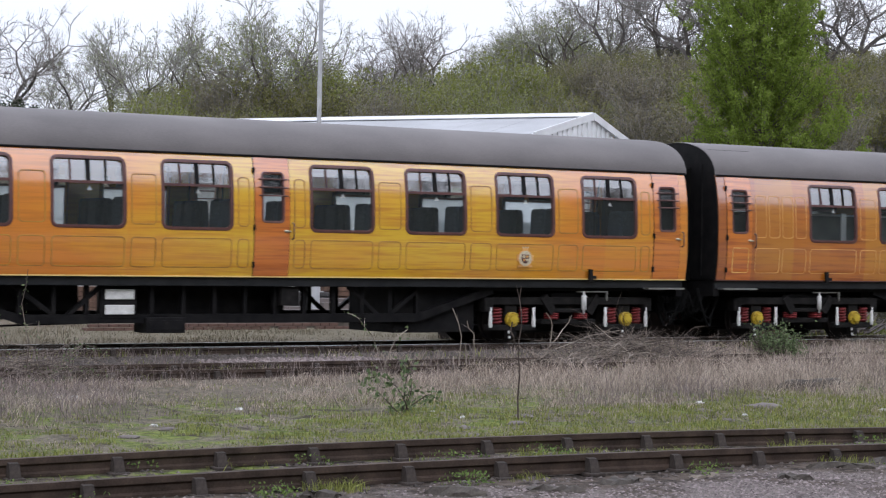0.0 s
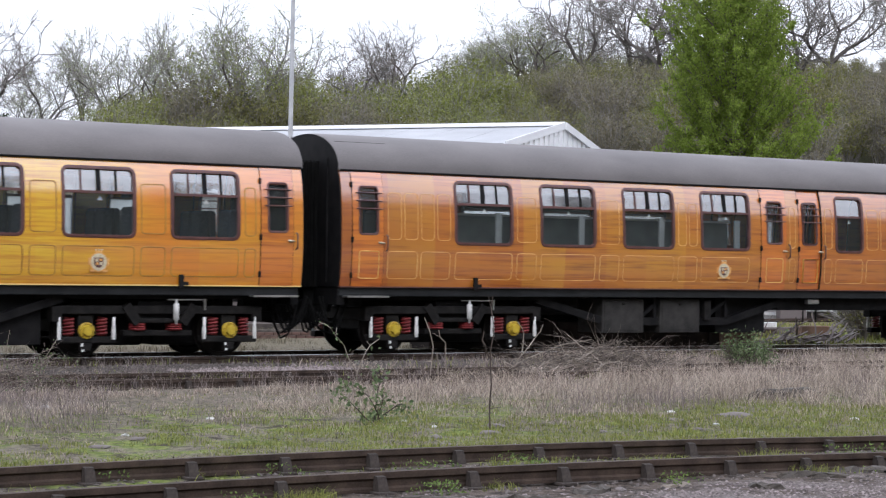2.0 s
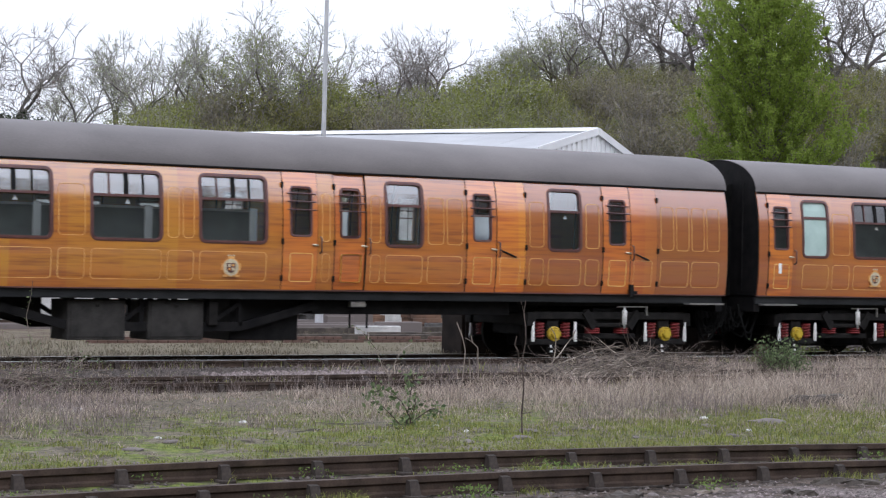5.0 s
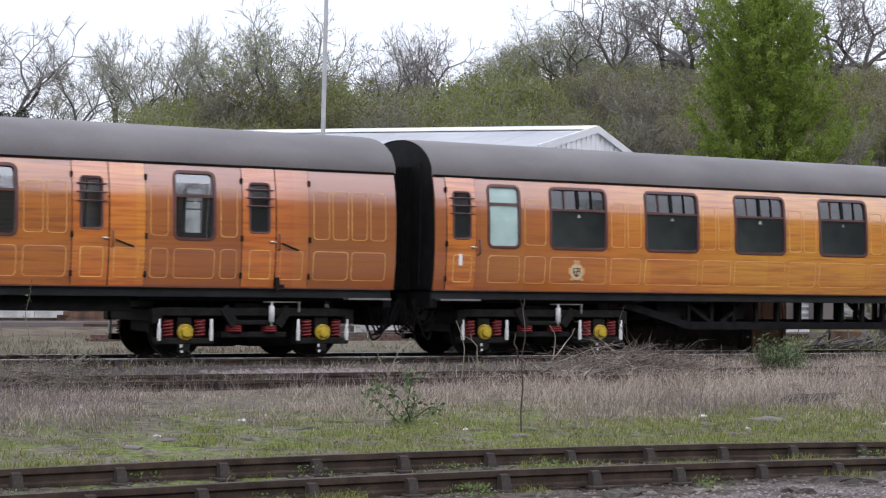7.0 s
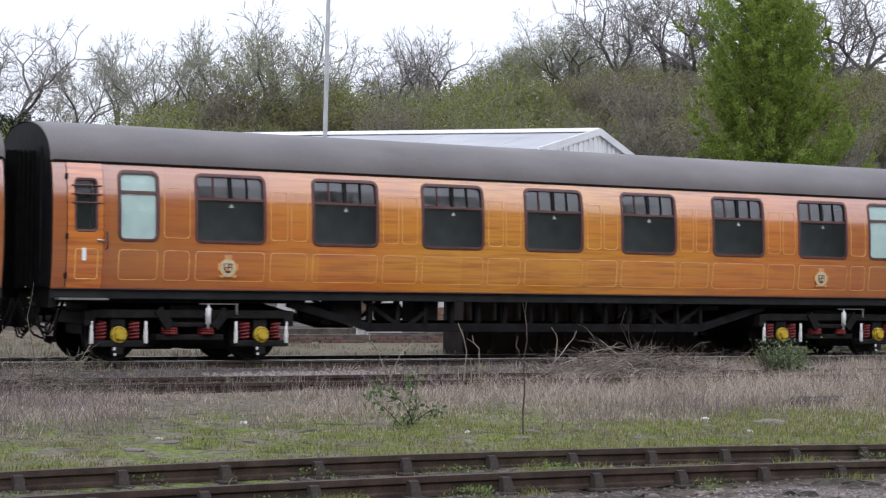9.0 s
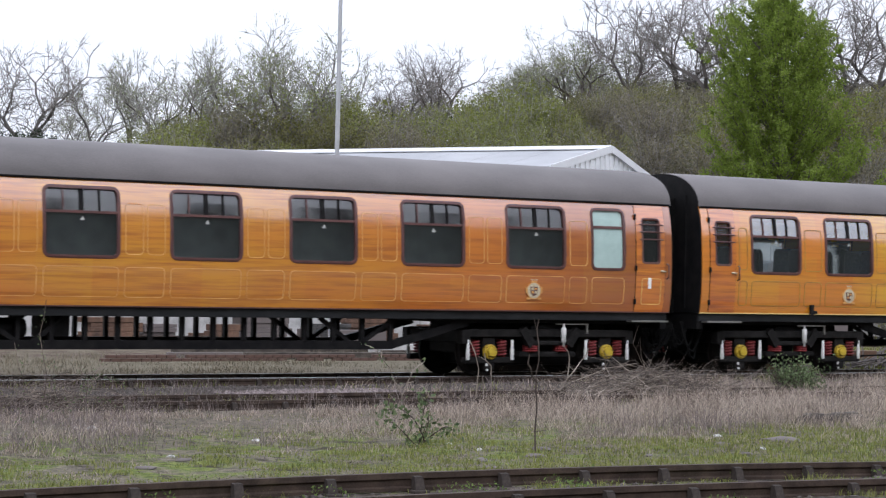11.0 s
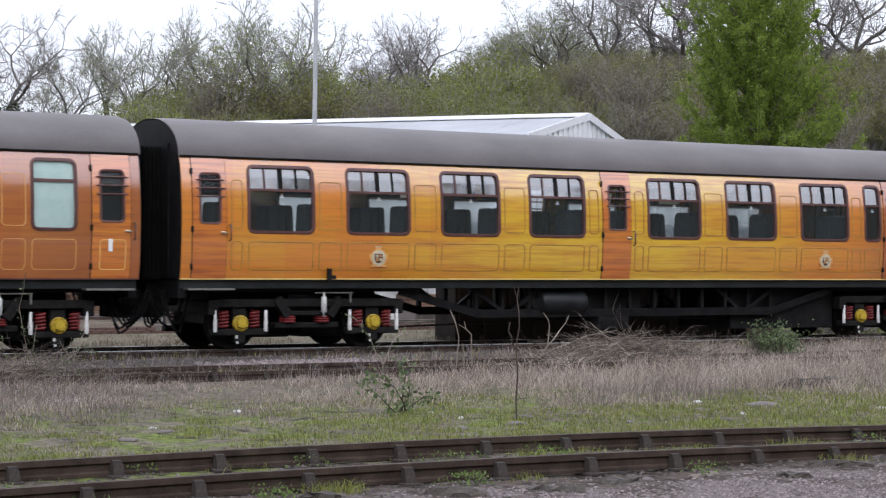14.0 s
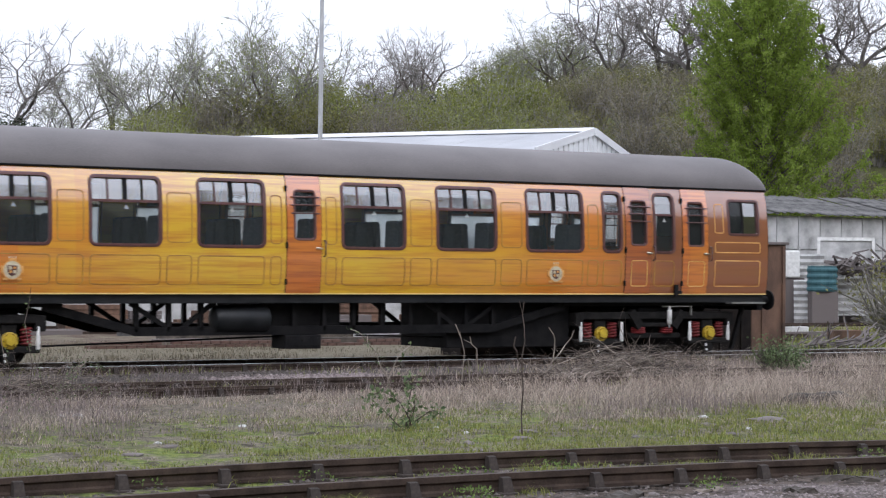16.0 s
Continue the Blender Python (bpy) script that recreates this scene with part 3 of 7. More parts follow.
def bogie(coach, x):
    fr = put("bogie", shared("bogie_frame", bogie_frame, DUSTY), coach, pose(x, 0, 0), "black bogie with red coil springs")
    put("bolster", shared("bogie_middle", bogie_middle, BLACK), fr, Matrix(), "black bolster")
    for k in (-1, 1):
        put("traction_motor", shared("traction_motor", lambda: box(bmesh.new(), -0.6, 0.6, -0.6, 0.6, 0.19, 0.985, bevel=0.06), BLACK), fr, pose(k * 0.68, 0, 0), "black traction motor case")
        put("end_beam", shared("end_beam", lambda: box(bmesh.new(), -0.11, 0.11, -0.95, 0.95, 0.62, 0.84, bevel=0.02), BLACK), fr, pose(k * 1.75, 0, 0))
        # black block filling the wheel gaps, in place of the shade there
        put("shade_block", shared("shade_block", lambda: box(bmesh.new(), -0.16, 0.16, -0.55, 0.55, 0.42, 0.985, bevel=0.03), BLACK), fr, pose(k * 1.47, 0, 0))
    for k in (-1, 1):
        ax = k * 1.295
        w = put("wheelset", shared("wheelset", wheelset, WHEEL), fr, pose(ax, 0, 0.457), "dark steel wheelset")
        WHEELS.append(w)
        put("paint_mark", shared("paint_mark", lambda: box(box(bmesh.new(), -0.02, 0.02, -0.012, 0.0, 0.20, 0.25), -0.005, 0.035, -0.012, 0.0, 0.11, 0.15), WHITE), fr, pose(ax - 0.08, -1.105, 0), "small white paint mark")["kind"] = "stuff"
        for s in (-1, 1):
            m = pose(ax, s * 1.12, 0.457, 0, 0, 0 if s < 0 else 180)
            c = put("axle_cap", shared("axle_cap", cap, YELLOW, False), fr, m, "yellow axle end cap")
            g = put("cap_mark", shared("cap_mark", cap_mark, OCHRE), fr, m)
            g["kind"] = "stuff"
            if s < 0:
                WHEELS.extend((c, g))
            for d in (-1, 1):
                put("spring", shared("spring", coil, RED, True), fr, pose(ax + d * 0.29, s * 1.03, 0.37), "red coil spring")
                put("damper", shared("damper", lambda: lathe(bmesh.new(), [(0.03, 0), (0.034, 0.01), (0.034, 0.2), (0.026, 0.21), (0.026, 0.37)], (0, 0, 0), "Z", 10), WHITE, True), fr,
                    pose(ax + d * 0.475, s * 1.10, 0.31), "white damper")
    for s in (-1, 1):
        put("damper", shared("bolster_damper", lambda: lathe(bmesh.new(), [(0.02, 0), (0.022, 0.07), (0.048, 0.08), (0.048, 0.34), (0.02, 0.36), (0.02, 0.42)], (0, 0, 0), "Z", 12), WHITE, True), fr,
            pose(0.27, s * 1.17, 0.56), "white bolster damper")
        put("pipe_bracket", shared("pipe_bracket", lambda: box(box(bmesh.new(), 0.78, 0.81, -0.02, 0.02, 0.80, 0.97), 0.10, 0.82, -0.015, 0.015, 0.965, 0.985), STEEL), fr, pose(0, s * 1.16, 0))
        for d in (-0.36, 0.30):
            put("spring", shared("bolster_spring", lambda: lathe(bmesh.new(), [(0.13, 0), (0.15, 0.02), (0.13, 0.04), (0.15, 0.06), (0.13, 0.08), (0.15, 0.10), (0.13, 0.12)], (0, 0, 0), "Z", 14), RED), fr,
                pose(d, s * 1.0, 0.455), "red bolster spring")


def trussing(coach, x0, x1, boxes, low=0.58):
    """Underframe: longitudinal angle trusses with posts, and the boxes hung under it."""
    for s in (-1, 1):
        bm = bmesh.new()
        y = s * 1.02
        m0, m1 = x0 + 1.6, x1 - 1.6
        beam(bm, (x0, y, 1.0), (m0, y, low), 0.10, 0.14)
        beam(bm, (m0 - 0.03, y, low), (m1 + 0.03, y, low), 0.10, 0.15)
        beam(bm, (m1, y, low), (x1, y, 1.0), 0.10, 0.14)
        part("truss_rail", bm, BLACK, coach)
        n = max(2, int((m1 - m0) / 0.55))
        for k in range(n + 1):
            x = m0 + (m1 - m0) * k / n
            part("truss_post", B(x - 0.035, x + 0.035, y - 0.05, y + 0.05, low, 1.07), BLACK, coach)
        for a, b in ((m0 - 0.1, m0 + 0.65), (m0 + 1.4, m0 + 0.75), (m1 + 0.1, m1 - 0.65), (m1 - 1.4, m1 - 0.75)):
            bm = bmesh.new()
            beam(bm, (a, y, 1.05), (b, y, low), 0.08, 0.07)
            part("truss_brace", bm, BLACK, coach)
    for a, b, y0, y1, z0, z1, mat, label in boxes:
        u = part("underframe_box", B(a, b, y0, y1, z0, z1, bevel=0.015), mat, coach, label)
        if b - a > 0.6 and y0 < -1.0:
            part("box_lid", B(a + 0.05, b - 0.05, y0 - 0.012, y0 + 0.005, z0 + 0.05, z1 - 0.05, bevel=0.006), mat, u)
            part("box_latch", B((a + b) / 2 - 0.03, (a + b) / 2 + 0.03, y0 - 0.03, y0 - 0.01, z1 - 0.12, z1 - 0.08), DUSTY, u)


def roof_mesh(length, dome_left, dome_right):
    bm = bmesh.new()
    xs = [-0.03, 0.0, 0.05, 0.10, 0.17, 0.25, 0.35, 0.5, 0.7]
    xs = xs + [length / 2] + [length - x for x in reversed(xs)]
    n = 22
    rows = []
    for x in xs:
        d = min(x, length - x) + 0.03
        dome = (x < length / 2 and dome_left) or (x > length / 2 and dome_right)
        reach, drop = (0.48, 0.50) if dome else (0.3, 0.02)
        k = 1 - (1 - math.sqrt(max(0.0, 1 - (max(0, reach - d) / reach) ** 2))) * drop
        row = []
        for i in range(n + 1):
            t = math.pi * i / n
            c, s_ = math.cos(t), math.sin(t)
            y = -1.30 * math.copysign(abs(c) ** 0.94, c)
            z = CANT - 0.015 + (TOP - CANT) * (s_ ** 0.96 if s_ > 0 else 0) * k
            row.append(bm.verts.new((x, y, z)))
        rows.append(row)
    for a, b in zip(rows, rows[1:]):
        for i in range(n):
            bm.faces.new((a[i], b[i], b[i + 1], a[i + 1]))
    return bm


def end_wall(x, s, cab):
    bm = bmesh.new()
    pts = [(-half(z) * 0.985, z) for z, _ in SECTION]
    k = 0.49 if cab else 0.965
    for i in range(1, 22):
        t = math.pi * i / 22
        c, q = math.cos(t), math.sin(t)
        pts.append((-1.29 * math.copysign(abs(c) ** 0.94, c), CANT - 0.025 + (TOP - CANT) * q ** 0.96 * k))
    pts += [(half(z) * 0.985, z) for z, _ in reversed(SECTION)]
    a = [bm.verts.new((x + s * 0.025, y, z)) for y, z in pts]
    b = [bm.verts.new((x - s * 0.06, y, z)) for y, z in pts]
    k = len(pts)
    for i in range(k):
        bm.faces.new((a[i], a[(i + 1) % k], b[(i + 1) % k], b[i]))
    bm.faces.new(a)
    bm.faces.new(b)
    return bm


def gangway(coach, x, s):
    """Black bellows corridor connection on a coach end, with folds."""
    bm = bmesh.new()
    prev = None
    for i in range(10):
        w, h = (0.56, 3.46) if i % 2 else (0.51, 3.41)
        ring = [bm.verts.new((x + s * 0.038 * i, y, z)) for y, z in ((-w, 1.2), (w, 1.2), (w, h), (-w, h))]
        if prev:
            for k in range(4):
                bm.faces.new((prev[k], prev[(k + 1) % 4], ring[(k + 1) % 4], ring[k]))
        else:
            bm.faces.new(ring)
        prev = ring
    bm.faces.new(prev)
    part("gangway_bellows", bm, RUBBER, coach, "black folded corridor bellows")
    for k in range(5):
        bm = bmesh.new()
        y = -0.95 + 0.12 * k
        pts = [Vector((x + s * (0.02 + 0.36 * u), y, 1.02 - (0.45 + 0.05 * k) * math.sin(math.pi * min(1, u * 0.9 + 0.08)))) for u in (0, 0.2, 0.4, 0.6, 0.8, 1.0)]
        tube(bm, pts, 0.02, 5)
        part("jumper_cable", bm, RUBBER, coach, "hanging black jumper cable")
    bm = bmesh.new()
    rod(bm, (x + s * 0.03, -0.90, 1.3), (x + s * 0.03, -0.90, 3.5), 0.018)
    part("end_pipe", bm, BLACK, coach)
    part("end_cover", B(*sorted((x, x + s * 0.22)), -0.42, 0.42, 0.55, 1.2, bevel=0.02), RUBBER, coach, "black coupling gear")


def buffer(coach, x, s):
    for y in (-0.86, 0.86):
        bm = bmesh.new()
        lathe(bm, [(0.11, 0), (0.11, s * 0.30), (0.08, s * 0.32), (0.08, s * 0.42), (0.2, s * 0.44), (0.2, s * 0.475), (0.12, s * 0.49)], (x, y, 1.09), "X", 20)
        part("buffer", bm, BLACK, coach, "black oval-headed buffer", True)


def seats(coach, xs, label):
    """Back-to-back seat pairs each side of the aisle."""
    for x in xs:
        for y0, y1 in ((-1.28, -0.32), (0.32, 1.28)):
            def build():
                bm = bmesh.new()
                for s in (-1, 1):
                    pts = [(0.04, 0.0), (0.10, 0.0), (0.17, 0.62), (0.15, 1.02), (0.11, 1.06), (0.03, 1.06)]
                    for ya, yb in ((0.0, 0.47), (0.49, 0.96)):
                        rings = []
                        for y in (ya, ya + 0.06, yb - 0.06, yb):
                            edge = y in (ya, yb)
                            rings.append([bm.verts.new((s * (px * (0.8 if edge else 1)), y, min(pz, 0.97 if edge else 2))) for px, pz in pts])
                        for a, b in zip(rings, rings[1:]):
                            for i in range(len(pts)):
                                bm.faces.new((a[i], a[(i + 1) % len(pts)], b[(i + 1) % len(pts)], b[i]))
                        bm.faces.new(rings[0])
                        bm.faces.new(rings[-1])
                        x0, x1 = sorted((s * 0.12, s * 0.60))
                        box(bm, x0, x1, ya, yb, 0.05, 0.20, bevel=0.04)
                        box(bm, min(s * 0.15, s * 0.5), max(s * 0.15, s * 0.5), ya + 0.1, yb - 0.1, -0.15, 0.06)
                return bm
            put("seat", shared("seat_pair", build, SEAT), coach, pose(x, y0, 1.47), label)


def coach_shell(name, label, x0, length, teak_mat, wide, narrow, frosted, doors, line, crests, seat_xs, cab_left=False, cab_right=False, partition=False, cab=None):
    root = tagged(new(name), label, "railway coach", "coaches of the train")
    root.matrix_basis = pose(x0, 31.8, 0)
    e = 0.035
    wins = [(a, b, "wide") for a, b in wide] + [(a, b, "narrow") for a, b in narrow] + [(a, b, "frosted") for a, b in frosted]
    holes = [(a + e, b - e, ZW0 + e, ZW1 - e) for a, b, _ in wins]
    if cab:
        holes.append((cab[0] + e, cab[1] - e, 2.36 + e, 3.08 - e))
    dholes = [(d[0], d[1], SOLE + 0.004, CANT - 0.012) for d in doors]
    for side in (-1, 1):
        sh = part("body_side", side_sheet(0, length, holes + dholes, side), teak_mat, root, "varnished teak-finish body side", True)
        md = sh.modifiers.new("thick", "SOLIDIFY")
        md.thickness, md.offset = 0.05, -1 if side < 0 else 1
        for a, b, st in wins:
            window(root, a, b, side, st, VENT_DIM if partition is True else VENT)
        if cab:
            cab_window(root, cab[0], cab[1], side)
            for xa, xb, za, zb in ((cab[0] - 0.33, cab[0] - 0.10, 2.40, 2.98), (cab[0] - 0.33, cab[1] + 0.02, 2.02, 2.24), (cab[0] - 0.33, cab[1] + 0.02, 1.36, 1.88)):
                part("panel_lining", ring_on_side(xa, xb, za, zb, 0.04, 0.022, 0.004, 0.0, side, 2), GOLD, root)
        for d in doors:
            opt = d[2] if len(d) > 2 else {}
            if opt.get("blank"):
                leaf = part("door", side_sheet(d[0] + 0.01, d[1] - 0.01, [], side, SOLE + 0.005, CANT - 0.03, 0.008), opt["mat"], root, "varnished van door leaf", True)
                part("door_edge", ring_on_side(d[0], d[1], SOLE + 0.002, CANT - 0.01, 0.015, 0.014, 0.004, 0.04, side, 2), BLACK, leaf, "dark door gap")
                part("door_panel_lining", ring_on_side(d[0] + 0.08, d[1] - 0.12, 1.36, 1.86, 0.04, 0.014, 0.013, 0.0, side, 2), GOLD, leaf)
                for z in (1.42, 2.05, 3.02):
                    c = on_side(d[1], z, 0.02, side)
                    part("hinge", B(c.x - 0.02, c.x + 0.02, c.y - 0.025, c.y + 0.025, z - 0.05, z + 0.05, bevel=0.008), BLACK, leaf)
                bm = bmesh.new()
                rod(bm, on_side(d[0] + 0.10, 1.98, 0.04, side), on_side(d[0] + 0.42, 1.87, 0.03, side), 0.016)
                part("door_bar", bm, BLACK, leaf, "slanting black locking bar")
            else:
                door(root, d[0], d[1], side, opt.get("mat", DOOR), opt.get("hinge", "left"), opt.get("number", False), opt.get("recess", 0.0), True, opt.get("panel", GILT))
    part("roof", roof_mesh(length, cab_left, cab_right), ROOF, root, "dark grey curved coach roof", True)
    for side in (-1, 1):
        bm = bmesh.new()
        rod(bm, (0, side * 1.285, CANT - 0.005), (length, side * 1.285, CANT - 0.005), 0.022)
        part("gutter", bm, BLACK, root)
        y0, y1 = sorted((side * 1.17, side * 1.28))
        part("solebar", B(0.02, length - 0.02, y0, y1, 1.05, 1.215, bevel=0.012), SOLEBAR, root, "black steel solebar")
        bm = bmesh.new()
        box(bm, 0.0, length, *sorted((side * 1.30, side * 1.355)), 1.205, 1.228)
        if line is GOLD:
            part("bottom_moulding", bm, MAROON, root, "dark lower edge moulding")
        else:
            # light on this edge is put into the moulding's colour
            part("bottom_moulding", bm, LINE_LIT, root, "lower edge moulding, pale yellow with painted light")
    part("floor", B(0.05, length - 0.05, -1.28, 1.28, 1.22, 1.32), FLOOR, root)
    part("end_wall", end_wall(0.0, -1, cab_left), BLACK, root, "black coach end")
    part("end_wall", end_wall(length, 1, cab_right), BLACK, root, "black coach end")
    part("ceiling", B(0.1, length - 0.1, -1.22, 1.22, 3.26, 3.30), INSIDE, root)
    for x, s, c in ((0, -1, cab_left), (length, 1, cab_right)):
        if c:
            continue
        part("coupler", B(min(x - s * 0.5, x + s * 0.38), max(x - s * 0.5, x + s * 0.38), -0.16, 0.16, 0.74, 1.02, bevel=0.04), BLACK, root, "black centre coupler")
        for k, (ya, sag, reach) in enumerate(((-1.02, 0.62, 0.62), (-0.95, 0.78, 0.50), (-0.86, 0.50, 0.74), (-0.72, 0.70, 0.66), (0.85, 0.5, 0.6))):
            bm = bmesh.new()
            pts = [(x - s * 0.36 + s * reach * u, ya + 0.05 * math.sin(5 * u + k), 1.04 - sag * 4 * u * (1 - u) * (1.0 if u < 0.5 else 0.9)) for u in (0, 0.06, 0.14, 0.26, 0.38, 0.5, 0.62, 0.74, 0.86, 0.94, 1)]
            tube(bm, pts, 0.019)
            part("jumper_cable", bm, RUBBER, root, "black hanging jumper cable")
    if not cab_left:
        gangway(root, 0, -1)
    if not cab_right:
        gangway(root, length, 1)
    for x, s, c in ((0, -1, cab_left), (length, 1, cab_right)):
        if c:
            buffer(root, x, s)
        part("headstock", B(min(x, x - s * 0.15), max(x, x - s * 0.15), -1.25, 1.25, 0.9, 1.21), BLACK, root)
    # linings between and under the windows
    spans = sorted([(a, b) for a, b, _ in wins] + [(d[0], d[1]) for d in doors])
    prev = 0.12
    dspan = {(d[0], d[1]) for d in doors}
    for a, b in spans + [(length - 0.12, length)]:
        gap = a - prev
        if cab and prev < (cab[0] + cab[1]) / 2 < a:
            prev = max(prev, b)
            continue
        if gap > 0.28:
            m = 0.10
            n = max(1, round(gap / 0.85)) if gap > 0.9 else 1
            w = (gap - m) / n
            nu = max(1, round(gap / 0.42)) if line is GOLD else n
            wu = (gap - m) / nu
            for k in range(nu):
                lining(root, prev + m / 2 + k * wu + 0.03, prev + m / 2 + (k + 1) * wu - 0.03, 2.06, 2.90, line)
            for k in range(n):
                lining(root, prev + m / 2 + k * w + 0.03, prev + m / 2 + (k + 1) * w - 0.03, 1.36, 1.86, line)
        if (a, b) not in dspan and b < length - 0.05:
            lining(root, a + 0.02, b - 0.02, 1.36, 1.86, line)
        prev = max(prev, b)
    if partition == "low":
        part("rain_strip", B(0.10, 1.15, -0.90, -0.85, 3.74, 3.80, bevel=0.008), BLACK, root, "dark rain strip on the roof")
    for x in crests:
        crest(root, x)
    for x in (length / 2 - 7.09, length / 2 + 7.09):
        bogie(root, x)
    if seat_xs:
        seats(root, seat_xs, "dark upholstered back-to-back seat")
    if partition == "low":
        part("corridor_partition", B(1.0, 9.55, -0.42, -0.38, 1.32, 2.60), INSIDE_DARK, root, "dark half-height partition")
        part("partition_rail", B(1.0, 9.55, -0.50, -0.43, 2.56, 2.60), WHITE, root, "pale rail on the partition")
        for x in (2.33, 4.22, 6.14, 8.05):
            part("curtain", B(x + 1.02, x + 1.16, -1.22, -1.18, 2.0, 2.6, bevel=0.01), CURTAIN, root, "pale drawn-back curtain")
    elif partition:
        part("corridor_partition", B(1.0, length - 1.0, -0.42, -0.38, 1.32, 3.26), INSIDE_DARK, root, "dark compartment partition")
    # brackets on the lower edge above the bogies
    for x in () if partition is True else (length / 2 - 7.09 + 0.25, length / 2 + 7.09 + 0.25):
        bm = bmesh.new()
        box(bm, x - 0.04, x + 0.03, -1.44, -1.38, 1.17, 1.40)
        box(bm, x + 0.03, x + 0.12, -1.43, -1.39, 1.22, 1.28)
        part("step_bracket", bm, BLACK, root)
    # black slabs above the bogies stand in for the dark under the floor
    for xa, xb in ((0.3, 4.7), (length - 4.7, length - 0.3)):
        part("underfloor_shade", B(xa, xb, -1.1, 1.1, 0.99, 1.21), BLACK, root)
    part("footboard", B(0.1, 0.95, -1.46, -1.28, 1.03, 1.06), STEEL, root, "worn steel footboard")
    part("footboard", B(length - 0.95, length - 0.1, -1.46, -1.28, 1.03, 1.06), STEEL, root, "worn steel footboard")
    return root


COACHES = []
D_WIDE = [(1.20, 2.49), (3.10, 4.40), (5.02, 6.30), (6.92, 8.20), (9.64, 10.95), (11.56, 12.86), (13.48, 14.79)]
D_NARROW = [(15.20, 15.68), (16.40, 16.93)]
D_CAB = (18.22, 19.02)
D_DOORS = [(0.18, 0.82), (8.58, 9.26), (15.73, 16.35), (17.09, 17.73)]
D_LEN, B_LEN, C_LEN = 19.23, 19.29, 19.32


def flip(spans):
    return [(D_LEN - b, D_LEN - a) for a, b in spans]


SEATS_D = [0.98, 2.80, 4.71, 6.61, 8.40, 9.46, 11.25, 13.17, 14.98]
plain = {"panel": None}
a_boxes = [(7.37, 8.0, -1.09, -1.05, 0.50, 1.04, BLACK, "black backing plate"), (13.0, 14.7, -0.9, 0.8, 0.22, 1.05, BLACK, "black equipment case"), (7.43, 7.94, -1.14, -1.095, 0.82, 0.99, WHITE, "white data panel"), (7.43, 7.94, -1.14, -1.095, 0.57, 0.73, WHITE, "white data panel"),
           (7.9, 10.9, -0.6, 0.5, 0.50, 1.05, BLACK, "black battery and control box"), (8.15, 8.85, -1.15, -0.6, 0.26, 0.52, BLACK, "black equipment box"),
           (10.6, 10.95, -1.2, -0.8, 0.72, 1.04, DUSTY, "grey junction box"), (4.2, 7.2, -0.5, 0.9, 0.62, 1.05, BLACK, "black equipment case")]
A = coach_shell("railway_coach", "teak-finish driving coach, yellowed about the middle, dark grey roof", 4.55, D_LEN, TEAK_YELLOW_R, flip(D_WIDE), flip(D_NARROW), [],
                [(a, b, plain) for a, b in flip(D_DOORS)], LINE_DARK, [D_LEN - 3.75, D_LEN - 14.15], [D_LEN - x for x in SEATS_D], cab_left=True, cab=flip([D_CAB])[0])
trussing(A, 4.4, 15.0, a_boxes, 0.50)
COACHES.append((A, 4.55))

B_WIDE = [(2.33, 3.62), (4.22, 5.52), (6.14, 7.41), (8.05, 9.33)]
B_NARROW = [(11.60, 12.40), (15.05, 15.83)]
blank = {"mat": VAN_DOOR, "blank": True}
B_DOORS = [(0.2, 0.85), (9.60, 10.28), (10.60, 11.24, {"recess": 0.05}), (13.29, 13.93), (13.93, 14.57, blank), (16.30, 16.94), (16.94, 17.58, blank)]
b_boxes = [(5.9, 6.9, -1.1, -0.3, 0.36, 1.02, CASEGREY, "dark dusty battery box"), (7.3, 8.3, -1.1, -0.3, 0.36, 1.02, CASEGREY, "dark dusty battery box"), (4.4, 5.6, -0.7, 0.6, 0.7, 1.05, BLACK, "black air tank case"),
           (8.9, 10.2, -0.85, 0.7, 0.34, 1.05, BLACK, "black equipment case"), (10.4, 14.5, -1.0, 0.8, 0.80, 1.05, BLACK, "black equipment case"), (8.38, 8.55, -1.15, -1.0, 0.6, 1.0, DUSTY, "dark bracket box"),
           (11.05, 11.35, -1.22, -1.1, 0.93, 1.03, STEEL, "grey metal step")]
Bc = coach_shell("railway_coach", "brown teak-finish brake coach with van doors and gold lining", 24.55, B_LEN, TEAK_BROWN, B_WIDE, B_NARROW, [], B_DOORS, GOLD, [8.65], [], partition="low")
trussing(Bc, 4.4, 10.6, b_boxes)
for x in (11.2, 11.55):
    part("drain_pipe", rod(bmesh.new(), (x, -0.9, 1.0), (x, -0.9, 0.55), 0.02), BLACK, Bc, "thin black drain pipe")
COACHES.append((Bc, 24.55))

C_WIDE = [(2.46 + 2.185 * k, 3.78 + 2.185 * k) for k in range(7)]
C_DOORS = [(0.23, 0.86, {"number": True}), (18.47, 19.16, {"number": True})]
c_boxes = [(5.3, 5.9, -0.95, -0.5, 0.62, 1.05, BLACK, "black hung equipment case"), (7.0, 7.5, -0.9, -0.45, 0.70, 1.05, BLACK, "black hung equipment case")]
C = coach_shell("railway_coach", "orange teak-finish first-class coach with frosted end windows", 44.65, C_LEN, TEAK_FIRST, C_WIDE, [], [(1.10, 1.83), (17.45, 18.24)], C_DOORS, GOLD, [3.08, 16.19], [], partition=True)
trussing(C, 4.4, 15.0, c_boxes)
for x in (4.75, 6.3):
    bm = bmesh.new()
    lathe(bm, [(0.05, 0), (0.14, 0.03), (0.17, 0.08), (0.17, 0.44), (0.14, 0.49), (0.05, 0.52)], (x, -0.72, 0.84), "X", 18)
    part("air_tank", bm, BLACK, C, "black cylindrical air tank", True)
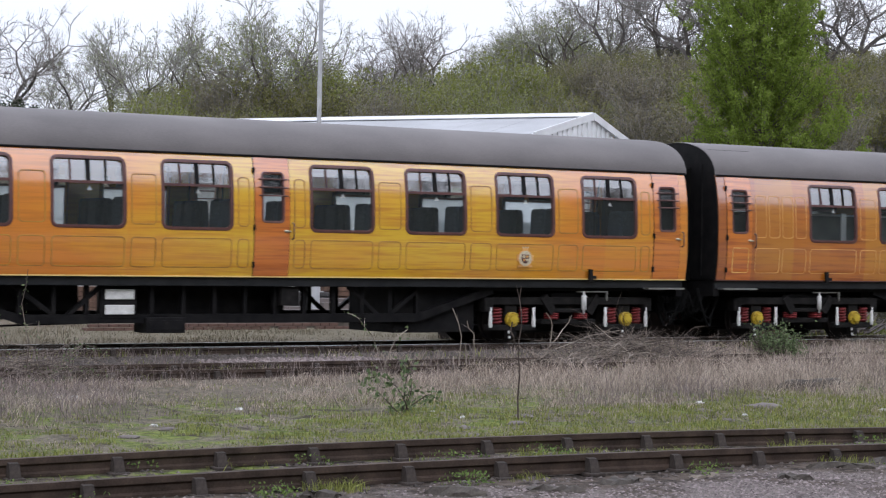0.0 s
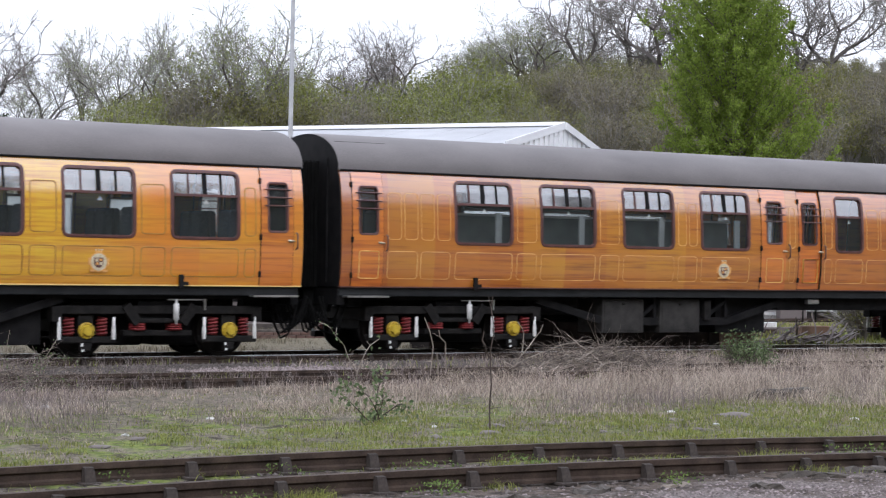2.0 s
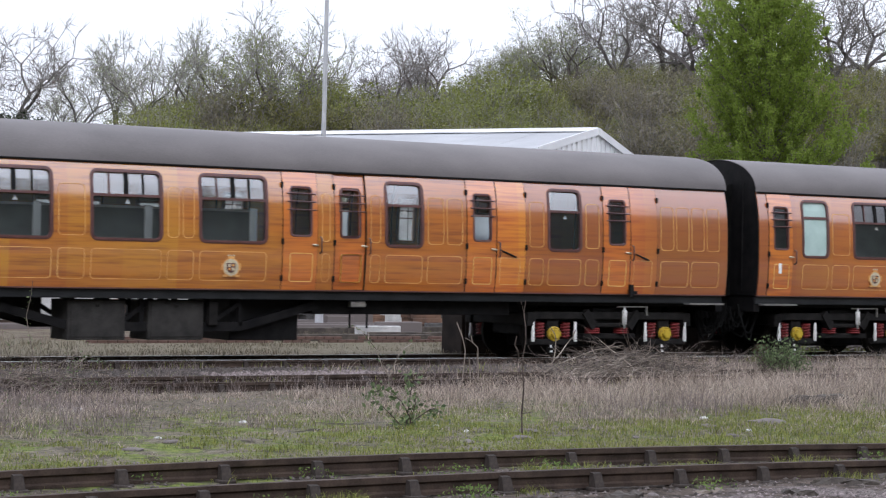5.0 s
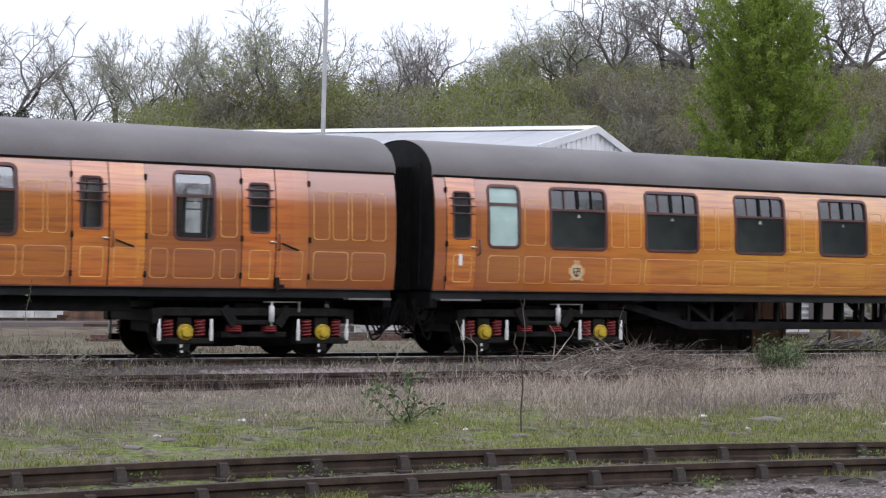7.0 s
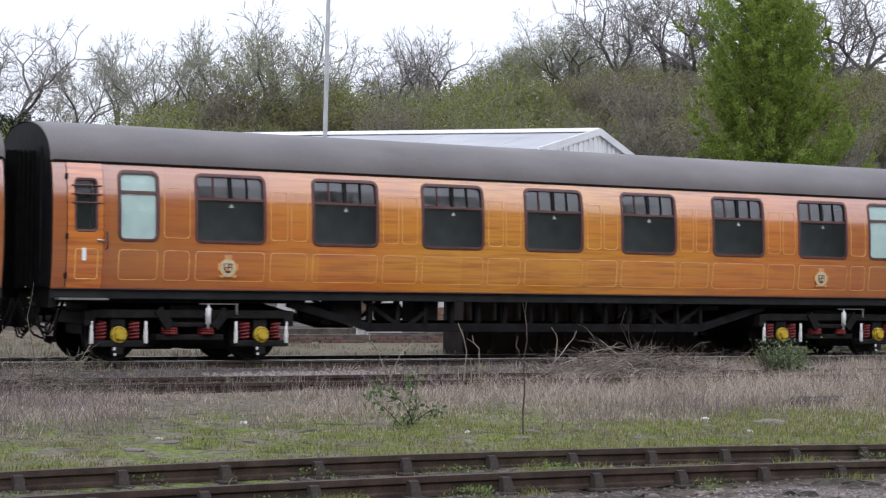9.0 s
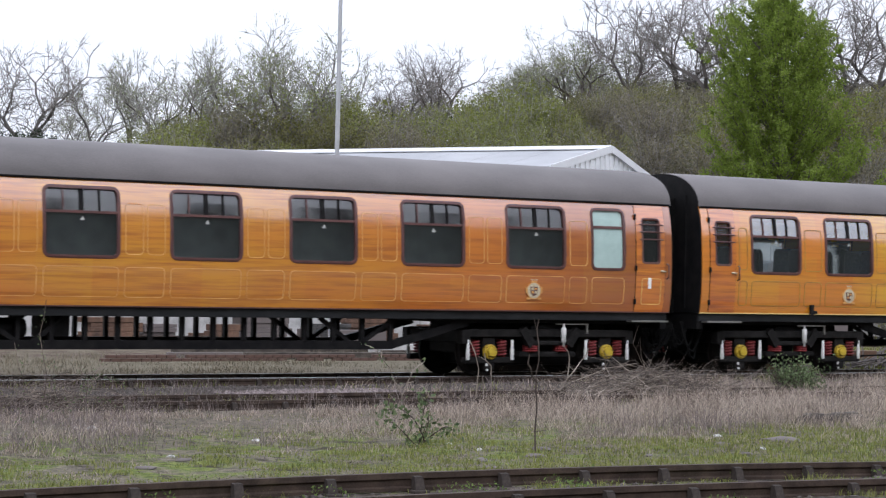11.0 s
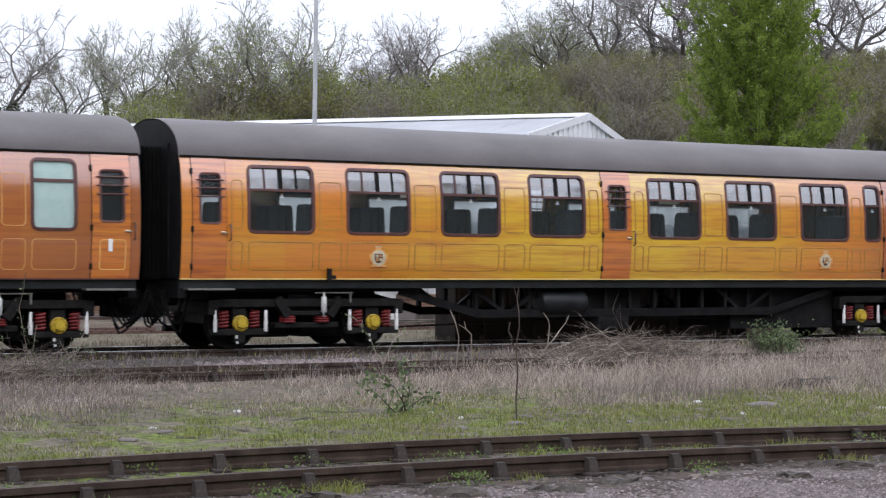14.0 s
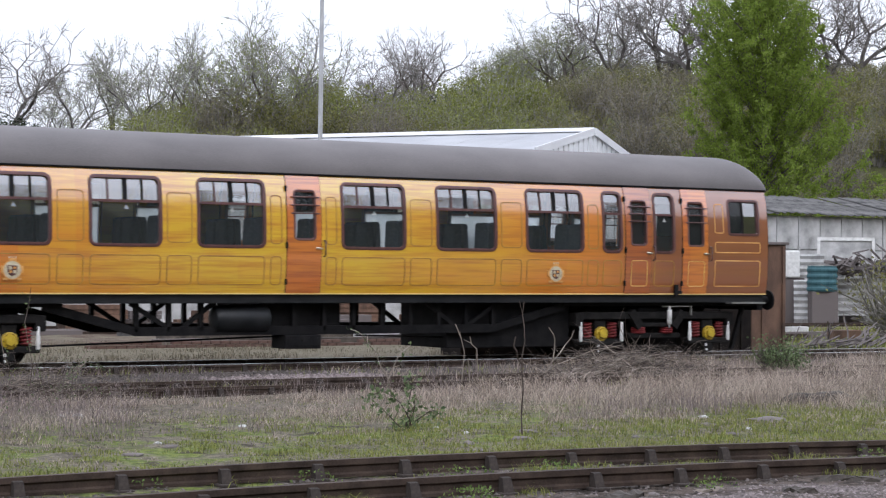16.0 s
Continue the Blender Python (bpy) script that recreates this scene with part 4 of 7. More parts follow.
COACHES.append((C, 44.65))

d_boxes = [(8.2, 9.9, -0.9, 0.6, 0.62, 1.05, BLACK, "black control case"), (8.7, 9.4, -1.15, -0.6, 0.26, 0.5, BLACK, "black equipment box"), (12.1, 14.8, -0.9, 0.8, 0.22, 1.05, BLACK, "black equipment case")]
Dc = coach_shell("railway_coach", "teak-finish driving coach, yellowed about the middle, cab at its end", 64.71, D_LEN, TEAK_YELLOW, D_WIDE, D_NARROW, [],
                 [(a, b, plain if a < 15 else {"mat": DOOR if a > 17 else DOOR_DARK}) for a, b in D_DOORS], LINE_DARK, [3.75, 14.15], SEATS_D, cab_right=True, cab=D_CAB)
trussing(Dc, 4.4, 14.6, d_boxes)
bm = bmesh.new()
lathe(bm, [(0.08, 0), (0.20, 0.04), (0.24, 0.10), (0.24, 0.98), (0.20, 1.04), (0.08, 1.08)], (7.38, -0.98, 0.78), "X", 22)
part("air_tank", bm, SOLEBAR, Dc, "dark cylindrical air tank", True)
for coach in (A, Dc):
    for xa, za, xb, zb in ((4.3, 0.34, 8.9, 0.47), (10.3, 0.47, 14.9, 0.34)):
        part("brake_rod", rod(bmesh.new(), (xa, -0.72, za), (xb, -0.72, zb), 0.018), BLACK, coach, "thin black brake pull rod")
bm = bmesh.new()
beam(bm, (18.95, -0.95, 0.95), (18.68, -0.95, 0.12), 0.08, 0.07)
part("life_guard", bm, BLACK, Dc, "black slanting life guard")
part("buffer_beam", B(18.3, 19.25, -1.25, 1.25, 0.98, 1.2, bevel=0.03), BLACK, Dc)
COACHES.append((Dc, 64.71))

# ---------------------------------------------------------------- plan helpers
FWD, RGT = Vector((0.515, 0.857, 0)), Vector((0.857, -0.515, 0))


def spot(side, far, z=0.0):
    """A place so many metres ahead of the camera's stand and a share of that to the side."""
    p = (FWD + RGT * side) * far
    return Vector((p.x, p.y, z))


def smooth(a, b, x):
    t = min(1.0, max(0.0, (x - a) / (b - a)))
    return t * t * (3 - 2 * t)


def hump(x):
    return 0.104 - min(0.06, 0.0022 * (x - 8.4) ** 2)


def land(x, y):
    """Height of the ground."""
    far = x * FWD.x + y * FWD.y
    side = (x * RGT.x + y * RGT.y) / max(far, 20.0)
    z = -0.10 + 0.035 * noise.noise(Vector((x * 0.5, y * 0.5, 0))) + 0.015 * noise.noise(Vector((x * 2.1, y * 2.1, 3)))
    z += (smooth(9.0, 11.4, y) - smooth(15.0, 16.4, y)) * (hump(x) - 0.045 - 0.0) * 0.9
    z += 0.05 * math.exp(-((y - 29.2) / 0.7) ** 2) - 0.07 * math.exp(-((y - 25.9) / 1.3) ** 2)
    z -= 0.05 * (smooth(29.8, 30.4, y) - smooth(33.2, 34, y))
    rise = smooth(74, 140, far) * (9.0 + 4.6 * smooth(-0.10, 0.10, side)) + smooth(150, 420, far) * 2
    rise += smooth(146, 196, far) * 7.6 * smooth(0.035, 0.10, side)
    # bank added out of view behind the camera to darken the coaches' reflections
    unseen_bank = 36.0 * smooth(-16, -100, y)
    return z + rise + unseen_bank


# ---------------------------------------------------------------- ground materials
def ground_material():
    m, n, l, p = material("yard_ground")
    tc = n.new("ShaderNodeTexCoord")
    sep = n.new("ShaderNodeSeparateXYZ")
    l.new(tc.outputs["Object"], sep.inputs[0])
    def nz(scale, detail=6.0, rough=0.6):
        t = n.new("ShaderNodeTexNoise")
        t.inputs["Scale"].default_value, t.inputs["Detail"].default_value, t.inputs["Roughness"].default_value = scale, detail, rough
        l.new(tc.outputs["Object"], t.inputs["Vector"])
        return t.outputs["Fac"]
    big, mid_, fine, grit = nz(0.35), nz(1.7), nz(9.0), nz(55.0, 3)
    wob = n.new("ShaderNodeMath"); wob.operation = "MULTIPLY_ADD"
    l.new(mid_, wob.inputs[0]); wob.inputs[1].default_value = 5.0
    l.new(sep.outputs["Y"], wob.inputs[2])
    def band(lo, hi):
        r = n.new("ShaderNodeMapRange"); r.interpolation_type = "SMOOTHSTEP"
        r.inputs["From Min"].default_value, r.inputs["From Max"].default_value = lo + 2.5, hi + 2.5
        l.new(wob.outputs[0], r.inputs["Value"])
        return r.outputs[0]
    def mixc(fac, a, b):
        x = n.new("ShaderNodeMix"); x.data_type = "RGBA"
        l.new(fac, x.inputs["Factor"])
        for key, v in (("A", a), ("B", b)):
            if isinstance(v, tuple):
                x.inputs[key].default_value = (*v, 1)
            else:
                l.new(v, x.inputs[key])
        return x.outputs["Result"]
    def contrast(src, lo, hi):
        r = n.new("ShaderNodeMapRange")
        r.inputs["From Min"].default_value, r.inputs["From Max"].default_value = lo, hi
        l.new(src, r.inputs["Value"])
        return r.outputs[0]
    gravel = mixc(contrast(grit, 0.35, 0.65), (0.085, 0.068, 0.062), (0.23, 0.20, 0.19))
    gravel = mixc(contrast(mid_, 0.48, 0.68), gravel, (0.075, 0.058, 0.048))
    mould = mixc(contrast(fine, 0.38, 0.62), (0.032, 0.025, 0.020), (0.12, 0.095, 0.078))
    gravel = mixc(band(11.35, 12.0), gravel, mould)
    soil = mixc(contrast(fine, 0.35, 0.65), (0.085, 0.073, 0.054), (0.23, 0.205, 0.155))
    moss = mixc(contrast(fine, 0.4, 0.62), (0.080, 0.112, 0.022), (0.19, 0.225, 0.055))
    turf = mixc(contrast(mid_, 0.45, 0.56), soil, moss)
    turf = mixc(contrast(nz(3.6), 0.54, 0.64), turf, (0.050, 0.041, 0.030))
    dry = mixc(contrast(fine, 0.35, 0.65), (0.08, 0.067, 0.052), (0.21, 0.18, 0.14))
    ballast = mixc(contrast(grit, 0.4, 0.6), (0.026, 0.022, 0.020), (0.115, 0.102, 0.092))
    tan = mixc(contrast(fine, 0.35, 0.65), (0.11, 0.095, 0.065), (0.21, 0.185, 0.13))
    rust = mixc(contrast(mid_, 0.4, 0.6), (0.09, 0.06, 0.045), (0.16, 0.14, 0.10))
    wood = mixc(contrast(big, 0.4, 0.6), (0.05, 0.045, 0.025), (0.075, 0.08, 0.03))
    c = mixc(band(13.2, 14.4), gravel, turf)
    c = mixc(band(20.5, 22.5), c, dry)
    c = mixc(band(26.6, 27.6), c, ballast)
    east = n.new("ShaderNodeMapRange")
    east.inputs["From Min"].default_value, east.inputs["From Max"].default_value = 24, 31
    l.new(sep.outputs["X"], east.inputs["Value"])
    tan = mixc(east.outputs[0], tan, turf)
    c = mixc(band(33.4, 34.2), c, tan)
    c = mixc(band(41, 43), c, rust)
    c = mixc(band(62, 72), c, wood)
    # dark colour for the added bank out of view
    behind = n.new("ShaderNodeMapRange")
    behind.inputs["From Min"].default_value, behind.inputs["From Max"].default_value = -14, -22
    l.new(sep.outputs["Y"], behind.inputs["Value"])
    c = mixc(behind.outputs[0], c, wood)
    l.new(c, p.inputs["Base Color"])
    p.inputs["Roughness"].default_value = 0.95
    p.inputs["Specular IOR Level"].default_value = 0.2
    ad = n.new("ShaderNodeMath"); ad.operation = "ADD"
    l.new(fine, ad.inputs[0]); l.new(grit, ad.inputs[1])
    bp = n.new("ShaderNodeBump")
    bp.inputs["Strength"].default_value, bp.inputs["Distance"].default_value = 0.9, 0.03
    l.new(ad.outputs[0], bp.inputs["Height"])
    l.new(bp.outputs["Normal"], p.inputs["Normal"])
    return m


def leafy(name, dark, light, through=0.25):
    """Small leaves, bark or blades that differ one from another."""
    m, n, l, p = material(name)
    geo = n.new("ShaderNodeNewGeometry")
    rp = n.new("ShaderNodeValToRGB")
    rp.color_ramp.elements[0].color, rp.color_ramp.elements[1].color = (*dark, 1), (*light, 1)
    l.new(geo.outputs["Random Per Island"], rp.inputs["Fac"])
    l.new(rp.outputs["Color"], p.inputs["Base Color"])
    p.inputs["Roughness"].default_value = 0.75
    p.inputs["Specular IOR Level"].default_value = 0.25
    if through:
        tl, mx = n.new("ShaderNodeBsdfTranslucent"), n.new("ShaderNodeMixShader")
        l.new(rp.outputs["Color"], tl.inputs["Color"])
        mx.inputs[0].default_value = through
        l.new(p.outputs[0], mx.inputs[1])
        l.new(tl.outputs[0], mx.inputs[2])
        l.new(mx.outputs[0], n["Material Output"].inputs["Surface"])
    return m


GROUND = ground_material()
RAIL = surface("rusty_rail", (0.024, 0.016, 0.012), (0.072, 0.050, 0.038), 6, 0.75, bump=0.3, spec=0.25)
RAILHEAD = surface("polished_rail_head", (0.32, 0.33, 0.32), (0.5, 0.51, 0.5), 4, 0.3, metal=0.9, stretch=(0.1, 1, 1), bump=0.05)
CHAIR = surface("rusty_rail_chair", (0.014, 0.010, 0.008), (0.050, 0.037, 0.030), 14, 0.85, bump=0.4)
TIMBER = surface("weathered_sleeper", (0.028, 0.023, 0.02), (0.10, 0.085, 0.07), 4, 0.9, stretch=(1, 0.2, 1), bump=0.5)
WHITEWASH = surface("whitewashed_panel", (0.21, 0.21, 0.205), (0.66, 0.66, 0.65), 1.6, 0.8, bump=0.2)
SHEETS = surface("weathered_sheet_roof", (0.02, 0.02, 0.02), (0.155, 0.15, 0.145), 1.9, 0.85, stretch=(0.4, 1, 1), bump=0.3)
CLAD = surface("white_steel_cladding", (0.66, 0.67, 0.70), (0.80, 0.81, 0.83), 0.7, 0.45, bump=0.03)
CLADROOF = surface("pale_grey_cladding_roof", (0.24, 0.245, 0.26), (0.40, 0.41, 0.43), 0.35, 0.5, stretch=(1, 1, 0.3), bump=0.05)
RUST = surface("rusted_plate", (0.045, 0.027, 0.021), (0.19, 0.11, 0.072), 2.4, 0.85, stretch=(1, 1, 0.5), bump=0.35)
# near-black copy of RUST: the shade behind the train is in its colour
SHADED_RUST = surface("shaded_plate", (0.005, 0.004, 0.004), (0.024, 0.018, 0.015), 2.4, 0.9, bump=0.3, spec=0.2)
BRICK = surface("old_red_brick", (0.07, 0.04, 0.033), (0.15, 0.09, 0.072), 5, 0.9, bump=0.3)
GALV = surface("galvanised_column", (0.36, 0.37, 0.39), (0.5, 0.51, 0.53), 3, 0.5, metal=0.0, bump=0.05)
TEAL = surface("teal_paint", (0.018, 0.07, 0.085), (0.045, 0.13, 0.15), 4, 0.6, bump=0.1)
SCRAP = surface("dark_scrap", (0.03, 0.025, 0.024), (0.14, 0.12, 0.115), 6, 0.85, bump=0.4, island=0.5)
STICK = leafy("pale_dead_stick", (0.10, 0.08, 0.065), (0.36, 0.31, 0.26), 0.0)
DARKSTEM = leafy("dark_sapling_bark", (0.04, 0.03, 0.027), (0.09, 0.07, 0.06), 0.0)
LIMB = leafy("dark_oak_bark", (0.083, 0.073, 0.069), (0.143, 0.128, 0.120), 0.0)
BARK = leafy("grey_bark", (0.083, 0.069, 0.063), (0.143, 0.120, 0.108), 0.0)
TWIG = leafy("brown_twig", (0.129, 0.117, 0.109), (0.274, 0.258, 0.238), 0.0)
TWIG_GREY = leafy("grey_twig", (0.167, 0.159, 0.143), (0.335, 0.324, 0.291), 0.0)
BUD = leafy("pinkish_bud", (0.13, 0.09, 0.08), (0.24, 0.17, 0.15))
SPRING = leafy("spring_leaf", (0.190, 0.230, 0.058), (0.286, 0.328, 0.098))
PALELEAF = leafy("pale_spring_leaf", (0.268, 0.298, 0.152), (0.369, 0.407, 0.221))
OLIVE = leafy("olive_leaf", (0.134, 0.134, 0.045), (0.213, 0.207, 0.071))
YGREEN = leafy("yellow_green_leaf", (0.150, 0.172, 0.042), (0.250, 0.272, 0.074))
BROWNLEAF = leafy("brown_thicket", (0.144, 0.129, 0.083), (0.222, 0.201, 0.130))
FRESH = leafy("fresh_green_leaf", (0.160, 0.228, 0.032), (0.250, 0.325, 0.060), 0.5)
IVY = leafy("dark_ivy_leaf", (0.012, 0.024, 0.010), (0.04, 0.06, 0.022))
BRAMBLE = leafy("bramble_leaf", (0.060, 0.093, 0.040), (0.187, 0.232, 0.112))
DRYGRASS = leafy("dry_grass_blade", (0.14, 0.112, 0.092), (0.56, 0.47, 0.39))
GREYGRASS = leafy("grey_stem_blade", (0.10, 0.08, 0.077), (0.31, 0.26, 0.245))
GREENGRASS = leafy("green_grass_blade", (0.095, 0.113, 0.026), (0.28, 0.295, 0.086))
TANGRASS = leafy("tan_grass_blade", (0.11, 0.095, 0.065), (0.24, 0.21, 0.15))
FRESHWEED = leafy("low_weed_leaf", (0.06, 0.10, 0.025), (0.19, 0.27, 0.075))
OILED = leafy("oily_ballast_stone", (0.035, 0.029, 0.026), (0.15, 0.13, 0.12), 0.0)
STONES = leafy("gravel_stone", (0.07, 0.056, 0.054), (0.29, 0.245, 0.24), 0.0)

# ---------------------------------------------------------------- ground sheet
def ground_sheet():
    xs = list(np.concatenate([np.linspace(-900, -40, 14), np.arange(-34, 0, 4.0), np.arange(0, 32, 0.28), np.arange(32, 64, 2.0), np.arange(64, 200, 7.0), np.linspace(206, 1100, 14)]))
    ys = list(np.concatenate([np.linspace(-900, -100, 9), np.arange(-90, 6, 6.0), np.arange(6, 35, 0.28), np.arange(35, 60, 1.5), np.arange(60, 240, 6.0), np.linspace(250, 1500, 14)]))
    verts = [(float(x), float(y), land(float(x), float(y))) for y in ys for x in xs]
    w = len(xs)
    faces = [(j * w + i, j * w + i + 1, (j + 1) * w + i + 1, (j + 1) * w + i) for j in range(len(ys) - 1) for i in range(w - 1)]
    me = bpy.data.meshes.new("ground")
    me.from_pydata(verts, [], faces)
    for f in me.polygons:
        f.use_smooth = True
    me.materials.append(GROUND)
    return tagged(new("ground", me), "railway yard ground of gravel, turf and soil, rising to a wooded hill", "ground", kind="structure")


ground_sheet()


# ---------------------------------------------------------------- tracks
RAIL_PROFILE = [(-0.035, 0.0), (-0.035, -0.045), (-0.012, -0.06), (-0.012, -0.105), (-0.034, -0.12), (-0.034, -0.145), (0.034, -0.145), (0.034, -0.12),
                (0.012, -0.105), (0.012, -0.06), (0.035, -0.045), (0.035, 0.0)]


def rail(line, label, head=False):
    """A bullhead rail along a line of points."""
    bm = bmesh.new()
    prev = None
    for p in line:
        ring = [bm.verts.new((p[0], p[1] + a, p[2] + b)) for a, b in RAIL_PROFILE]
        if prev:
            k = len(ring)
            for i in range(k):
                bm.faces.new((prev[i], prev[(i + 1) % k], ring[(i + 1) % k], ring[i]))
        prev = ring
    r = tagged(link("rail", bm, RAIL), label, "rail", "rails of the yard", "structure")
    if head:
        bm = bmesh.new()
        prev = None
        for p in line:
            ring = [bm.verts.new((p[0], p[1] + a, p[2] + b)) for a, b in ((-0.036, -0.010), (-0.03, 0.003), (0.03, 0.003), (0.036, -0.010))]
            if prev:
                for i in range(3):
                    bm.faces.new((prev[i], prev[i + 1], ring[i + 1], ring[i]))
            prev = ring
        part("rail_head", bm, RAILHEAD, r, "shiny worn rail head")
    return r


def chair_mesh():
    bm = bmesh.new()
    box(bm, -0.075, 0.075, -0.15, 0.15, -0.17, -0.135, bevel=0.012)
    for s in (-1, 1):
        v = [bm.verts.new(c) for c in [(-0.045, s * 0.03, -0.14), (0.045, s * 0.03, -0.14), (0.045, s * 0.12, -0.14), (-0.045, s * 0.12, -0.14),
                                       (-0.038, s * 0.03, -0.022), (0.038, s * 0.03, -0.022), (0.038, s * 0.08, -0.03), (-0.038, s * 0.08, -0.03)]]
        for f in ((0, 1, 2, 3), (4, 5, 6, 7), (0, 1, 5, 4), (1, 2, 6, 5), (2, 3, 7, 6), (3, 0, 4, 7)):
            bm.faces.new([v[i] for i in f])
    return bm


def sleeper_mesh():
    bm = bmesh.new()
    box(bm, -0.125, 0.125, -1.28, 1.28, -0.29, -0.165, bevel=0.015)
    return bm


def track(y_of, z_of, x0, x1, near_xs, label, head=False, pitch=0.78):
    """Two rails with chairs and sleepers."""
    xs = np.arange(x0, x1 + 0.01, 1.0)
    rails = [rail([(float(x), y_of(float(x)) + s * 0.7525, z_of(float(x))) for x in xs], label, head) for s in (-1, 1)]
    x, k = near_xs[0], 0
    while x < near_xs[1]:
        j = random.uniform(-0.03, 0.03)
        tilt = random.uniform(-1.5, 1.5)
        put("sleeper", shared("sleeper", sleeper_mesh, TIMBER), rails[0], pose(x + j, y_of(x) + random.uniform(-0.06, 0.06), z_of(x) - 0.005, 0, 0, tilt))
        for s, r in zip((-1, 1), rails):
            put("rail_chair", shared("rail_chair", chair_mesh, CHAIR), r, pose(x + j, y_of(x) + s * 0.7525, z_of(x), 0, 0, tilt))
        x += pitch


track(lambda x: 13.20 - 0.03 * (x - 9), hump, -40, 90, (1.6, 19), "rusty bullhead rail of a disused siding in grass", pitch=0.80)
track(lambda x: 25.95, lambda x: -0.012, -40, 120, (6, 34), "half-buried rusty rail in gravel and dead grass")
track(lambda x: 31.80, lambda x: 0.0, -90, 160, (6, 42), "running rail with a bright worn head on chairs", True)
track(lambda x: 50.5, lambda x: -0.02, 10, 160, (40, 62), "rusty rail of a far siding")


# ---------------------------------------------------------------- blades and stones
def scatter(name, label, category, mat, n, place, build):
    """Many small pieces in one mesh; build gives (points, faces) of one piece."""
    verts, faces = [], []
    made = 0
    while made < n:
        spot_ = place()
        made += 1
        if spot_ is None:
            continue
        pts, fs = build(spot_)
        k = len(verts)
        verts.extend(pts)
        faces.extend([tuple(i + k for i in f) for f in fs])
    me = bpy.data.meshes.new(name)
    me.from_pydata(verts, [], faces)
    me.materials.append(mat)
    return tagged(new(name, me), label, category, kind="stuff")


def wedge(y0, y1, power=1.0):
    """A random place in the strip between two lines along the tracks, as wide as the view."""
    y = y0 + (y1 - y0) * random.random() ** power
    x = y * random.uniform(0.27, 1.03)
    return x, y


def blade(h0, h1, w, lean):
    def build(s_):
        x, y, z, k = s_[:4]
        h = random.uniform(h0, h1) * k
        a, b = random.uniform(0, math.tau), random.uniform(0, math.tau)
        if len(s_) > 4:
            b = s_[4] + random.gauss(0, 0.7)
        l1 = random.uniform(0, lean) * h
        ux, uy = math.cos(a) * w * 0.5, math.sin(a) * w * 0.5
        dx, dy = math.cos(b) * l1, math.sin(b) * l1
        return ([(x - ux, y - uy, z - 0.02), (x + ux, y + uy, z - 0.02), (x - ux * 0.7 + dx * 0.35, y - uy * 0.7 + dy * 0.35, z + h * 0.55),
                 (x + ux * 0.7 + dx * 0.35, y + uy * 0.7 + dy * 0.35, z + h * 0.55), (x + dx, y + dy, z + h * (1 - 0.25 * lean * random.random()))],
                [(0, 1, 3, 2), (2, 3, 4)])
    return build


def leaf(verts, faces, c, s):
    a = Vector((random.gauss(0, 1), random.gauss(0, 1), random.gauss(0, 1))).normalized()
    b = a.orthogonal().normalized()
    t = random.uniform(0, math.tau)
    e = (math.cos(t) * b + math.sin(t) * a.cross(b))
    g = a.cross(e)
    k = len(verts)
    verts.extend((c - e * s, c + g * s * 0.55, c + e * s, c - g * s * 0.55))
    faces.append((k, k + 1, k + 2, k + 3))


def field(x, y, f=0.45, seed=0.0):
    return noise.noise(Vector((x * f, y * f, seed))) * 0.5 + 0.5


def dry_weight(x, y):
    k = smooth(0.34, 0.66, field(x, y, 0.42, 2.0) * 0.55 + field(x, y, 1.5, 6.0) * 0.45 + 0.20 * smooth(18.5, 23, y) - 0.16 * (1 - smooth(16, 20, y)) + 0.07 * smooth(8, 15, x))
    u = x / y
    k *= 1 - 0.5 * (smooth(0.37, 0.43, u) - smooth(0.455, 0.52, u)) * (0.6 + 0.8 * field(x, y, 0.9, 15.0))
    k *= 0.35 + 0.65 * smooth(0.40, 0.58, field(x, y, 0.75, 17.0) + 0.12 * smooth(12, 15, x))
    if y > 24.2:
        k *= 0.16 + 0.7 * max(smooth(17, 21, x), smooth(0.50, 0.66, field(x, y, 0.8, 31.0)))
    return k


def make_tufts(n):
    out = []
    while len(out) < n:
        x, y = wedge(16.0, 28.8, 0.85)
        k = dry_weight(x, y)
        if random.random() < k * 0.95 + 0.03:
            out.append((x, y, k, random.uniform(0, math.tau), random.uniform(0.5, 1.25), random.uniform(0.04, 0.16)))
    return out


TUFTS = make_tufts(1900)


def dry_place():
    x, y, k, a, tall, r = random.choice(TUFTS)
    x, y = x + random.gauss(0, r), y + random.gauss(0, r)
    return x, y, land(x, y), tall * (0.25 + 0.75 * k) * (0.45 + 0.55 * smooth(17.5, 21.5, y)) * (0.50 + 0.5 * smooth(12.5, 17, x)), a


def grey_place():
    x, y = wedge(18.6, 25.4)
    k = smooth(0.52, 0.66, field(x, y, 0.30, 9.0) * 0.5 + field(x, y, 1.8, 4.0) * 0.5 + 0.10 * (1 - smooth(0.36, 0.44, x / y)) - 0.05 * smooth(0.40, 0.43, x / y) * (1 - smooth(0.45, 0.49, x / y)))
    return None if random.random() > k else (x, y, land(x, y), (0.35 + 0.65 * k) * (0.60 + 0.4 * smooth(12.5, 17, x)))


def green_place():
    x, y = wedge(14.2, 23.5, 1.1)
    k = smooth(0.40, 0.62, field(x, y, 0.45, 5.0) * 0.5 + field(x, y, 1.6, 8.0) * 0.5 + 0.20 * smooth(8, 11, x) * (y < 18.4) - 0.08 * (1 - smooth(6.5, 9, x))) * (1 - 0.8 * smooth(18.5, 22.5, y))
    return None if random.random() > k + 0.04 else (x, y, land(x, y), 0.35 + 0.65 * k)


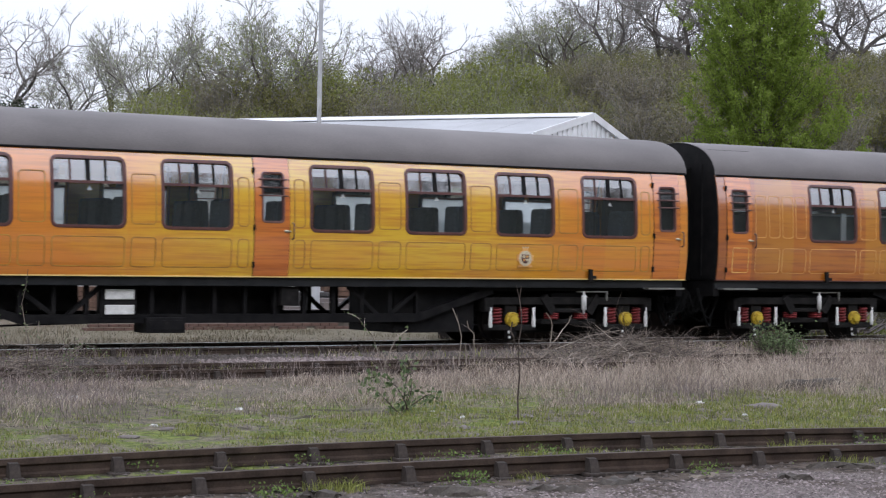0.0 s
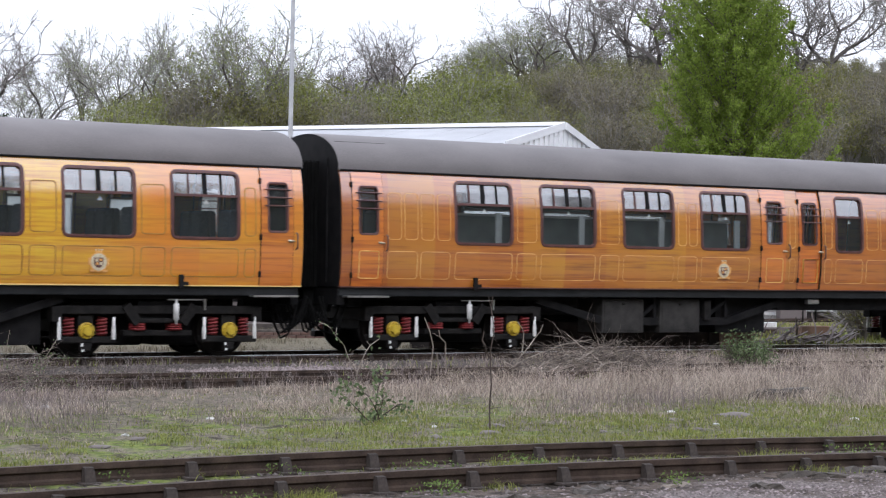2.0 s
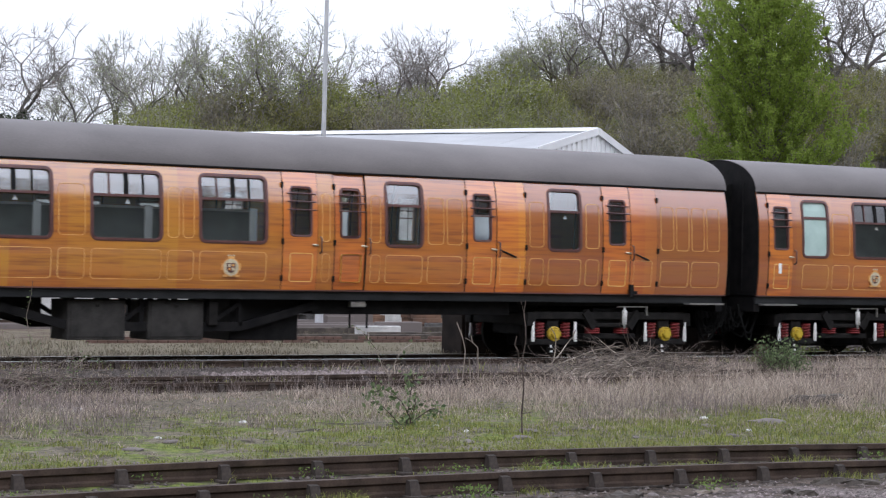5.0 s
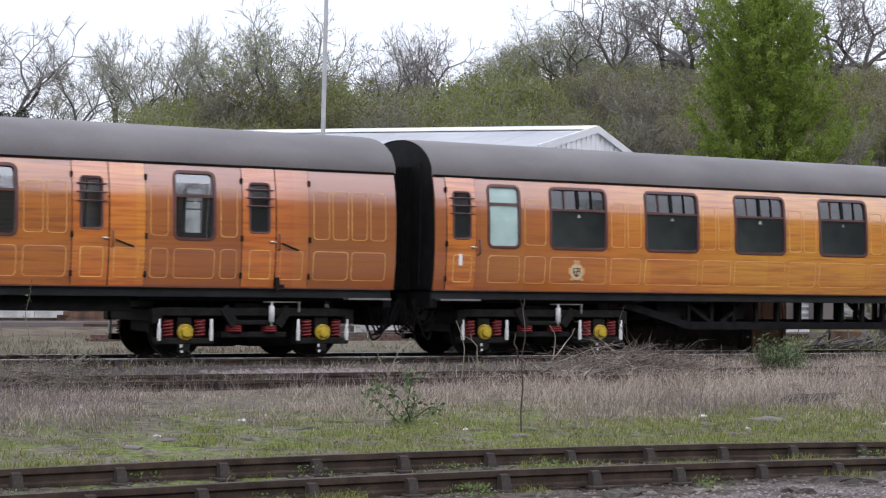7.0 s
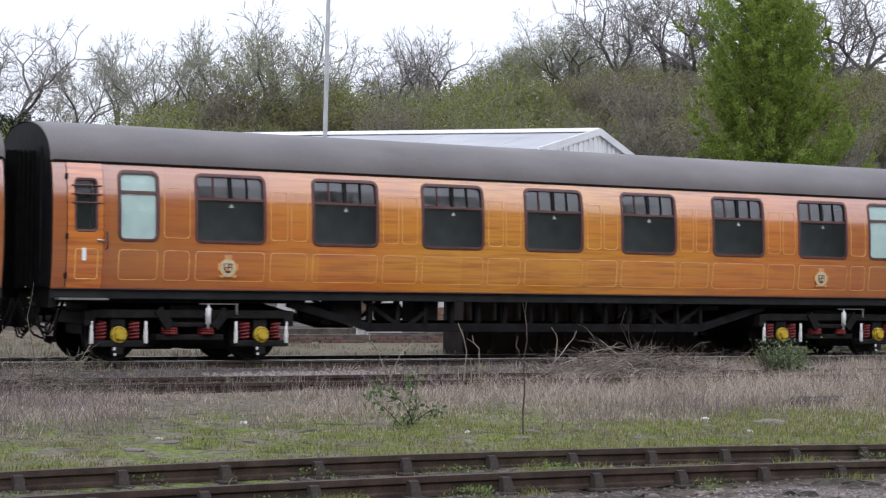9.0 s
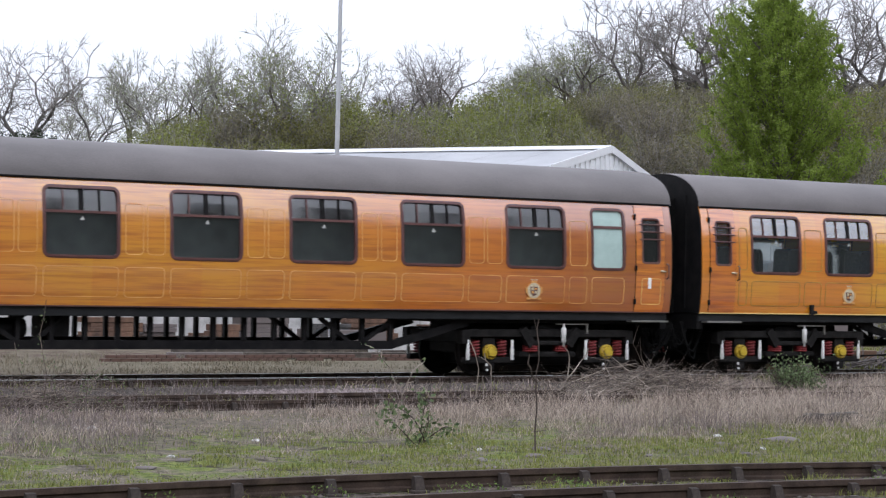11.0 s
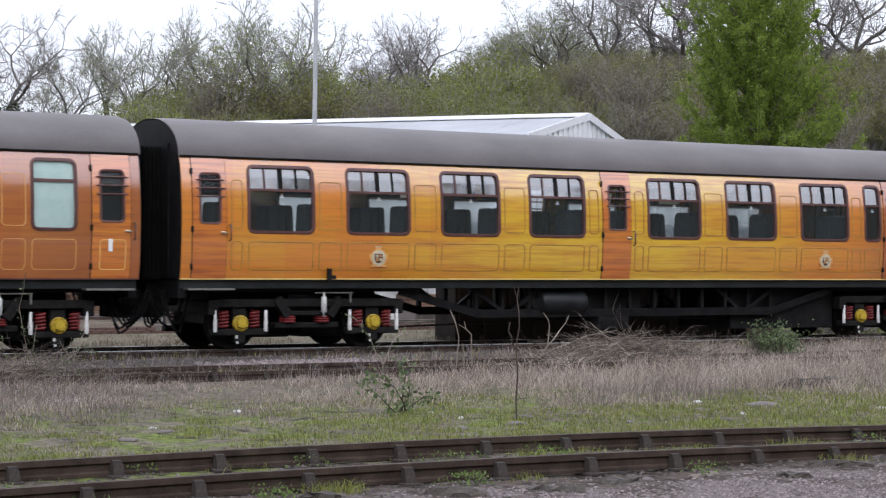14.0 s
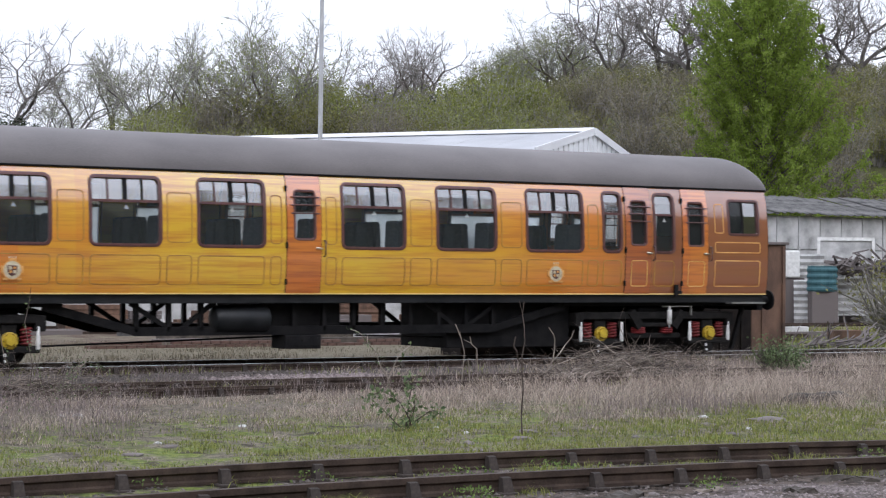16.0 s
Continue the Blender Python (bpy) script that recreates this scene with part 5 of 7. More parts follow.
def tuft_place():
    """Grass between the near rails and at the sleeper ends."""
    y = random.choice((random.gauss(13.2, 0.42), random.gauss(14.5, 0.25), random.gauss(12.3, 0.12)))
    x = y * random.uniform(0.27, 1.03)
    k = smooth(0.56, 0.74, field(x, y, 1.3, 7.0))
    return None if random.random() > k else (x, y, land(x, y), 0.5 + 0.7 * k)


def weed_place():
    """Low leafy weeds about the near rails."""
    y = random.choice((random.gauss(13.2, 0.40), random.gauss(13.2, 0.40), random.gauss(14.4, 0.25), random.gauss(12.2, 0.12)))
    x = y * random.uniform(0.27, 1.03)
    k = smooth(0.58, 0.70, field(x, y, 1.9, 27.0))
    return None if random.random() > k else (x, y, land(x, y) + random.uniform(0.0, 0.10) * k, 1)


def weed_leaf(s):
    v, f = [], []
    leaf(v, f, Vector(s[:3]), random.uniform(0.008, 0.019))
    return [tuple(q) for q in v], f


def tan_place():
    x, y = wedge(34.2, 44.0)
    if random.random() < smooth(24, 30, x):
        return None
    k = smooth(0.38, 0.62, field(x, y, 0.5, 1.0) * 0.6 + field(x, y, 2.0, 2.0) * 0.4)
    return None if random.random() > k + 0.1 else (x, y, land(x, y), 0.3 + 0.9 * k)


scatter("dry_grass", "dead straw-coloured grass beside the siding", "grass", DRYGRASS, 46000, dry_place, blade(0.06, 0.46, 0.008, 2.0))
scatter("dead_weed_growth", "grey-purple dead weed stems", "weeds", GREYGRASS, 22000, grey_place, blade(0.06, 0.50, 0.007, 1.3))
scatter("green_grass", "short patchy green grass", "grass", GREENGRASS, 60000, green_place, blade(0.02, 0.085, 0.010, 1.2))
scatter("grass_tufts", "green tufts between the rails", "grass", GREENGRASS, 22000, tuft_place, blade(0.03, 0.10, 0.008, 1.4))
def line_weed_place():
    """Clumps of dead and green weed along the half-buried track."""
    x, y = wedge(24.6, 30.0)
    k = smooth(0.50, 0.64, field(x, y, 0.55, 41.0) * 0.6 + field(x, y, 2.2, 43.0) * 0.4 + 0.08 * (1 - smooth(0.36, 0.46, x / y)) + 0.06 * smooth(0.66, 0.72, x / y))
    return None if random.random() > k else (x, y, land(x, y), 0.3 + 0.7 * k)


scatter("dead_weed_growth", "dry weeds growing over the half-buried track", "weeds", GREYGRASS, 13000, line_weed_place, blade(0.05, 0.36, 0.008, 1.7))
scatter("green_grass", "green weeds in clumps along the half-buried track", "grass", GREENGRASS, 7000, line_weed_place, blade(0.04, 0.20, 0.010, 1.5))
scatter("low_weeds", "small leafy green weeds between the rails", "weeds", FRESHWEED, 18000, weed_place, weed_leaf)


def litter_place():
    x, y = wedge(14.5, 25.0)
    k = smooth(0.42, 0.62, field(x, y, 0.8, 12.0))
    return None if random.random() > 0.15 + 0.85 * k else (x, y, land(x, y) + 0.012, 1.0)


def lying(s):
    x, y, z, _ = s
    a, n_ = random.uniform(0, math.tau), random.uniform(0.06, 0.22)
    dx, dy = math.cos(a) * n_, math.sin(a) * n_
    w = 0.006
    h = random.uniform(0.0, 0.04)
    return ([(x - dy / n_ * w, y + dx / n_ * w, z), (x + dy / n_ * w, y - dx / n_ * w, z), (x + dx, y + dy, z + h)], [(0, 1, 2)])


scatter("straw_litter", "flattened dead straw on the turf", "grass", TANGRASS, 26000, litter_place, lying)
scatter("twig_litter", "dark broken twigs and leaf litter on the turf", "litter", DARKSTEM, 5000, litter_place, lying)
scatter("tan_grass", "tan dead grass behind the running line", "grass", TANGRASS, 30000, tan_place, blade(0.04, 0.17, 0.012, 1.8))


def rough_place():
    x, y = wedge(34.4, 48.0)
    if random.random() > smooth(25, 32, x):
        return None
    return x, y, land(x, y), 0.4 + 0.8 * field(x, y, 0.4, 3.0)


scatter("rough_grass", "rough green grass behind the running line", "grass", GREENGRASS, 14000, rough_place, blade(0.05, 0.22, 0.028, 1.1))


def stone_piece(lo, hi):
    def build(s):
        x, y, z, _ = s
        r = random.uniform(lo, hi)
        a = random.uniform(0, math.tau)
        pts = []
        for k in range(4):
            q = r * random.uniform(0.7, 1.2)
            pts.append((x + q * math.cos(a + k * 1.571), y + q * math.sin(a + k * 1.571), z + r * random.uniform(-0.1, 0.3)))
        pts.append((x + random.uniform(-r, r) * 0.3, y + random.uniform(-r, r) * 0.3, z + r * random.uniform(0.5, 0.9)))
        return pts, [(0, 1, 4), (1, 2, 4), (2, 3, 4), (3, 0, 4)]
    return build


def yard_place():
    x, y = wedge(8.5, 12.4)
    return None if random.random() < smooth(11.2, 12.1, y + 0.9 * field(x, y, 0.9, 21.0) - 0.45) * 0.93 else (x, y, land(x, y), 1)


def heap_place():
    x, y = random.uniform(12.6, 15.6), random.gauss(28.0, 0.22)
    return x, y, land(x, y) + 0.02, 1


def ballast_place():
    y = random.choice((random.gauss(29.2, 0.55), random.gauss(27.9, 0.4), random.gauss(30.2, 0.3), random.gauss(26.0, 0.4)))
    x = y * random.uniform(0.27, 1.03)
    return x, y, land(x, y), 1


def near_ballast():
    y = random.gauss(13.1, 0.6)
    x = y * random.uniform(0.27, 1.03)
    return x, y, land(x, y), 1


scatter("gravel", "pinkish grey gravel of the yard", "gravel", STONES, 26000, yard_place, stone_piece(0.005, 0.020))
scatter("gravel", "pale heap of fresh gravel beside the line", "gravel", STONES, 1600, heap_place, stone_piece(0.02, 0.05))
scatter("ballast", "dark grey track ballast", "gravel", OILED, 9000, ballast_place, stone_piece(0.015, 0.04))
scatter("ballast", "dirty ballast in the siding", "gravel", OILED, 3500, near_ballast, stone_piece(0.01, 0.03))


# ---------------------------------------------------------------- branching plants
def prism(verts, faces, p, q, r0, r1):
    d = q - p
    if d.length < 1e-5:
        return
    d.normalize()
    u = d.orthogonal().normalized()
    v = d.cross(u)
    k = len(verts)
    for c, r in ((p, r0), (q, r1)):
        for i in range(3):
            a = math.tau * i / 3
            verts.append(c + r * (math.cos(a) * u + math.sin(a) * v))
    for i in range(3):
        j = (i + 1) % 3
        faces.append((k + i, k + j, k + 3 + j, k + 3 + i))


def to_mesh(name, verts, faces, mat):
    me = bpy.data.meshes.new(name)
    me.from_pydata([tuple(v) for v in verts], [], faces)
    me.materials.append(mat)
    return me


def strip(verts, faces, p, q, w):
    """A flat twiglet."""
    d = q - p
    s = d.orthogonal()
    s.rotate(Matrix.Rotation(random.uniform(0, math.tau), 3, d))
    s = s.normalized() * w
    k = len(verts)
    verts.extend((p - s, p + s, q + s * 0.5, q - s * 0.5))
    faces.append((k, k + 1, k + 2, k + 3))


def grow(height, spread, levels, forks, seed, droop=0.0, twig_leaf=1, leaf_size=0.12, thick=0.22, base=0.28, gnarl=0.35, spray=3):
    """Wood, twigs and leaves of one tree."""
    rnd = random.Random(seed)
    random.seed(seed)
    wood, twigs, leaves = ([], []), ([], []), ([], [])
    def branch(p, d, length, r, lv):
        n = 3 if lv < 4 else 2
        q = p
        for i in range(n):
            d = (d + Vector((rnd.gauss(0, 1), rnd.gauss(0, 1), rnd.gauss(0, 0.7))) * gnarl * 0.45).normalized()
            d.z += (0.10 - droop) if lv > 0 else 0.06
            d.normalize()
            e = q + d * length / n
            r1 = max(0.016, r * (0.91 if lv < levels else 0.6))
            if lv < 3:
                prism(wood[0], wood[1], q, e, r, r1)
            elif lv < 5:
                prism(twigs[0], twigs[1], q, e, r, r1)
            else:
                strip(twigs[0], twigs[1], q, e, r)
            r = r1
            q = e
            if 1 <= lv < levels and i < n - 1 and rnd.random() < 0.75:
                side = d.orthogonal()
                side.rotate(Matrix.Rotation(rnd.uniform(0, math.tau), 3, d))
                branch(q, (d * 0.65 + side * spread).normalized(), length * rnd.uniform(0.45, 0.65), r * 0.55, lv + 1)
        if lv >= levels:
            for _ in range(spray):
                s = (d + Vector((rnd.gauss(0, 1), rnd.gauss(0, 1), rnd.gauss(0.2, 1))) * 0.7).normalized()
                strip(twigs[0], twigs[1], p + (q - p) * rnd.random(), q + s * rnd.uniform(0.2, 0.5), 0.009)
            for _ in range(twig_leaf):
                leaf(leaves[0], leaves[1], q + Vector((rnd.gauss(0, 1), rnd.gauss(0, 1), rnd.gauss(0, 1))) * leaf_size * 2.0, leaf_size * rnd.uniform(0.6, 1.2))
            return
        k = forks if lv else forks + 1
        a0 = rnd.uniform(0, math.tau)
        for i in range(k):
            side = d.orthogonal()
            side.rotate(Matrix.Rotation(a0 + math.tau * i / k + rnd.uniform(-0.5, 0.5), 3, d))
            branch(q, (d + side * spread * rnd.uniform(0.6, 1.25)).normalized(), length * rnd.uniform(0.62, 0.86), r * (0.78 if k < 3 else 0.66), lv + 1)
    branch(Vector((0, 0, -0.3)), Vector((rnd.gauss(0, 0.06), rnd.gauss(0, 0.06), 1)), height * base, height * thick / 10, 0)
    return wood, twigs, leaves


def tree_proto(seed, mats, **kw):
    w, t, f = grow(seed=seed, **kw)
    top = max(v.z for v in t[0])
    k = kw["height"] / top
    for lst in (w[0], t[0], f[0]):
        for v in lst:
            v *= k
    return [("trunk", to_mesh("trunk", *w, mats[0])), ("twig_mass", to_mesh("twig_mass", *t, mats[1])), ("crown", to_mesh("crown", *f, mats[2]))]


def plant(name, proto, p, turn, scale, label, category, group):
    root = tagged(new(name), label, category, group)
    root.matrix_basis = pose(p[0], p[1], p[2], 0, 0, turn) @ Matrix.Diagonal((scale, scale, scale, 1))
    for n, me in proto:
        if len(me.polygons):
            o = put(n, me, root, Matrix())
            if n != "trunk":
                o["kind"] = "stuff"
    return root


random.seed(11)
BARE = [tree_proto(1, (BARK, TWIG, BUD), height=10, spread=0.75, levels=6, forks=2, leaf_size=0.045, thick=0.34),
        tree_proto(2, (BARK, TWIG_GREY, PALELEAF), height=10, spread=0.6, levels=6, forks=2, twig_leaf=3, leaf_size=0.055, thick=0.28),
        tree_proto(3, (BARK, TWIG, BUD), height=10, spread=0.9, levels=6, forks=2, leaf_size=0.045, gnarl=0.55, thick=0.36),
        tree_proto(4, (BARK, TWIG_GREY, SPRING), height=10, spread=0.75, levels=6, forks=2, twig_leaf=3, leaf_size=0.07, thick=0.32),
        tree_proto(5, (BARK, TWIG, BUD), height=10, spread=0.8, levels=6, forks=2, leaf_size=0.045, gnarl=0.45, thick=0.30)]


BARE += [tree_proto(7, (LIMB, TWIG, BUD), height=10, spread=0.85, levels=5, forks=2, leaf_size=0.04, gnarl=0.46, thick=0.18, base=0.18, spray=4),
         tree_proto(8, (LIMB, TWIG, BUD), height=10, spread=0.75, levels=5, forks=2, leaf_size=0.04, gnarl=0.42, thick=0.17, base=0.2, spray=4),
         tree_proto(9, (BARK, TWIG_GREY, PALELEAF), height=10, spread=0.6, levels=5, forks=3, twig_leaf=4, leaf_size=0.07, gnarl=0.3, thick=0.15, base=0.24, spray=4)]

BARE += [tree_proto(12, (LIMB, TWIG_GREY, PALELEAF), height=10, spread=0.52, levels=5, forks=2, twig_leaf=4, leaf_size=0.06, gnarl=0.34, thick=0.17, base=0.2, spray=4),
         tree_proto(15, (LIMB, TWIG_GREY, PALELEAF), height=10, spread=0.62, levels=5, forks=2, twig_leaf=3, leaf_size=0.055, gnarl=0.40, thick=0.18, base=0.24, spray=4),
         tree_proto(18, (LIMB, TWIG, SPRING), height=10, spread=0.80, levels=5, forks=2, twig_leaf=6, leaf_size=0.07, gnarl=0.36, thick=0.24, base=0.2, spray=3)]


def shrub_proto(seed, mats, n, leaf_n, size, wide=0.75, tall=4.0):
    rnd = random.Random(seed)
    random.seed(seed)
    t, f = ([], []), ([], [])
    for _ in range(n):
        a = rnd.uniform(0, math.tau)
        p = Vector((math.cos(a), math.sin(a), 0)) * rnd.uniform(0, 0.6)
        d = Vector((math.cos(a) * wide * rnd.random(), math.sin(a) * wide * rnd.random(), 1)).normalized()
        length = tall * rnd.uniform(0.55, 1.0)
        q = p
        for i in range(4):
            e = q + d * length / 4
            prism(t[0], t[1], q, e, 0.03 * (1 - i * 0.22), 0.03 * (1 - (i + 1) * 0.22))
            if i:
                for _ in range(3):
                    s = (d + Vector((rnd.gauss(0, 1), rnd.gauss(0, 1), rnd.gauss(0, 0.6))) * 0.7).normalized()
                    g = q + s * rnd.uniform(0.4, 1.0)
                    strip(t[0], t[1], q, g, 0.011)
                    for _ in range(leaf_n):
                        c = q + (g - q) * rnd.uniform(0.2, 1.1)
                        leaf(f[0], f[1], c + Vector((rnd.gauss(0, 1), rnd.gauss(0, 1), rnd.gauss(0, 1))) * 0.13, size * rnd.uniform(0.6, 1.3))
            q = e
            d = (d + Vector((rnd.gauss(0, 1), rnd.gauss(0, 1), rnd.gauss(0, 0.5))) * 0.16).normalized()
    return [("stem_mass", to_mesh("stem_mass", *t, mats[0])), ("crown", to_mesh("crown", *f, mats[1]))]


SHRUBS = {"brown": [shrub_proto(21, (TWIG, BROWNLEAF), 46, 9, 0.070), shrub_proto(22, (TWIG, BROWNLEAF), 52, 7, 0.063, 0.5, 4.6)],
          "olive": [shrub_proto(23, (TWIG, OLIVE), 46, 11, 0.063), shrub_proto(24, (TWIG, OLIVE), 44, 11, 0.059, 0.9)],
          "yellow": [shrub_proto(25, (TWIG_GREY, YGREEN), 44, 11, 0.063), shrub_proto(26, (TWIG_GREY, YGREEN), 42, 11, 0.059, 0.9)],
          "ivy": [shrub_proto(27, (TWIG, IVY), 40, 14, 0.084, 0.4, 4.5)]}
SHRUB_LABEL = {"brown": "brown leafless thicket shrub on the hillside", "olive": "olive-green shrub on the hillside",
               "yellow": "yellow-green budding shrub on the hillside", "ivy": "dark ivy-clad shrub on the hillside"}


def shrub_kind(side, far):
    k = noise.noise(Vector((side * 14, far * 0.045, 4.0)))
    j = random.random()
    if side < -0.07:
        return "yellow" if k > -0.14 or j < 0.3 else ("olive" if j < 0.85 else "brown")
    if -0.03 < side < 0.06 and far > 105 and j < 0.65:
        return "yellow"
    if j > 0.965:
        return "ivy"
    if side > 0.19:
        return "brown" if j < 0.6 else "olive"
    return "brown" if (k < -0.10 and j < 0.7) or j < 0.18 else ("yellow" if k > 0.20 else "olive")


def hillside():
    for far, step, size in ((90, 3.0, 0.85), (98, 3.2, 0.95), (107, 3.4, 1.05), (112, 3.6, 1.15), (117, 3.6, 1.1), (128, 3.8, 1.2), (140, 4.2, 1.3), (152, 4.6, 1.4), (168, 4.4, 1.35), (180, 3.4, 1.4), (191, 2.8, 1.4), (197, 2.8, 1.4)):
        lateral = -0.285 * far
        while lateral < 0.29 * far:
            d = far + random.uniform(-3, 3)
            side = lateral / far
            if far > 160 and side < 0.045:
                lateral += step
                continue
            lateral += step * random.uniform(0.7, 1.2)
            kind = shrub_kind(side, d)
            p = spot(side, d)
            z = land(p.x, p.y)
            crest_ = 1.6 + d * (250 + 25 * field(side * 60, 0.0, 1.0, 3.0) + 50 * smooth(-0.165, -0.145, side) + 45 * smooth(-0.075, -0.03, side) + 35 * smooth(0.03, 0.07, side)) / 3500
            low = min(1.0, max(0.3, (crest_ - z) / (4.6 * size)))
            plant("shrub", random.choice(SHRUBS[kind]), (p.x, p.y, z - 0.2), random.uniform(0, 360), size * low * random.uniform(0.8, 1.2), SHRUB_LABEL[kind], "shrub", "shrubs of the hillside")


hillside()

TREE_LABEL = ["leafless grey-brown tree with spreading limbs", "slender tree just coming into pale leaf", "gnarled leafless tree with bare twigs",
              "tree with thin yellow-green spring leaves", "leafless tree with fine brown twigs",
              "gnarled leafless oak with thick dark limbs", "leafless oak with crooked dark limbs", "open-crowned tree with a few pale leaves",
              "slender airy tree with sparse pale leaves", "thin-limbed tree with scattered pale buds", "round-crowned tree with yellow-green young leaves"]


def skyline():
    # side share, distance, top height, prototype
    rows = [(-0.219, 128, 16.8, 5), (-0.252, 140, 16.0, 6), (-0.190, 135, 13.6, 9), (-0.172, 140, 15.0, 8), (-0.156, 130, 14.0, 9), (-0.138, 138, 15.4, 8), (-0.118, 132, 15.2, 9), (-0.098, 126, 16.6, 3), (-0.090, 134, 17.0, 9),
            (-0.080, 132, 15.6, 10), (-0.066, 138, 14.0, 8), (-0.055, 142, 14.0, 4), (-0.038, 148, 15.4, 4), (-0.024, 140, 18.0, 6), (-0.008, 138, 17.8, 0), (0.006, 150, 17.6, 4),
            (0.02, 152, 18.0, 1), (0.034, 148, 18.6, 7), (0.05, 146, 19.8, 1), (0.064, 142, 20.4, 3), (0.082, 140, 23.0, 5), (0.101, 146, 23.8, 6), (0.120, 140, 24.0, 5),
            (0.140, 148, 24.6, 6), (0.165, 146, 24.6, 5), (0.190, 142, 24.0, 6), (0.212, 140, 24.8, 5), (0.238, 144, 24.8, 6),
            (-0.27, 135, 15, 1), (0.092, 160, 21.5, 9), (0.0, 160, 17.0, 1), (-0.20, 150, 13.0, 8), (-0.126, 152, 13.6, 8)]
    for k in range(5):
        side = -0.06 + 0.125 * (k + random.random()) / 5
        base = 15.0 if side < -0.06 else 15.4 + 55 * (side + 0.06) ** 1.05
        rows.append((side, random.uniform(140, 166), min(22.5, base) + random.uniform(-2.0, 0.4), random.choice((1, 8, 9, 4))))
    for side, far, top, kind in rows:
        p = spot(side, far)
        z = land(p.x, p.y) - 0.3
        top += (1.3 if kind not in (8, 9) else 3.4) if side < 0 else 0.4
        plant("tree", BARE[kind], (p.x, p.y, z), random.uniform(0, 360), max(0.55, (top - z) / 10), TREE_LABEL[kind], "tree", "trees on the skyline")


skyline()


def unseen_bank_trees():
    """Bare trees on the added, unseen bank; they show in the train's varnish and windows."""
    rnd = random.Random(19)
    x = 5.0
    while x < 125:
        y = rnd.uniform(-100, -62)
        kind = rnd.choice((0, 2, 5, 6, 9))
        plant("tree", BARE[kind], (x, y, land(x, y) - 0.3), rnd.uniform(0, 360), rnd.uniform(0.9, 1.6), TREE_LABEL[kind], "tree", "trees on the bank behind")
        x += rnd.uniform(4.0, 10.0)


unseen_bank_trees()
for side, far, size in ((0.003, 119, 1.15), (0.010, 122, 1.35), (0.019, 117, 1.2), (0.029, 121, 1.45), (-0.104, 112, 1.0), (-0.096, 114, 0.9), (-0.147, 112, 0.9), (-0.138, 110, 0.8)):
    p = spot(side, far)
    plant("shrub", SHRUBS["yellow"][0 if size > 1.2 else 1], (p.x, p.y, land(p.x, p.y) - 0.2), 70 * size, size, SHRUB_LABEL["yellow"], "shrub", "shrubs of the hillside")
bank_rnd = random.Random(23)
for k in range(22):
    side, far = -0.158 + 0.0052 * k + bank_rnd.uniform(-0.003, 0.003), bank_rnd.uniform(118, 140)
    p = spot(side, far)
    tint = bank_rnd.choice(("yellow", "olive", "olive", "yellow", "brown"))
    plant("shrub", bank_rnd.choice(SHRUBS[tint]), (p.x, p.y, land(p.x, p.y) - 0.2), bank_rnd.uniform(0, 360), bank_rnd.uniform(1.05, 1.6), SHRUB_LABEL[tint], "shrub", "shrubs of the hillside")
for side, far, size in ((-0.219, 126, 1.0), (-0.213, 127, 0.8), (-0.224, 127, 0.8), (0.008, 132, 0.9), (0.012, 130, 0.7)):
    p = spot(side, far)
    plant("shrub", SHRUBS["ivy"][0], (p.x, p.y, land(p.x, p.y) - 0.2), 40 * size, size, SHRUB_LABEL["ivy"], "shrub", "shrubs of the hillside")


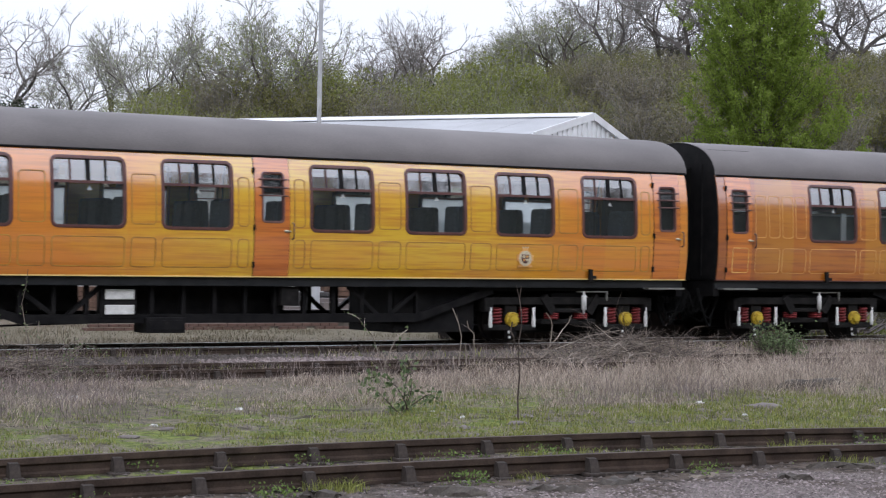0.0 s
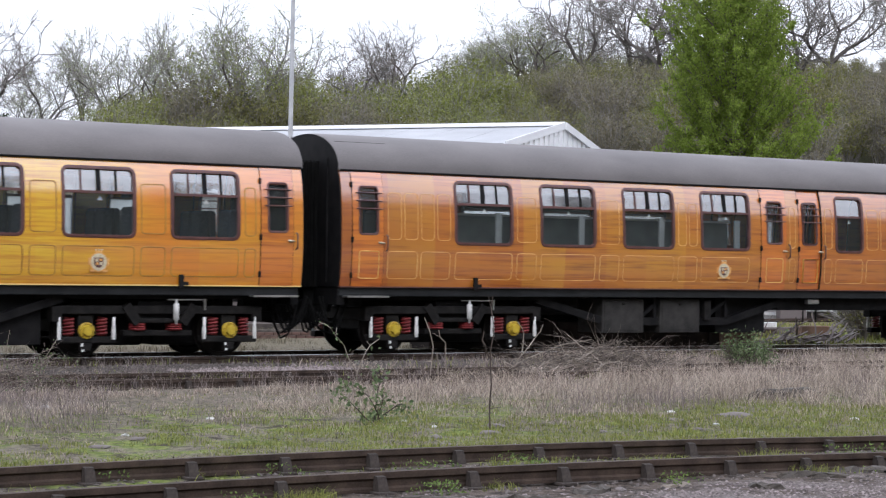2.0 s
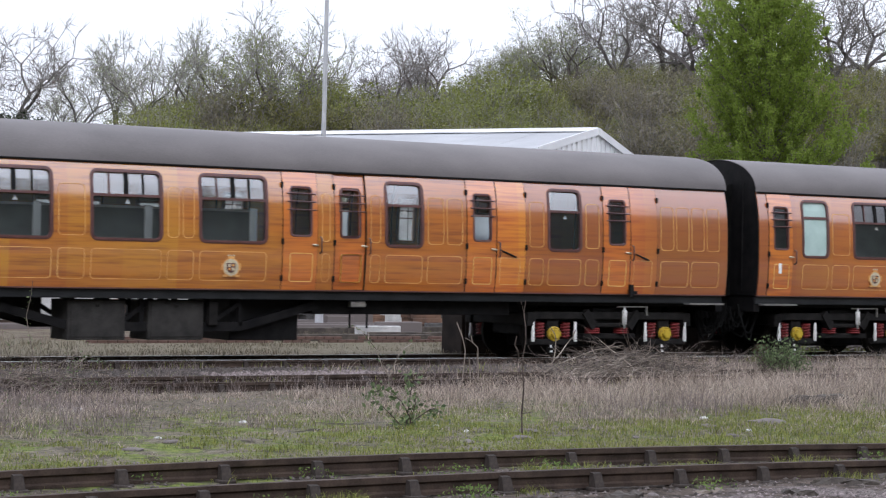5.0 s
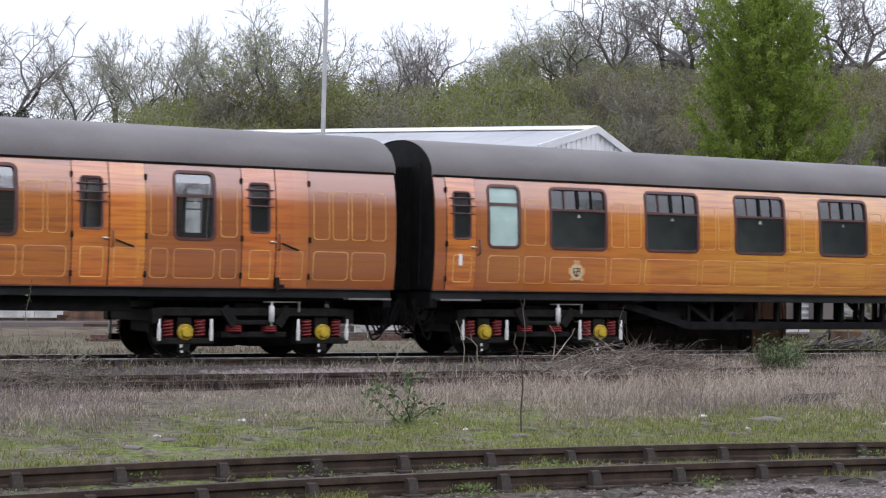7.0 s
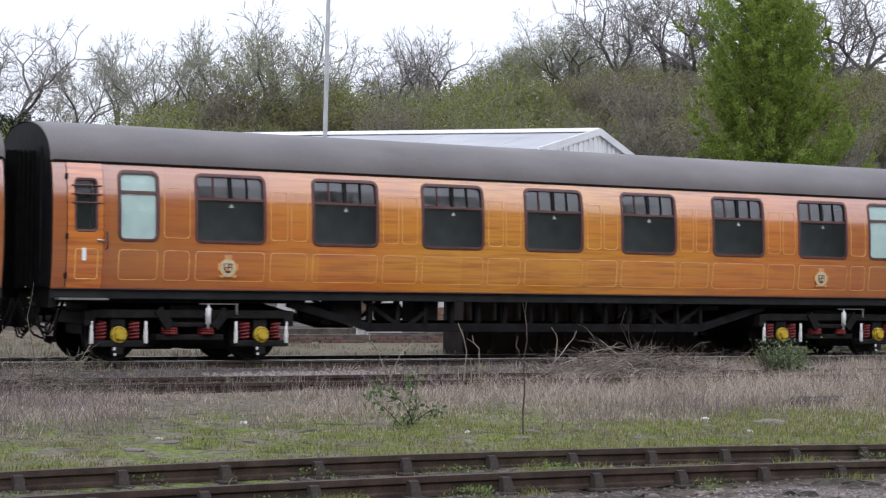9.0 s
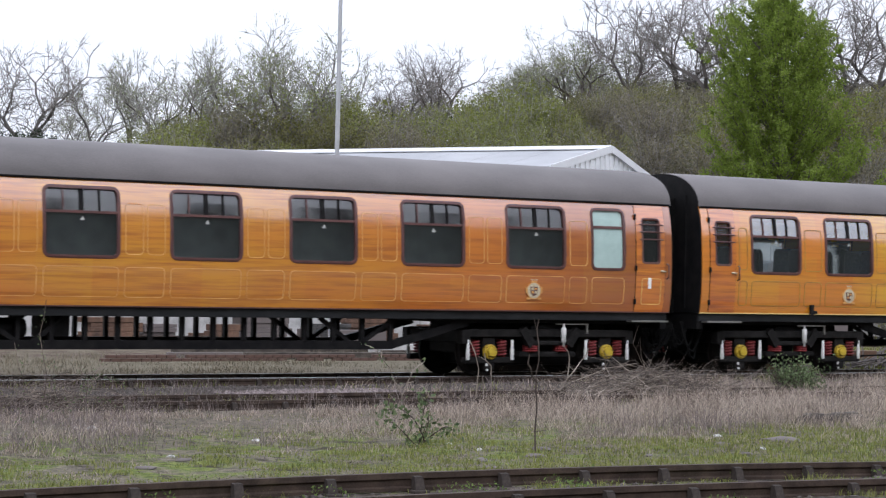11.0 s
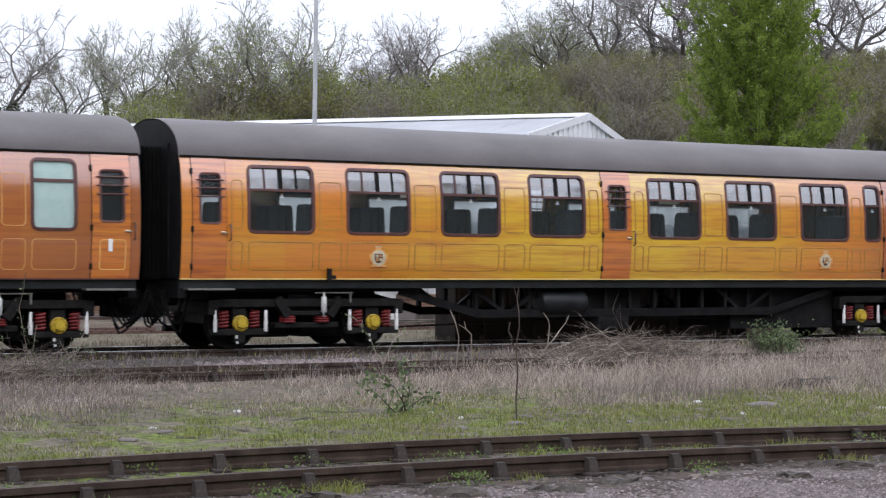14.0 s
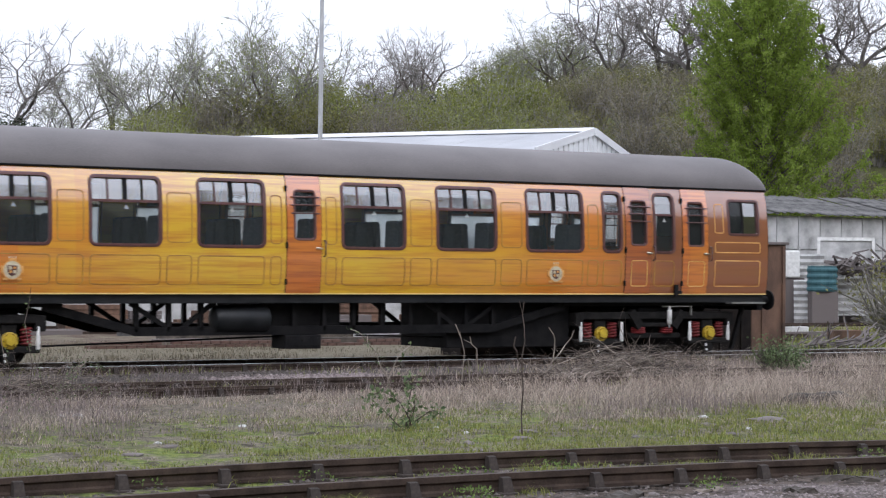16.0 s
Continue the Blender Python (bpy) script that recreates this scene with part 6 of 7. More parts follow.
def big_green_tree():
    """Rising limbs along a tall stem, each with feathery sprays of young leaves."""
    random.seed(31)
    rnd = random.Random(5)
    p = spot(0.1545, 88)
    z = land(p.x, p.y) - 0.3
    tall = 13.2
    trunk, limbs, leaves = ([], []), ([], []), ([], [])
    stem = [Vector((0, 0, -0.3))]
    for i in range(10):
        e = stem[-1] + Vector((rnd.gauss(0, 0.10), rnd.gauss(0, 0.10), tall / 10))
        prism(trunk[0], trunk[1], stem[-1], e, 0.26 * (1 - i / 10.4), 0.26 * (1 - (i + 1) / 10.4))
        stem.append(e)

    def on_stem(h):
        i = min(9, max(0, int(h / tall * 10)))
        return stem[i].lerp(stem[i + 1], h / tall * 10 - i)

    for i in range(290):
        tip_h = 1.0 + (tall - 0.6) * (i + rnd.random()) / 290
        a = i * 2.39996 + rnd.uniform(-0.4, 0.4)
        u = math.cos(a)
        near, far_ = 3.2, 6.5 - 4.0 * smooth(2.5, 11.0, tip_h)
        wide = near + (far_ - near) * (0.5 + 0.5 * u)
        wide *= (1 - smooth(11.0, tall + 1.1, tip_h) ** 1.5) * rnd.uniform(0.62, 1.12)
        wide *= 1 + 0.28 * noise.noise(Vector((math.cos(a) * 1.6, math.sin(a) * 1.6, tip_h * 0.55)))
        wide = max(wide, 0.25)
        tip = on_stem(min(tall - 0.1, tip_h)) + (RGT * u + FWD * math.sin(a)) * wide
        tip.z = tip_h + rnd.gauss(0, 0.15)
        foot = on_stem(max(0.6, tip_h - 0.45 - wide * rnd.uniform(0.55, 0.95)))
        bend = foot.lerp(tip, 0.5) + Vector((0, 0, -0.10 * wide))
        q = foot
        n = 7
        for k in range(1, n + 1):
            t = k / n
            e = foot.lerp(bend, t).lerp(bend.lerp(tip, t), t)
            prism(limbs[0], limbs[1], q, e, 0.05 * (1.1 - t), 0.05 * (1.1 - t) * 0.9)
            d = (e - q).normalized()
            if t > 0.25:
                for _ in range(3):
                    g = (d + Vector((rnd.gauss(0, 0.55), rnd.gauss(0, 0.55), rnd.gauss(0.25, 0.4)))).normalized()
                    ln = rnd.uniform(0.30, 0.80) * (1.1 - 0.3 * t)
                    prism(limbs[0], limbs[1], e, e + g * ln, 0.012, 0.006)
                    for _ in range(rnd.randint(24, 36)):
                        c = e + g * ln * rnd.uniform(0.05, 1.15) + Vector((rnd.gauss(0, 0.085), rnd.gauss(0, 0.085), rnd.gauss(-0.03, 0.075)))
                        leaf(leaves[0], leaves[1], c, rnd.uniform(0.045, 0.080))
            q = e
    plant("tree", [("trunk", to_mesh("trunk", *trunk, BARK)), ("limb_mass", to_mesh("limb_mass", *limbs, BARK)), ("crown", to_mesh("crown", *leaves, FRESH))],
          (p.x, p.y, z), 0, 1.0, "tall tree in fresh bright green leaf", "tree", "")


big_green_tree()


# ---------------------------------------------------------------- white shed, lamp column
def white_shed():
    apex = Vector((40.24, 57.05, 6.67))
    back_ = Vector((-0.578, 0.816, 0))
    across = Vector((0.816, 0.578, 0))
    L, wd, drop = 23.4, 5.7, 1.03
    eave_near, eave_far = apex - across * wd - Vector((0, 0, drop)), apex + across * wd - Vector((0, 0, drop))
    root = tagged(new("industrial_shed"), "low white steel-clad shed with a shallow pitched roof", "shed")
    root.location = (apex.x, apex.y, 0)
    o = Vector((apex.x, apex.y, 0))
    def quad(bm, pts, thick):
        n = (pts[1] - pts[0]).cross(pts[2] - pts[0]).normalized() * thick
        a = [bm.verts.new(p - o) for p in pts]
        b = [bm.verts.new(p - o - n) for p in pts]
        bm.faces.new(a)
        bm.faces.new(b[::-1])
        for i in range(len(pts)):
            bm.faces.new((a[i], b[i], b[(i + 1) % len(pts)], a[(i + 1) % len(pts)]))
    up = Vector((0, 0, 1))
    for e, nm in ((eave_near, "roof"), (eave_far, "roof")):
        n = 13
        for k in range(n):
            a, b = back_ * (L * k / n + 0.01), back_ * (L * (k + 1) / n - 0.01)
            bm = bmesh.new()
            quad(bm, [apex + a, apex + b, e + b, e + a], 0.06 if nm == "roof" else 0.06)
            s = part("roof_sheet", bm, CLADROOF, root, "pale grey cladding sheet")
    bm = bmesh.new()
    for sg in (-1, 1):
        e = across * sg * 0.9 - up * 0.10
        quad(bm, [apex - back_ * 0.1 + up * 0.05, apex + back_ * L + up * 0.05, apex + back_ * L + e, apex - back_ * 0.1 + e], 0.03)
    part("ridge_cap", bm, CLAD, root, "white ridge capping")
    # ribbed gable
    n = 46
    for k in range(n):
        u0, u1 = -1 + 2 * k / n, -1 + 2 * (k + 1) / n
        bm = bmesh.new()
        push = -back_ * (0.05 if k % 2 else 0.0)
        pts = [apex + across * wd * u - up * drop * abs(u) + push for u in (u0, u1)]
        lo = [Vector((q.x, q.y, -0.1)) for q in pts]
        quad(bm, [pts[0], pts[1], lo[1], lo[0]], 0.05)
        part("gable_rib", bm, CLAD, root)
    for sg in (-1, 1):
        bm = bmesh.new()
        e = apex + across * wd * sg - up * drop
        f = -back_ * 0.12
        quad(bm, [apex + f + up * 0.06, e + f + up * 0.06, e + f - up * 0.20, apex + f - up * 0.20], 0.06)
        part("barge_board", bm, CLAD, root, "white barge board")
    for e in (eave_near, eave_far):
        bm = bmesh.new()
        a, b = e - up * 0.1, e + back_ * L - up * 0.1
        quad(bm, [a, b, Vector((b.x, b.y, -0.1)), Vector((a.x, a.y, -0.1))], 0.1)
        part("wall", bm, CLAD, root)
    bm = bmesh.new()
    far_end = [apex + back_ * L + across * wd * u - up * drop * abs(u) for u in (-1, 0, 1)]
    quad(bm, [far_end[0], far_end[1], far_end[2], Vector((far_end[2].x, far_end[2].y, -0.1)), Vector((far_end[0].x, far_end[0].y, -0.1))], 0.1)
    part("wall", bm, CLAD, root)


white_shed()


def lamp_column():
    p = spot(-0.0643, 56)
    root = tagged(new("lamp_column"), "tall grey galvanised floodlight column", "lamp post")
    root.matrix_basis = pose(p.x, p.y, -0.1, 0, 0.35, 0)
    bm = bmesh.new()
    for z0, z1, r0, r1 in ((0, 1.2, 0.12, 0.115), (1.2, 16.0, 0.078, 0.040)):
        rod(bm, (0, 0, z0), (0, 0, z1), r0, r1, 16)
    part("column", bm, GALV, root, "", True)
    part("base_plate", B(-0.25, 0.25, -0.25, 0.25, 0, 0.04), GALV, root)
    bm = bmesh.new()
    rod(bm, (-0.8, 0, 15.9), (0.8, 0, 15.9), 0.04, n=8)
    part("cross_arm", bm, GALV, root)
    for x in (-0.6, 0.6):
        part("floodlight", B(x - 0.22, x + 0.22, -0.2, 0.12, 15.95, 16.25, bevel=0.03), GALV, root)


lamp_column()


# ---------------------------------------------------------------- whitewashed wall, sheds and scrap behind the line
def panel_wall():
    wall = tagged(link("wall_north", B(8, 96, 55.12, 55.25, -0.3, 3.75), WHITEWASH), "whitewashed precast panel wall of a low yard building", "wall", kind="structure")
    me = {}
    x = 8.0
    k = 0
    while x < 95:
        for z0, z1 in ((-0.2, 1.2), (1.24, 2.5), (2.54, 3.72)):
            w = 0.92
            key = "panel_%d" % int(z0 * 10)
            put("panel", shared(key, lambda: B(0, w, -0.05, 0.0, z0, z1, bevel=0.015), WHITEWASH), wall, pose(x, 55.115, 0, 0, 0, 0))
        put("panel_post", shared("panel_post", lambda: B(0, 0.09, -0.09, 0.0, -0.2, 3.74, bevel=0.01), WHITEWASH), wall, pose(x + 0.93, 55.115, 0))
        x += 1.03
    roof = tagged(new("sheet_roof"), "grey corrugated sheet roof with pale streaks", "roof", kind="structure")
    x, k = 7.6, 0
    def sheet():
        bm = bmesh.new()
        n = 12
        prev = None
        for i in range(n + 1):
            u = 1.12 * i / n
            dz = 0.025 * math.sin(math.tau * i / 4)
            row = [bm.verts.new((u, v, dz + v * 0.20)) for v in (0.0, 2.0, 4.0)]
            low = [bm.verts.new((u, v, dz + v * 0.20 - 0.012)) for v in (0.0, 2.0, 4.0)]
            if prev:
                for a, b in ((0, 1), (1, 2)):
                    bm.faces.new((prev[0][a], row[a], row[b], prev[0][b]))
                    bm.faces.new((prev[1][a], prev[1][b], low[b], low[a]))
                bm.faces.new((prev[0][0], prev[1][0], low[0], row[0]))
            prev = (row, low)
        return bm
    while x < 95:
        put("roof_sheet", shared("wall_roof_sheet", sheet, SHEETS), roof, pose(x, 54.7, 3.82 + random.uniform(-0.03, 0.03), random.uniform(-0.7, 0.7), random.uniform(-1.2, 1.2), random.uniform(-1.2, 1.2)))
        x += 1.06


random.seed(41)
panel_wall()


def rusty_screen():
    root = tagged(new("steel_tank"), "long rusted brown steel plate tank standing by the line", "tank")
    root.matrix_basis = pose(25.3, 34.72, -0.12, 0, 0, 0)
    # plating under the train's shade is painted darker; the open end stays rust
    part("body", B(-4.3, 3.3, -0.4, 0.4, 0, 2.40, bevel=0.02), SHADED_RUST, root, "dark brown plating with shade painted in")
    part("unshaded_end", B(3.303, 4.3, -0.4, 0.4, 0, 2.40, bevel=0.02), RUST, root, "rusted end of the plating, left unshaded")
    for k in range(15):
        x = -4.2 + 0.6 * k
        part("stiffener", B(x - 0.03, x + 0.03, -0.45, -0.395, 0.03, 2.36, bevel=0.01), SHADED_RUST if x < 3.3 else RUST, root)
    part("rim", B(-4.35, 4.35, -0.46, 0.46, 2.395, 2.46, bevel=0.015), SCRAP, root, "dark capping rim")


rusty_screen()


def corrugated(n, w, h, amp=0.03):
    bm = bmesh.new()
    prev = None
    for i in range(n + 1):
        z = h * i / n
        y = amp * math.sin(math.tau * i / 4)
        row = [bm.verts.new((x, y + d, z)) for d in (0, 0.015) for x in (0, w / 2, w)]
        if prev:
            for a, b in ((0, 1), (1, 2)):
                bm.faces.new((prev[a], prev[b], row[b], row[a]))
                bm.faces.new((prev[a + 3], row[a + 3], row[b + 3], prev[b + 3]))
        prev = row
    return bm


def scrap_yard():
    base = spot(0.176, 69.0)
    g = land(base.x, base.y)
    def at(side, far):
        return spot(side, far)
    turn = -31
    for side, far, w, h, z, mat, label, tilt in ((0.1765, 69.0, 1.55, 1.55, 0, WHITEWASH, "dirty white corrugated sheet leaning on its edge", -6), (0.1985, 69.6, 1.5, 1.7, 0.3, WHITEWASH, "grimy corrugated sheet propped on end", -8),
                                                 (0.2155, 69.2, 1.6, 1.9, 0.1, WHITEWASH, "grimy corrugated sheet propped on end", -4), (0.232, 69.6, 1.7, 1.8, 0.2, SHEETS, "grey corrugated sheet propped on end", -7), (0.1745, 70.2, 1.2, 0.9, 1.55, WHITEWASH, "grey flat sheet above the pile", 0)):
        p = at(side, far)
        bm = corrugated(int(h / 0.055), w, h)
        o = link("corrugated_sheet", bm, mat)
        o.matrix_basis = pose(p.x, p.y, g + z, tilt, 0, turn)
        tagged(o, label, "corrugated sheet", "scrap sheets by the wall")
    p = at(0.1905, 68.4)
    bm = bmesh.new()
    pts = []
    for i in range(17):
        z = 0.88 * i / 16
        pts.append((0.50 + (0.03 if i % 4 in (1, 2) else 0.0), z))
    lathe(bm, pts, (0, 0, 0), "Z", 24)
    drum = tagged(link("drum", bm, TEAL), "teal ribbed plastic drum on the scrap", "drum")
    drum.matrix_basis = pose(p.x, p.y, g + 1.15)
    p = at(0.191, 68.4)
    tagged(link("drum_stand", B(-0.45, 0.45, -0.4, 0.4, 0, 1.15, bevel=0.02), SCRAP), "dark timber stand under the drum", "stand").matrix_basis = pose(p.x, p.y, g, 0, 0, turn)
    # white framed door leaf and posts
    p = at(0.203, 70.6)
    fr = tagged(new("window_frame"), "white timber frame leaning above the scrap", "frame")
    fr.matrix_basis = pose(p.x, p.y, g + 1.7, -3, 0, turn)
    for a in ((-1.0, 1.0, 1.25, 1.37), (-1.0, 1.0, 0, 0.1)):
        part("rail", B(a[0], a[1], -0.03, 0.03, a[2], a[3]), WHITE, fr)
    for x in (-1.0, 0.95):
        part("stile", B(x - 0.05, x + 0.05, -0.035, 0.035, 0, 1.37), WHITE, fr)
    part("sheet", B(-0.95, 0.9, 0.035, 0.05, 0.1, 1.26), WHITEWASH, fr)
    tagged(link("crate", B(-0.6, 0.6, -0.4, 0.4, 0, 1.7, bevel=0.02), SCRAP), "dark stack of scrap under the frame", "crate").matrix_basis = pose(p.x, p.y, g, 0, 0, turn)
    p = at(0.1735, 69.8)
    tagged(link("fridge", B(-0.35, 0.35, -0.3, 0.3, 0, 0.95, bevel=0.04), WHITE), "discarded white cabinet on the sheets", "cabinet").matrix_basis = pose(p.x, p.y, g + 1.62, 0, 0, turn)
    p = at(0.1735, 70.0)
    tagged(link("crate", B(-0.5, 0.5, -0.4, 0.4, 0, 1.62, bevel=0.02), SCRAP), "dark crate holding up the cabinet", "crate").matrix_basis = pose(p.x, p.y, g, 0, 0, turn)
    # tangle of scrap iron
    rnd = random.Random(8)
    verts, faces = [], []
    for _ in range(170):
        c = at(rnd.uniform(0.193, 0.235), rnd.uniform(68.6, 69.6)) + Vector((0, 0, g + 1.75 + abs(rnd.gauss(0, 0.28))))
        d = Vector((rnd.gauss(0, 1), rnd.gauss(0, 1), rnd.gauss(0, 0.5))).normalized() * rnd.uniform(0.15, 0.55)
        prism(verts, faces, c - d, c + d, rnd.uniform(0.02, 0.06), rnd.uniform(0.02, 0.05))
    tagged(new("scrap_heap", to_mesh("scrap_heap", verts, faces, SCRAP)), "tangled heap of dark scrap metal", "scrap", kind="stuff")
    # long rails and pipes laid up along the far siding
    for i in range(26):
        q = at(rnd.uniform(-0.23, 0.23), rnd.uniform(46, 58))
        ln, th = rnd.uniform(2.5, 7.0), rnd.uniform(0.10, 0.22)
        o = link("laid_up_rail", B(-ln / 2, ln / 2, -th / 2, th / 2, 0, th, bevel=0.015), rnd.choice((SCRAP, RAIL, RAIL, TIMBER, SHEETS)))
        o.matrix_basis = pose(q.x, q.y, land(q.x, q.y) - 0.02, 0, 0, rnd.uniform(-4, 4))
        tagged(o, "long dark rail laid up on the ground behind the line", "rail", "scrap behind the line")
    # low stacks of old timbers and plates before the panel wall
    for i in range(15):
        x = 20.5 + 1.75 * i + rnd.uniform(-0.4, 0.4)
        w, h, mat = rnd.uniform(0.8, 1.7), rnd.uniform(0.35, 0.95), rnd.choice((SCRAP, TIMBER, RUST, SHEETS))
        root = tagged(new("timber_stack"), "low stack of old dark timbers before the wall", "timber stack", "stacks before the wall")
        root.matrix_basis = pose(x, 53.4 + rnd.uniform(-0.6, 0.6), -0.12, 0, 0, rnd.uniform(-8, 8))
        z = 0.0
        while z < h:
            t = rnd.uniform(0.10, 0.20)
            j = rnd.uniform(-0.12, 0.12)
            part("baulk", B(-w / 2 + j, w / 2 + j, -0.3 + rnd.uniform(-0.05, 0.05), 0.3, z, z + t - 0.006, bevel=0.012), mat, root)
            z += t
    # scrap and pale rails lying on the ground behind the line
    for i in range(16):
        side, far = rnd.uniform(-0.2, 0.22), rnd.uniform(48, 60)
        q = at(side, far)
        mat = rnd.choice((SCRAP, WHITEWASH, SHEETS, RUST))
        w, h = rnd.uniform(0.6, 2.4), rnd.uniform(0.15, 0.5)
        o = link("scrap_beam", B(-w / 2, w / 2, -0.15, 0.15, 0, h, bevel=0.02), mat)
        o.matrix_basis = pose(q.x, q.y, land(q.x, q.y) - 0.02, 0, 0, rnd.uniform(-12, 12))
        tagged(o, "scrap beam lying on the ground behind the line", "scrap", "scrap behind the line")


scrap_yard()


def brick_edge():
    """A low broken brick kerb behind the running line."""
    root = tagged(new("brick_edging"), "low broken edging of old red bricks", "edging", kind="structure")
    rnd = random.Random(3)
    me = shared("brick", lambda: B(-0.108, 0.108, -0.05, 0.05, -0.033, 0.033, bevel=0.006), BRICK)
    for row in range(2):
        x = 15.0 + (row % 2) * 0.11
        while x < 31.5:
            if rnd.random() < 0.93 - row * 0.06:
                put("brick", me, root, pose(x, 39.4 + rnd.uniform(-0.012, 0.012), -0.03 + row * 0.076, 0, 0, rnd.uniform(-2, 2)))
            x += 0.228


brick_edge()


# ---------------------------------------------------------------- plants and litter by the siding
def stick_bundle(name, label, centre, length, height, n, lean, mat, seed, r=0.012, root_spread=0.4, category="branches"):
    rnd = random.Random(seed)
    verts, faces = [], []
    for _ in range(n):
        x = rnd.uniform(-length / 2, length / 2)
        z = abs(rnd.gauss(0, height * 0.3))
        p = Vector((x, rnd.gauss(0, root_spread), z * 0.4))
        d = Vector((lean + rnd.gauss(0, 0.5), rnd.gauss(0, 0.4), rnd.uniform(0.05, 0.6))).normalized()
        q = p
        rr = r * rnd.uniform(0.5, 1.4)
        for i in range(4):
            e = q + d * rnd.uniform(0.12, 0.30)
            prism(verts, faces, q, e, rr, rr * 0.8)
            if rnd.random() < 0.5:
                s = (d + Vector((rnd.gauss(0, 1), rnd.gauss(0, 1), rnd.gauss(0, 0.6))) * 0.6).normalized()
                prism(verts, faces, q, q + s * rnd.uniform(0.08, 0.3), rr * 0.6, rr * 0.3)
            q, rr = e, rr * 0.8
            d = (d + Vector((rnd.gauss(0, 1), rnd.gauss(0, 1), rnd.gauss(-0.25, 0.7))) * 0.22).normalized()
    o = tagged(new(name, to_mesh(name, verts, faces, mat)), label, category, kind="stuff")
    o.matrix_basis = pose(centre[0], centre[1], land(centre[0], centre[1]) - 0.01)
    return o


def brush_heap(name, label, centre, length, height, n, mat, seed, r):
    """Cut branches heaped low, arching over one another, with forked twigs."""
    rnd = random.Random(seed)
    verts, faces = [], []
    for _ in range(n):
        x = rnd.gauss(-0.1, 0.27) * length
        top = height * math.exp(-(x / (0.42 * length)) ** 2)
        q = Vector((x, rnd.gauss(0, 0.25), top * rnd.random() * 0.75))
        d = Vector((rnd.choice((1, 1, 1, -0.7)), rnd.gauss(0, 0.35), rnd.uniform(0.1, 0.75))).normalized()
        rr = r * rnd.uniform(0.45, 1.5)
        for i in range(6):
            e = q + d * rnd.uniform(0.09, 0.19)
            e.z = max(0.0, e.z)
            prism(verts, faces, q, e, rr, rr * 0.86)
            if rnd.random() < 0.6:
                w = (d + Vector((rnd.gauss(0, 1), rnd.gauss(0, 1), rnd.gauss(0.1, 0.6))) * 0.55).normalized()
                m = e + w * rnd.uniform(0.08, 0.22)
                prism(verts, faces, e, m, rr * 0.55, rr * 0.4)
                prism(verts, faces, m, m + (w + Vector((0, rnd.gauss(0, 0.3), rnd.gauss(-0.2, 0.4)))) * 0.12, rr * 0.4, rr * 0.2)
            q, rr = e, rr * 0.86
            d = (d + Vector((rnd.gauss(0, 0.16), rnd.gauss(0, 0.2), rnd.gauss(-0.16, 0.16)))).normalized()
    o = tagged(new(name, to_mesh(name, verts, faces, mat)), label, "branches", kind="stuff")
    o.matrix_basis = pose(centre[0], centre[1], land(centre[0], centre[1]) - 0.01)


BRUSH = leafy("grey_brown_cut_branch", (0.05, 0.040, 0.034), (0.22, 0.18, 0.15), 0.0)
brush_heap("brushwood", "heap of grey-brown cut branches by the half-buried rail", (19.5, 26.6), 2.9, 0.52, 330, BRUSH, 51, 0.0085)
brush_heap("brushwood", "pale dead twigs thrown on the branch heap", (18.9, 26.2), 2.0, 0.42, 70, STICK, 52, 0.0085)


brush_heap("bramble_tangle", "tangle of grey dead bramble canes by the buried rail", (9.1, 25.4), 2.2, 0.55, 60, BRUSH, 57, 0.006)
brush_heap("bramble_tangle", "tangle of grey dead bramble canes by the buried rail", (8.5, 24.2), 1.6, 0.45, 45, BRUSH, 58, 0.006)
stick_bundle("scrap_pile", "dark heap of scrap iron beyond the running line", (31.8, 35.3), 2.2, 0.35, 60, 0.9, SCRAP, 55, 0.035, 0.3, "scrap")


def stems(name, label, p, paths, r, mat, leaf_mat=None, leaves=0, size=0.03, seed=1, category="plant", kind=""):
    """A plant of a few drawn stems, with side shoots and leaves."""
    rnd = random.Random(seed)
    random.seed(seed)
    root = tagged(new(name), label, category, kind=kind)
    root.matrix_basis = pose(p[0], p[1], land(p[0], p[1]) - 0.02)
    lv, lf = [], []
    for path in paths:
        v, f = [], []
        pts = [Vector(q) for q in path]
        rr = r
        for a, b in zip(pts, pts[1:]):
            m = (a + b) / 2 + Vector((rnd.gauss(0, 0.012), rnd.gauss(0, 0.02), rnd.gauss(0, 0.01)))
            prism(v, f, a, m, rr, rr * 0.92)
            prism(v, f, m, b, rr * 0.92, rr * 0.85)
            if rnd.random() < 0.8:
                s = Vector((rnd.gauss(0, 1), rnd.gauss(0, 1), abs(rnd.gauss(0, 1)))).normalized() * rnd.uniform(0.05, 0.18)
                prism(v, f, m, m + s, rr * 0.5, rr * 0.3)
            for _ in range(leaves):
                leaf(lv, lf, a + (b - a) * rnd.random() + Vector((rnd.gauss(0, 1), rnd.gauss(0, 1), rnd.gauss(0, 1))) * size * 1.6, size * rnd.uniform(0.6, 1.3))
            rr *= 0.85
        put("stem", to_mesh("stem", v, f, mat), root, Matrix())["kind"] = "stuff"
    if lv:
        put("leaves", to_mesh("leaves", lv, lf, leaf_mat), root, Matrix())
    return root


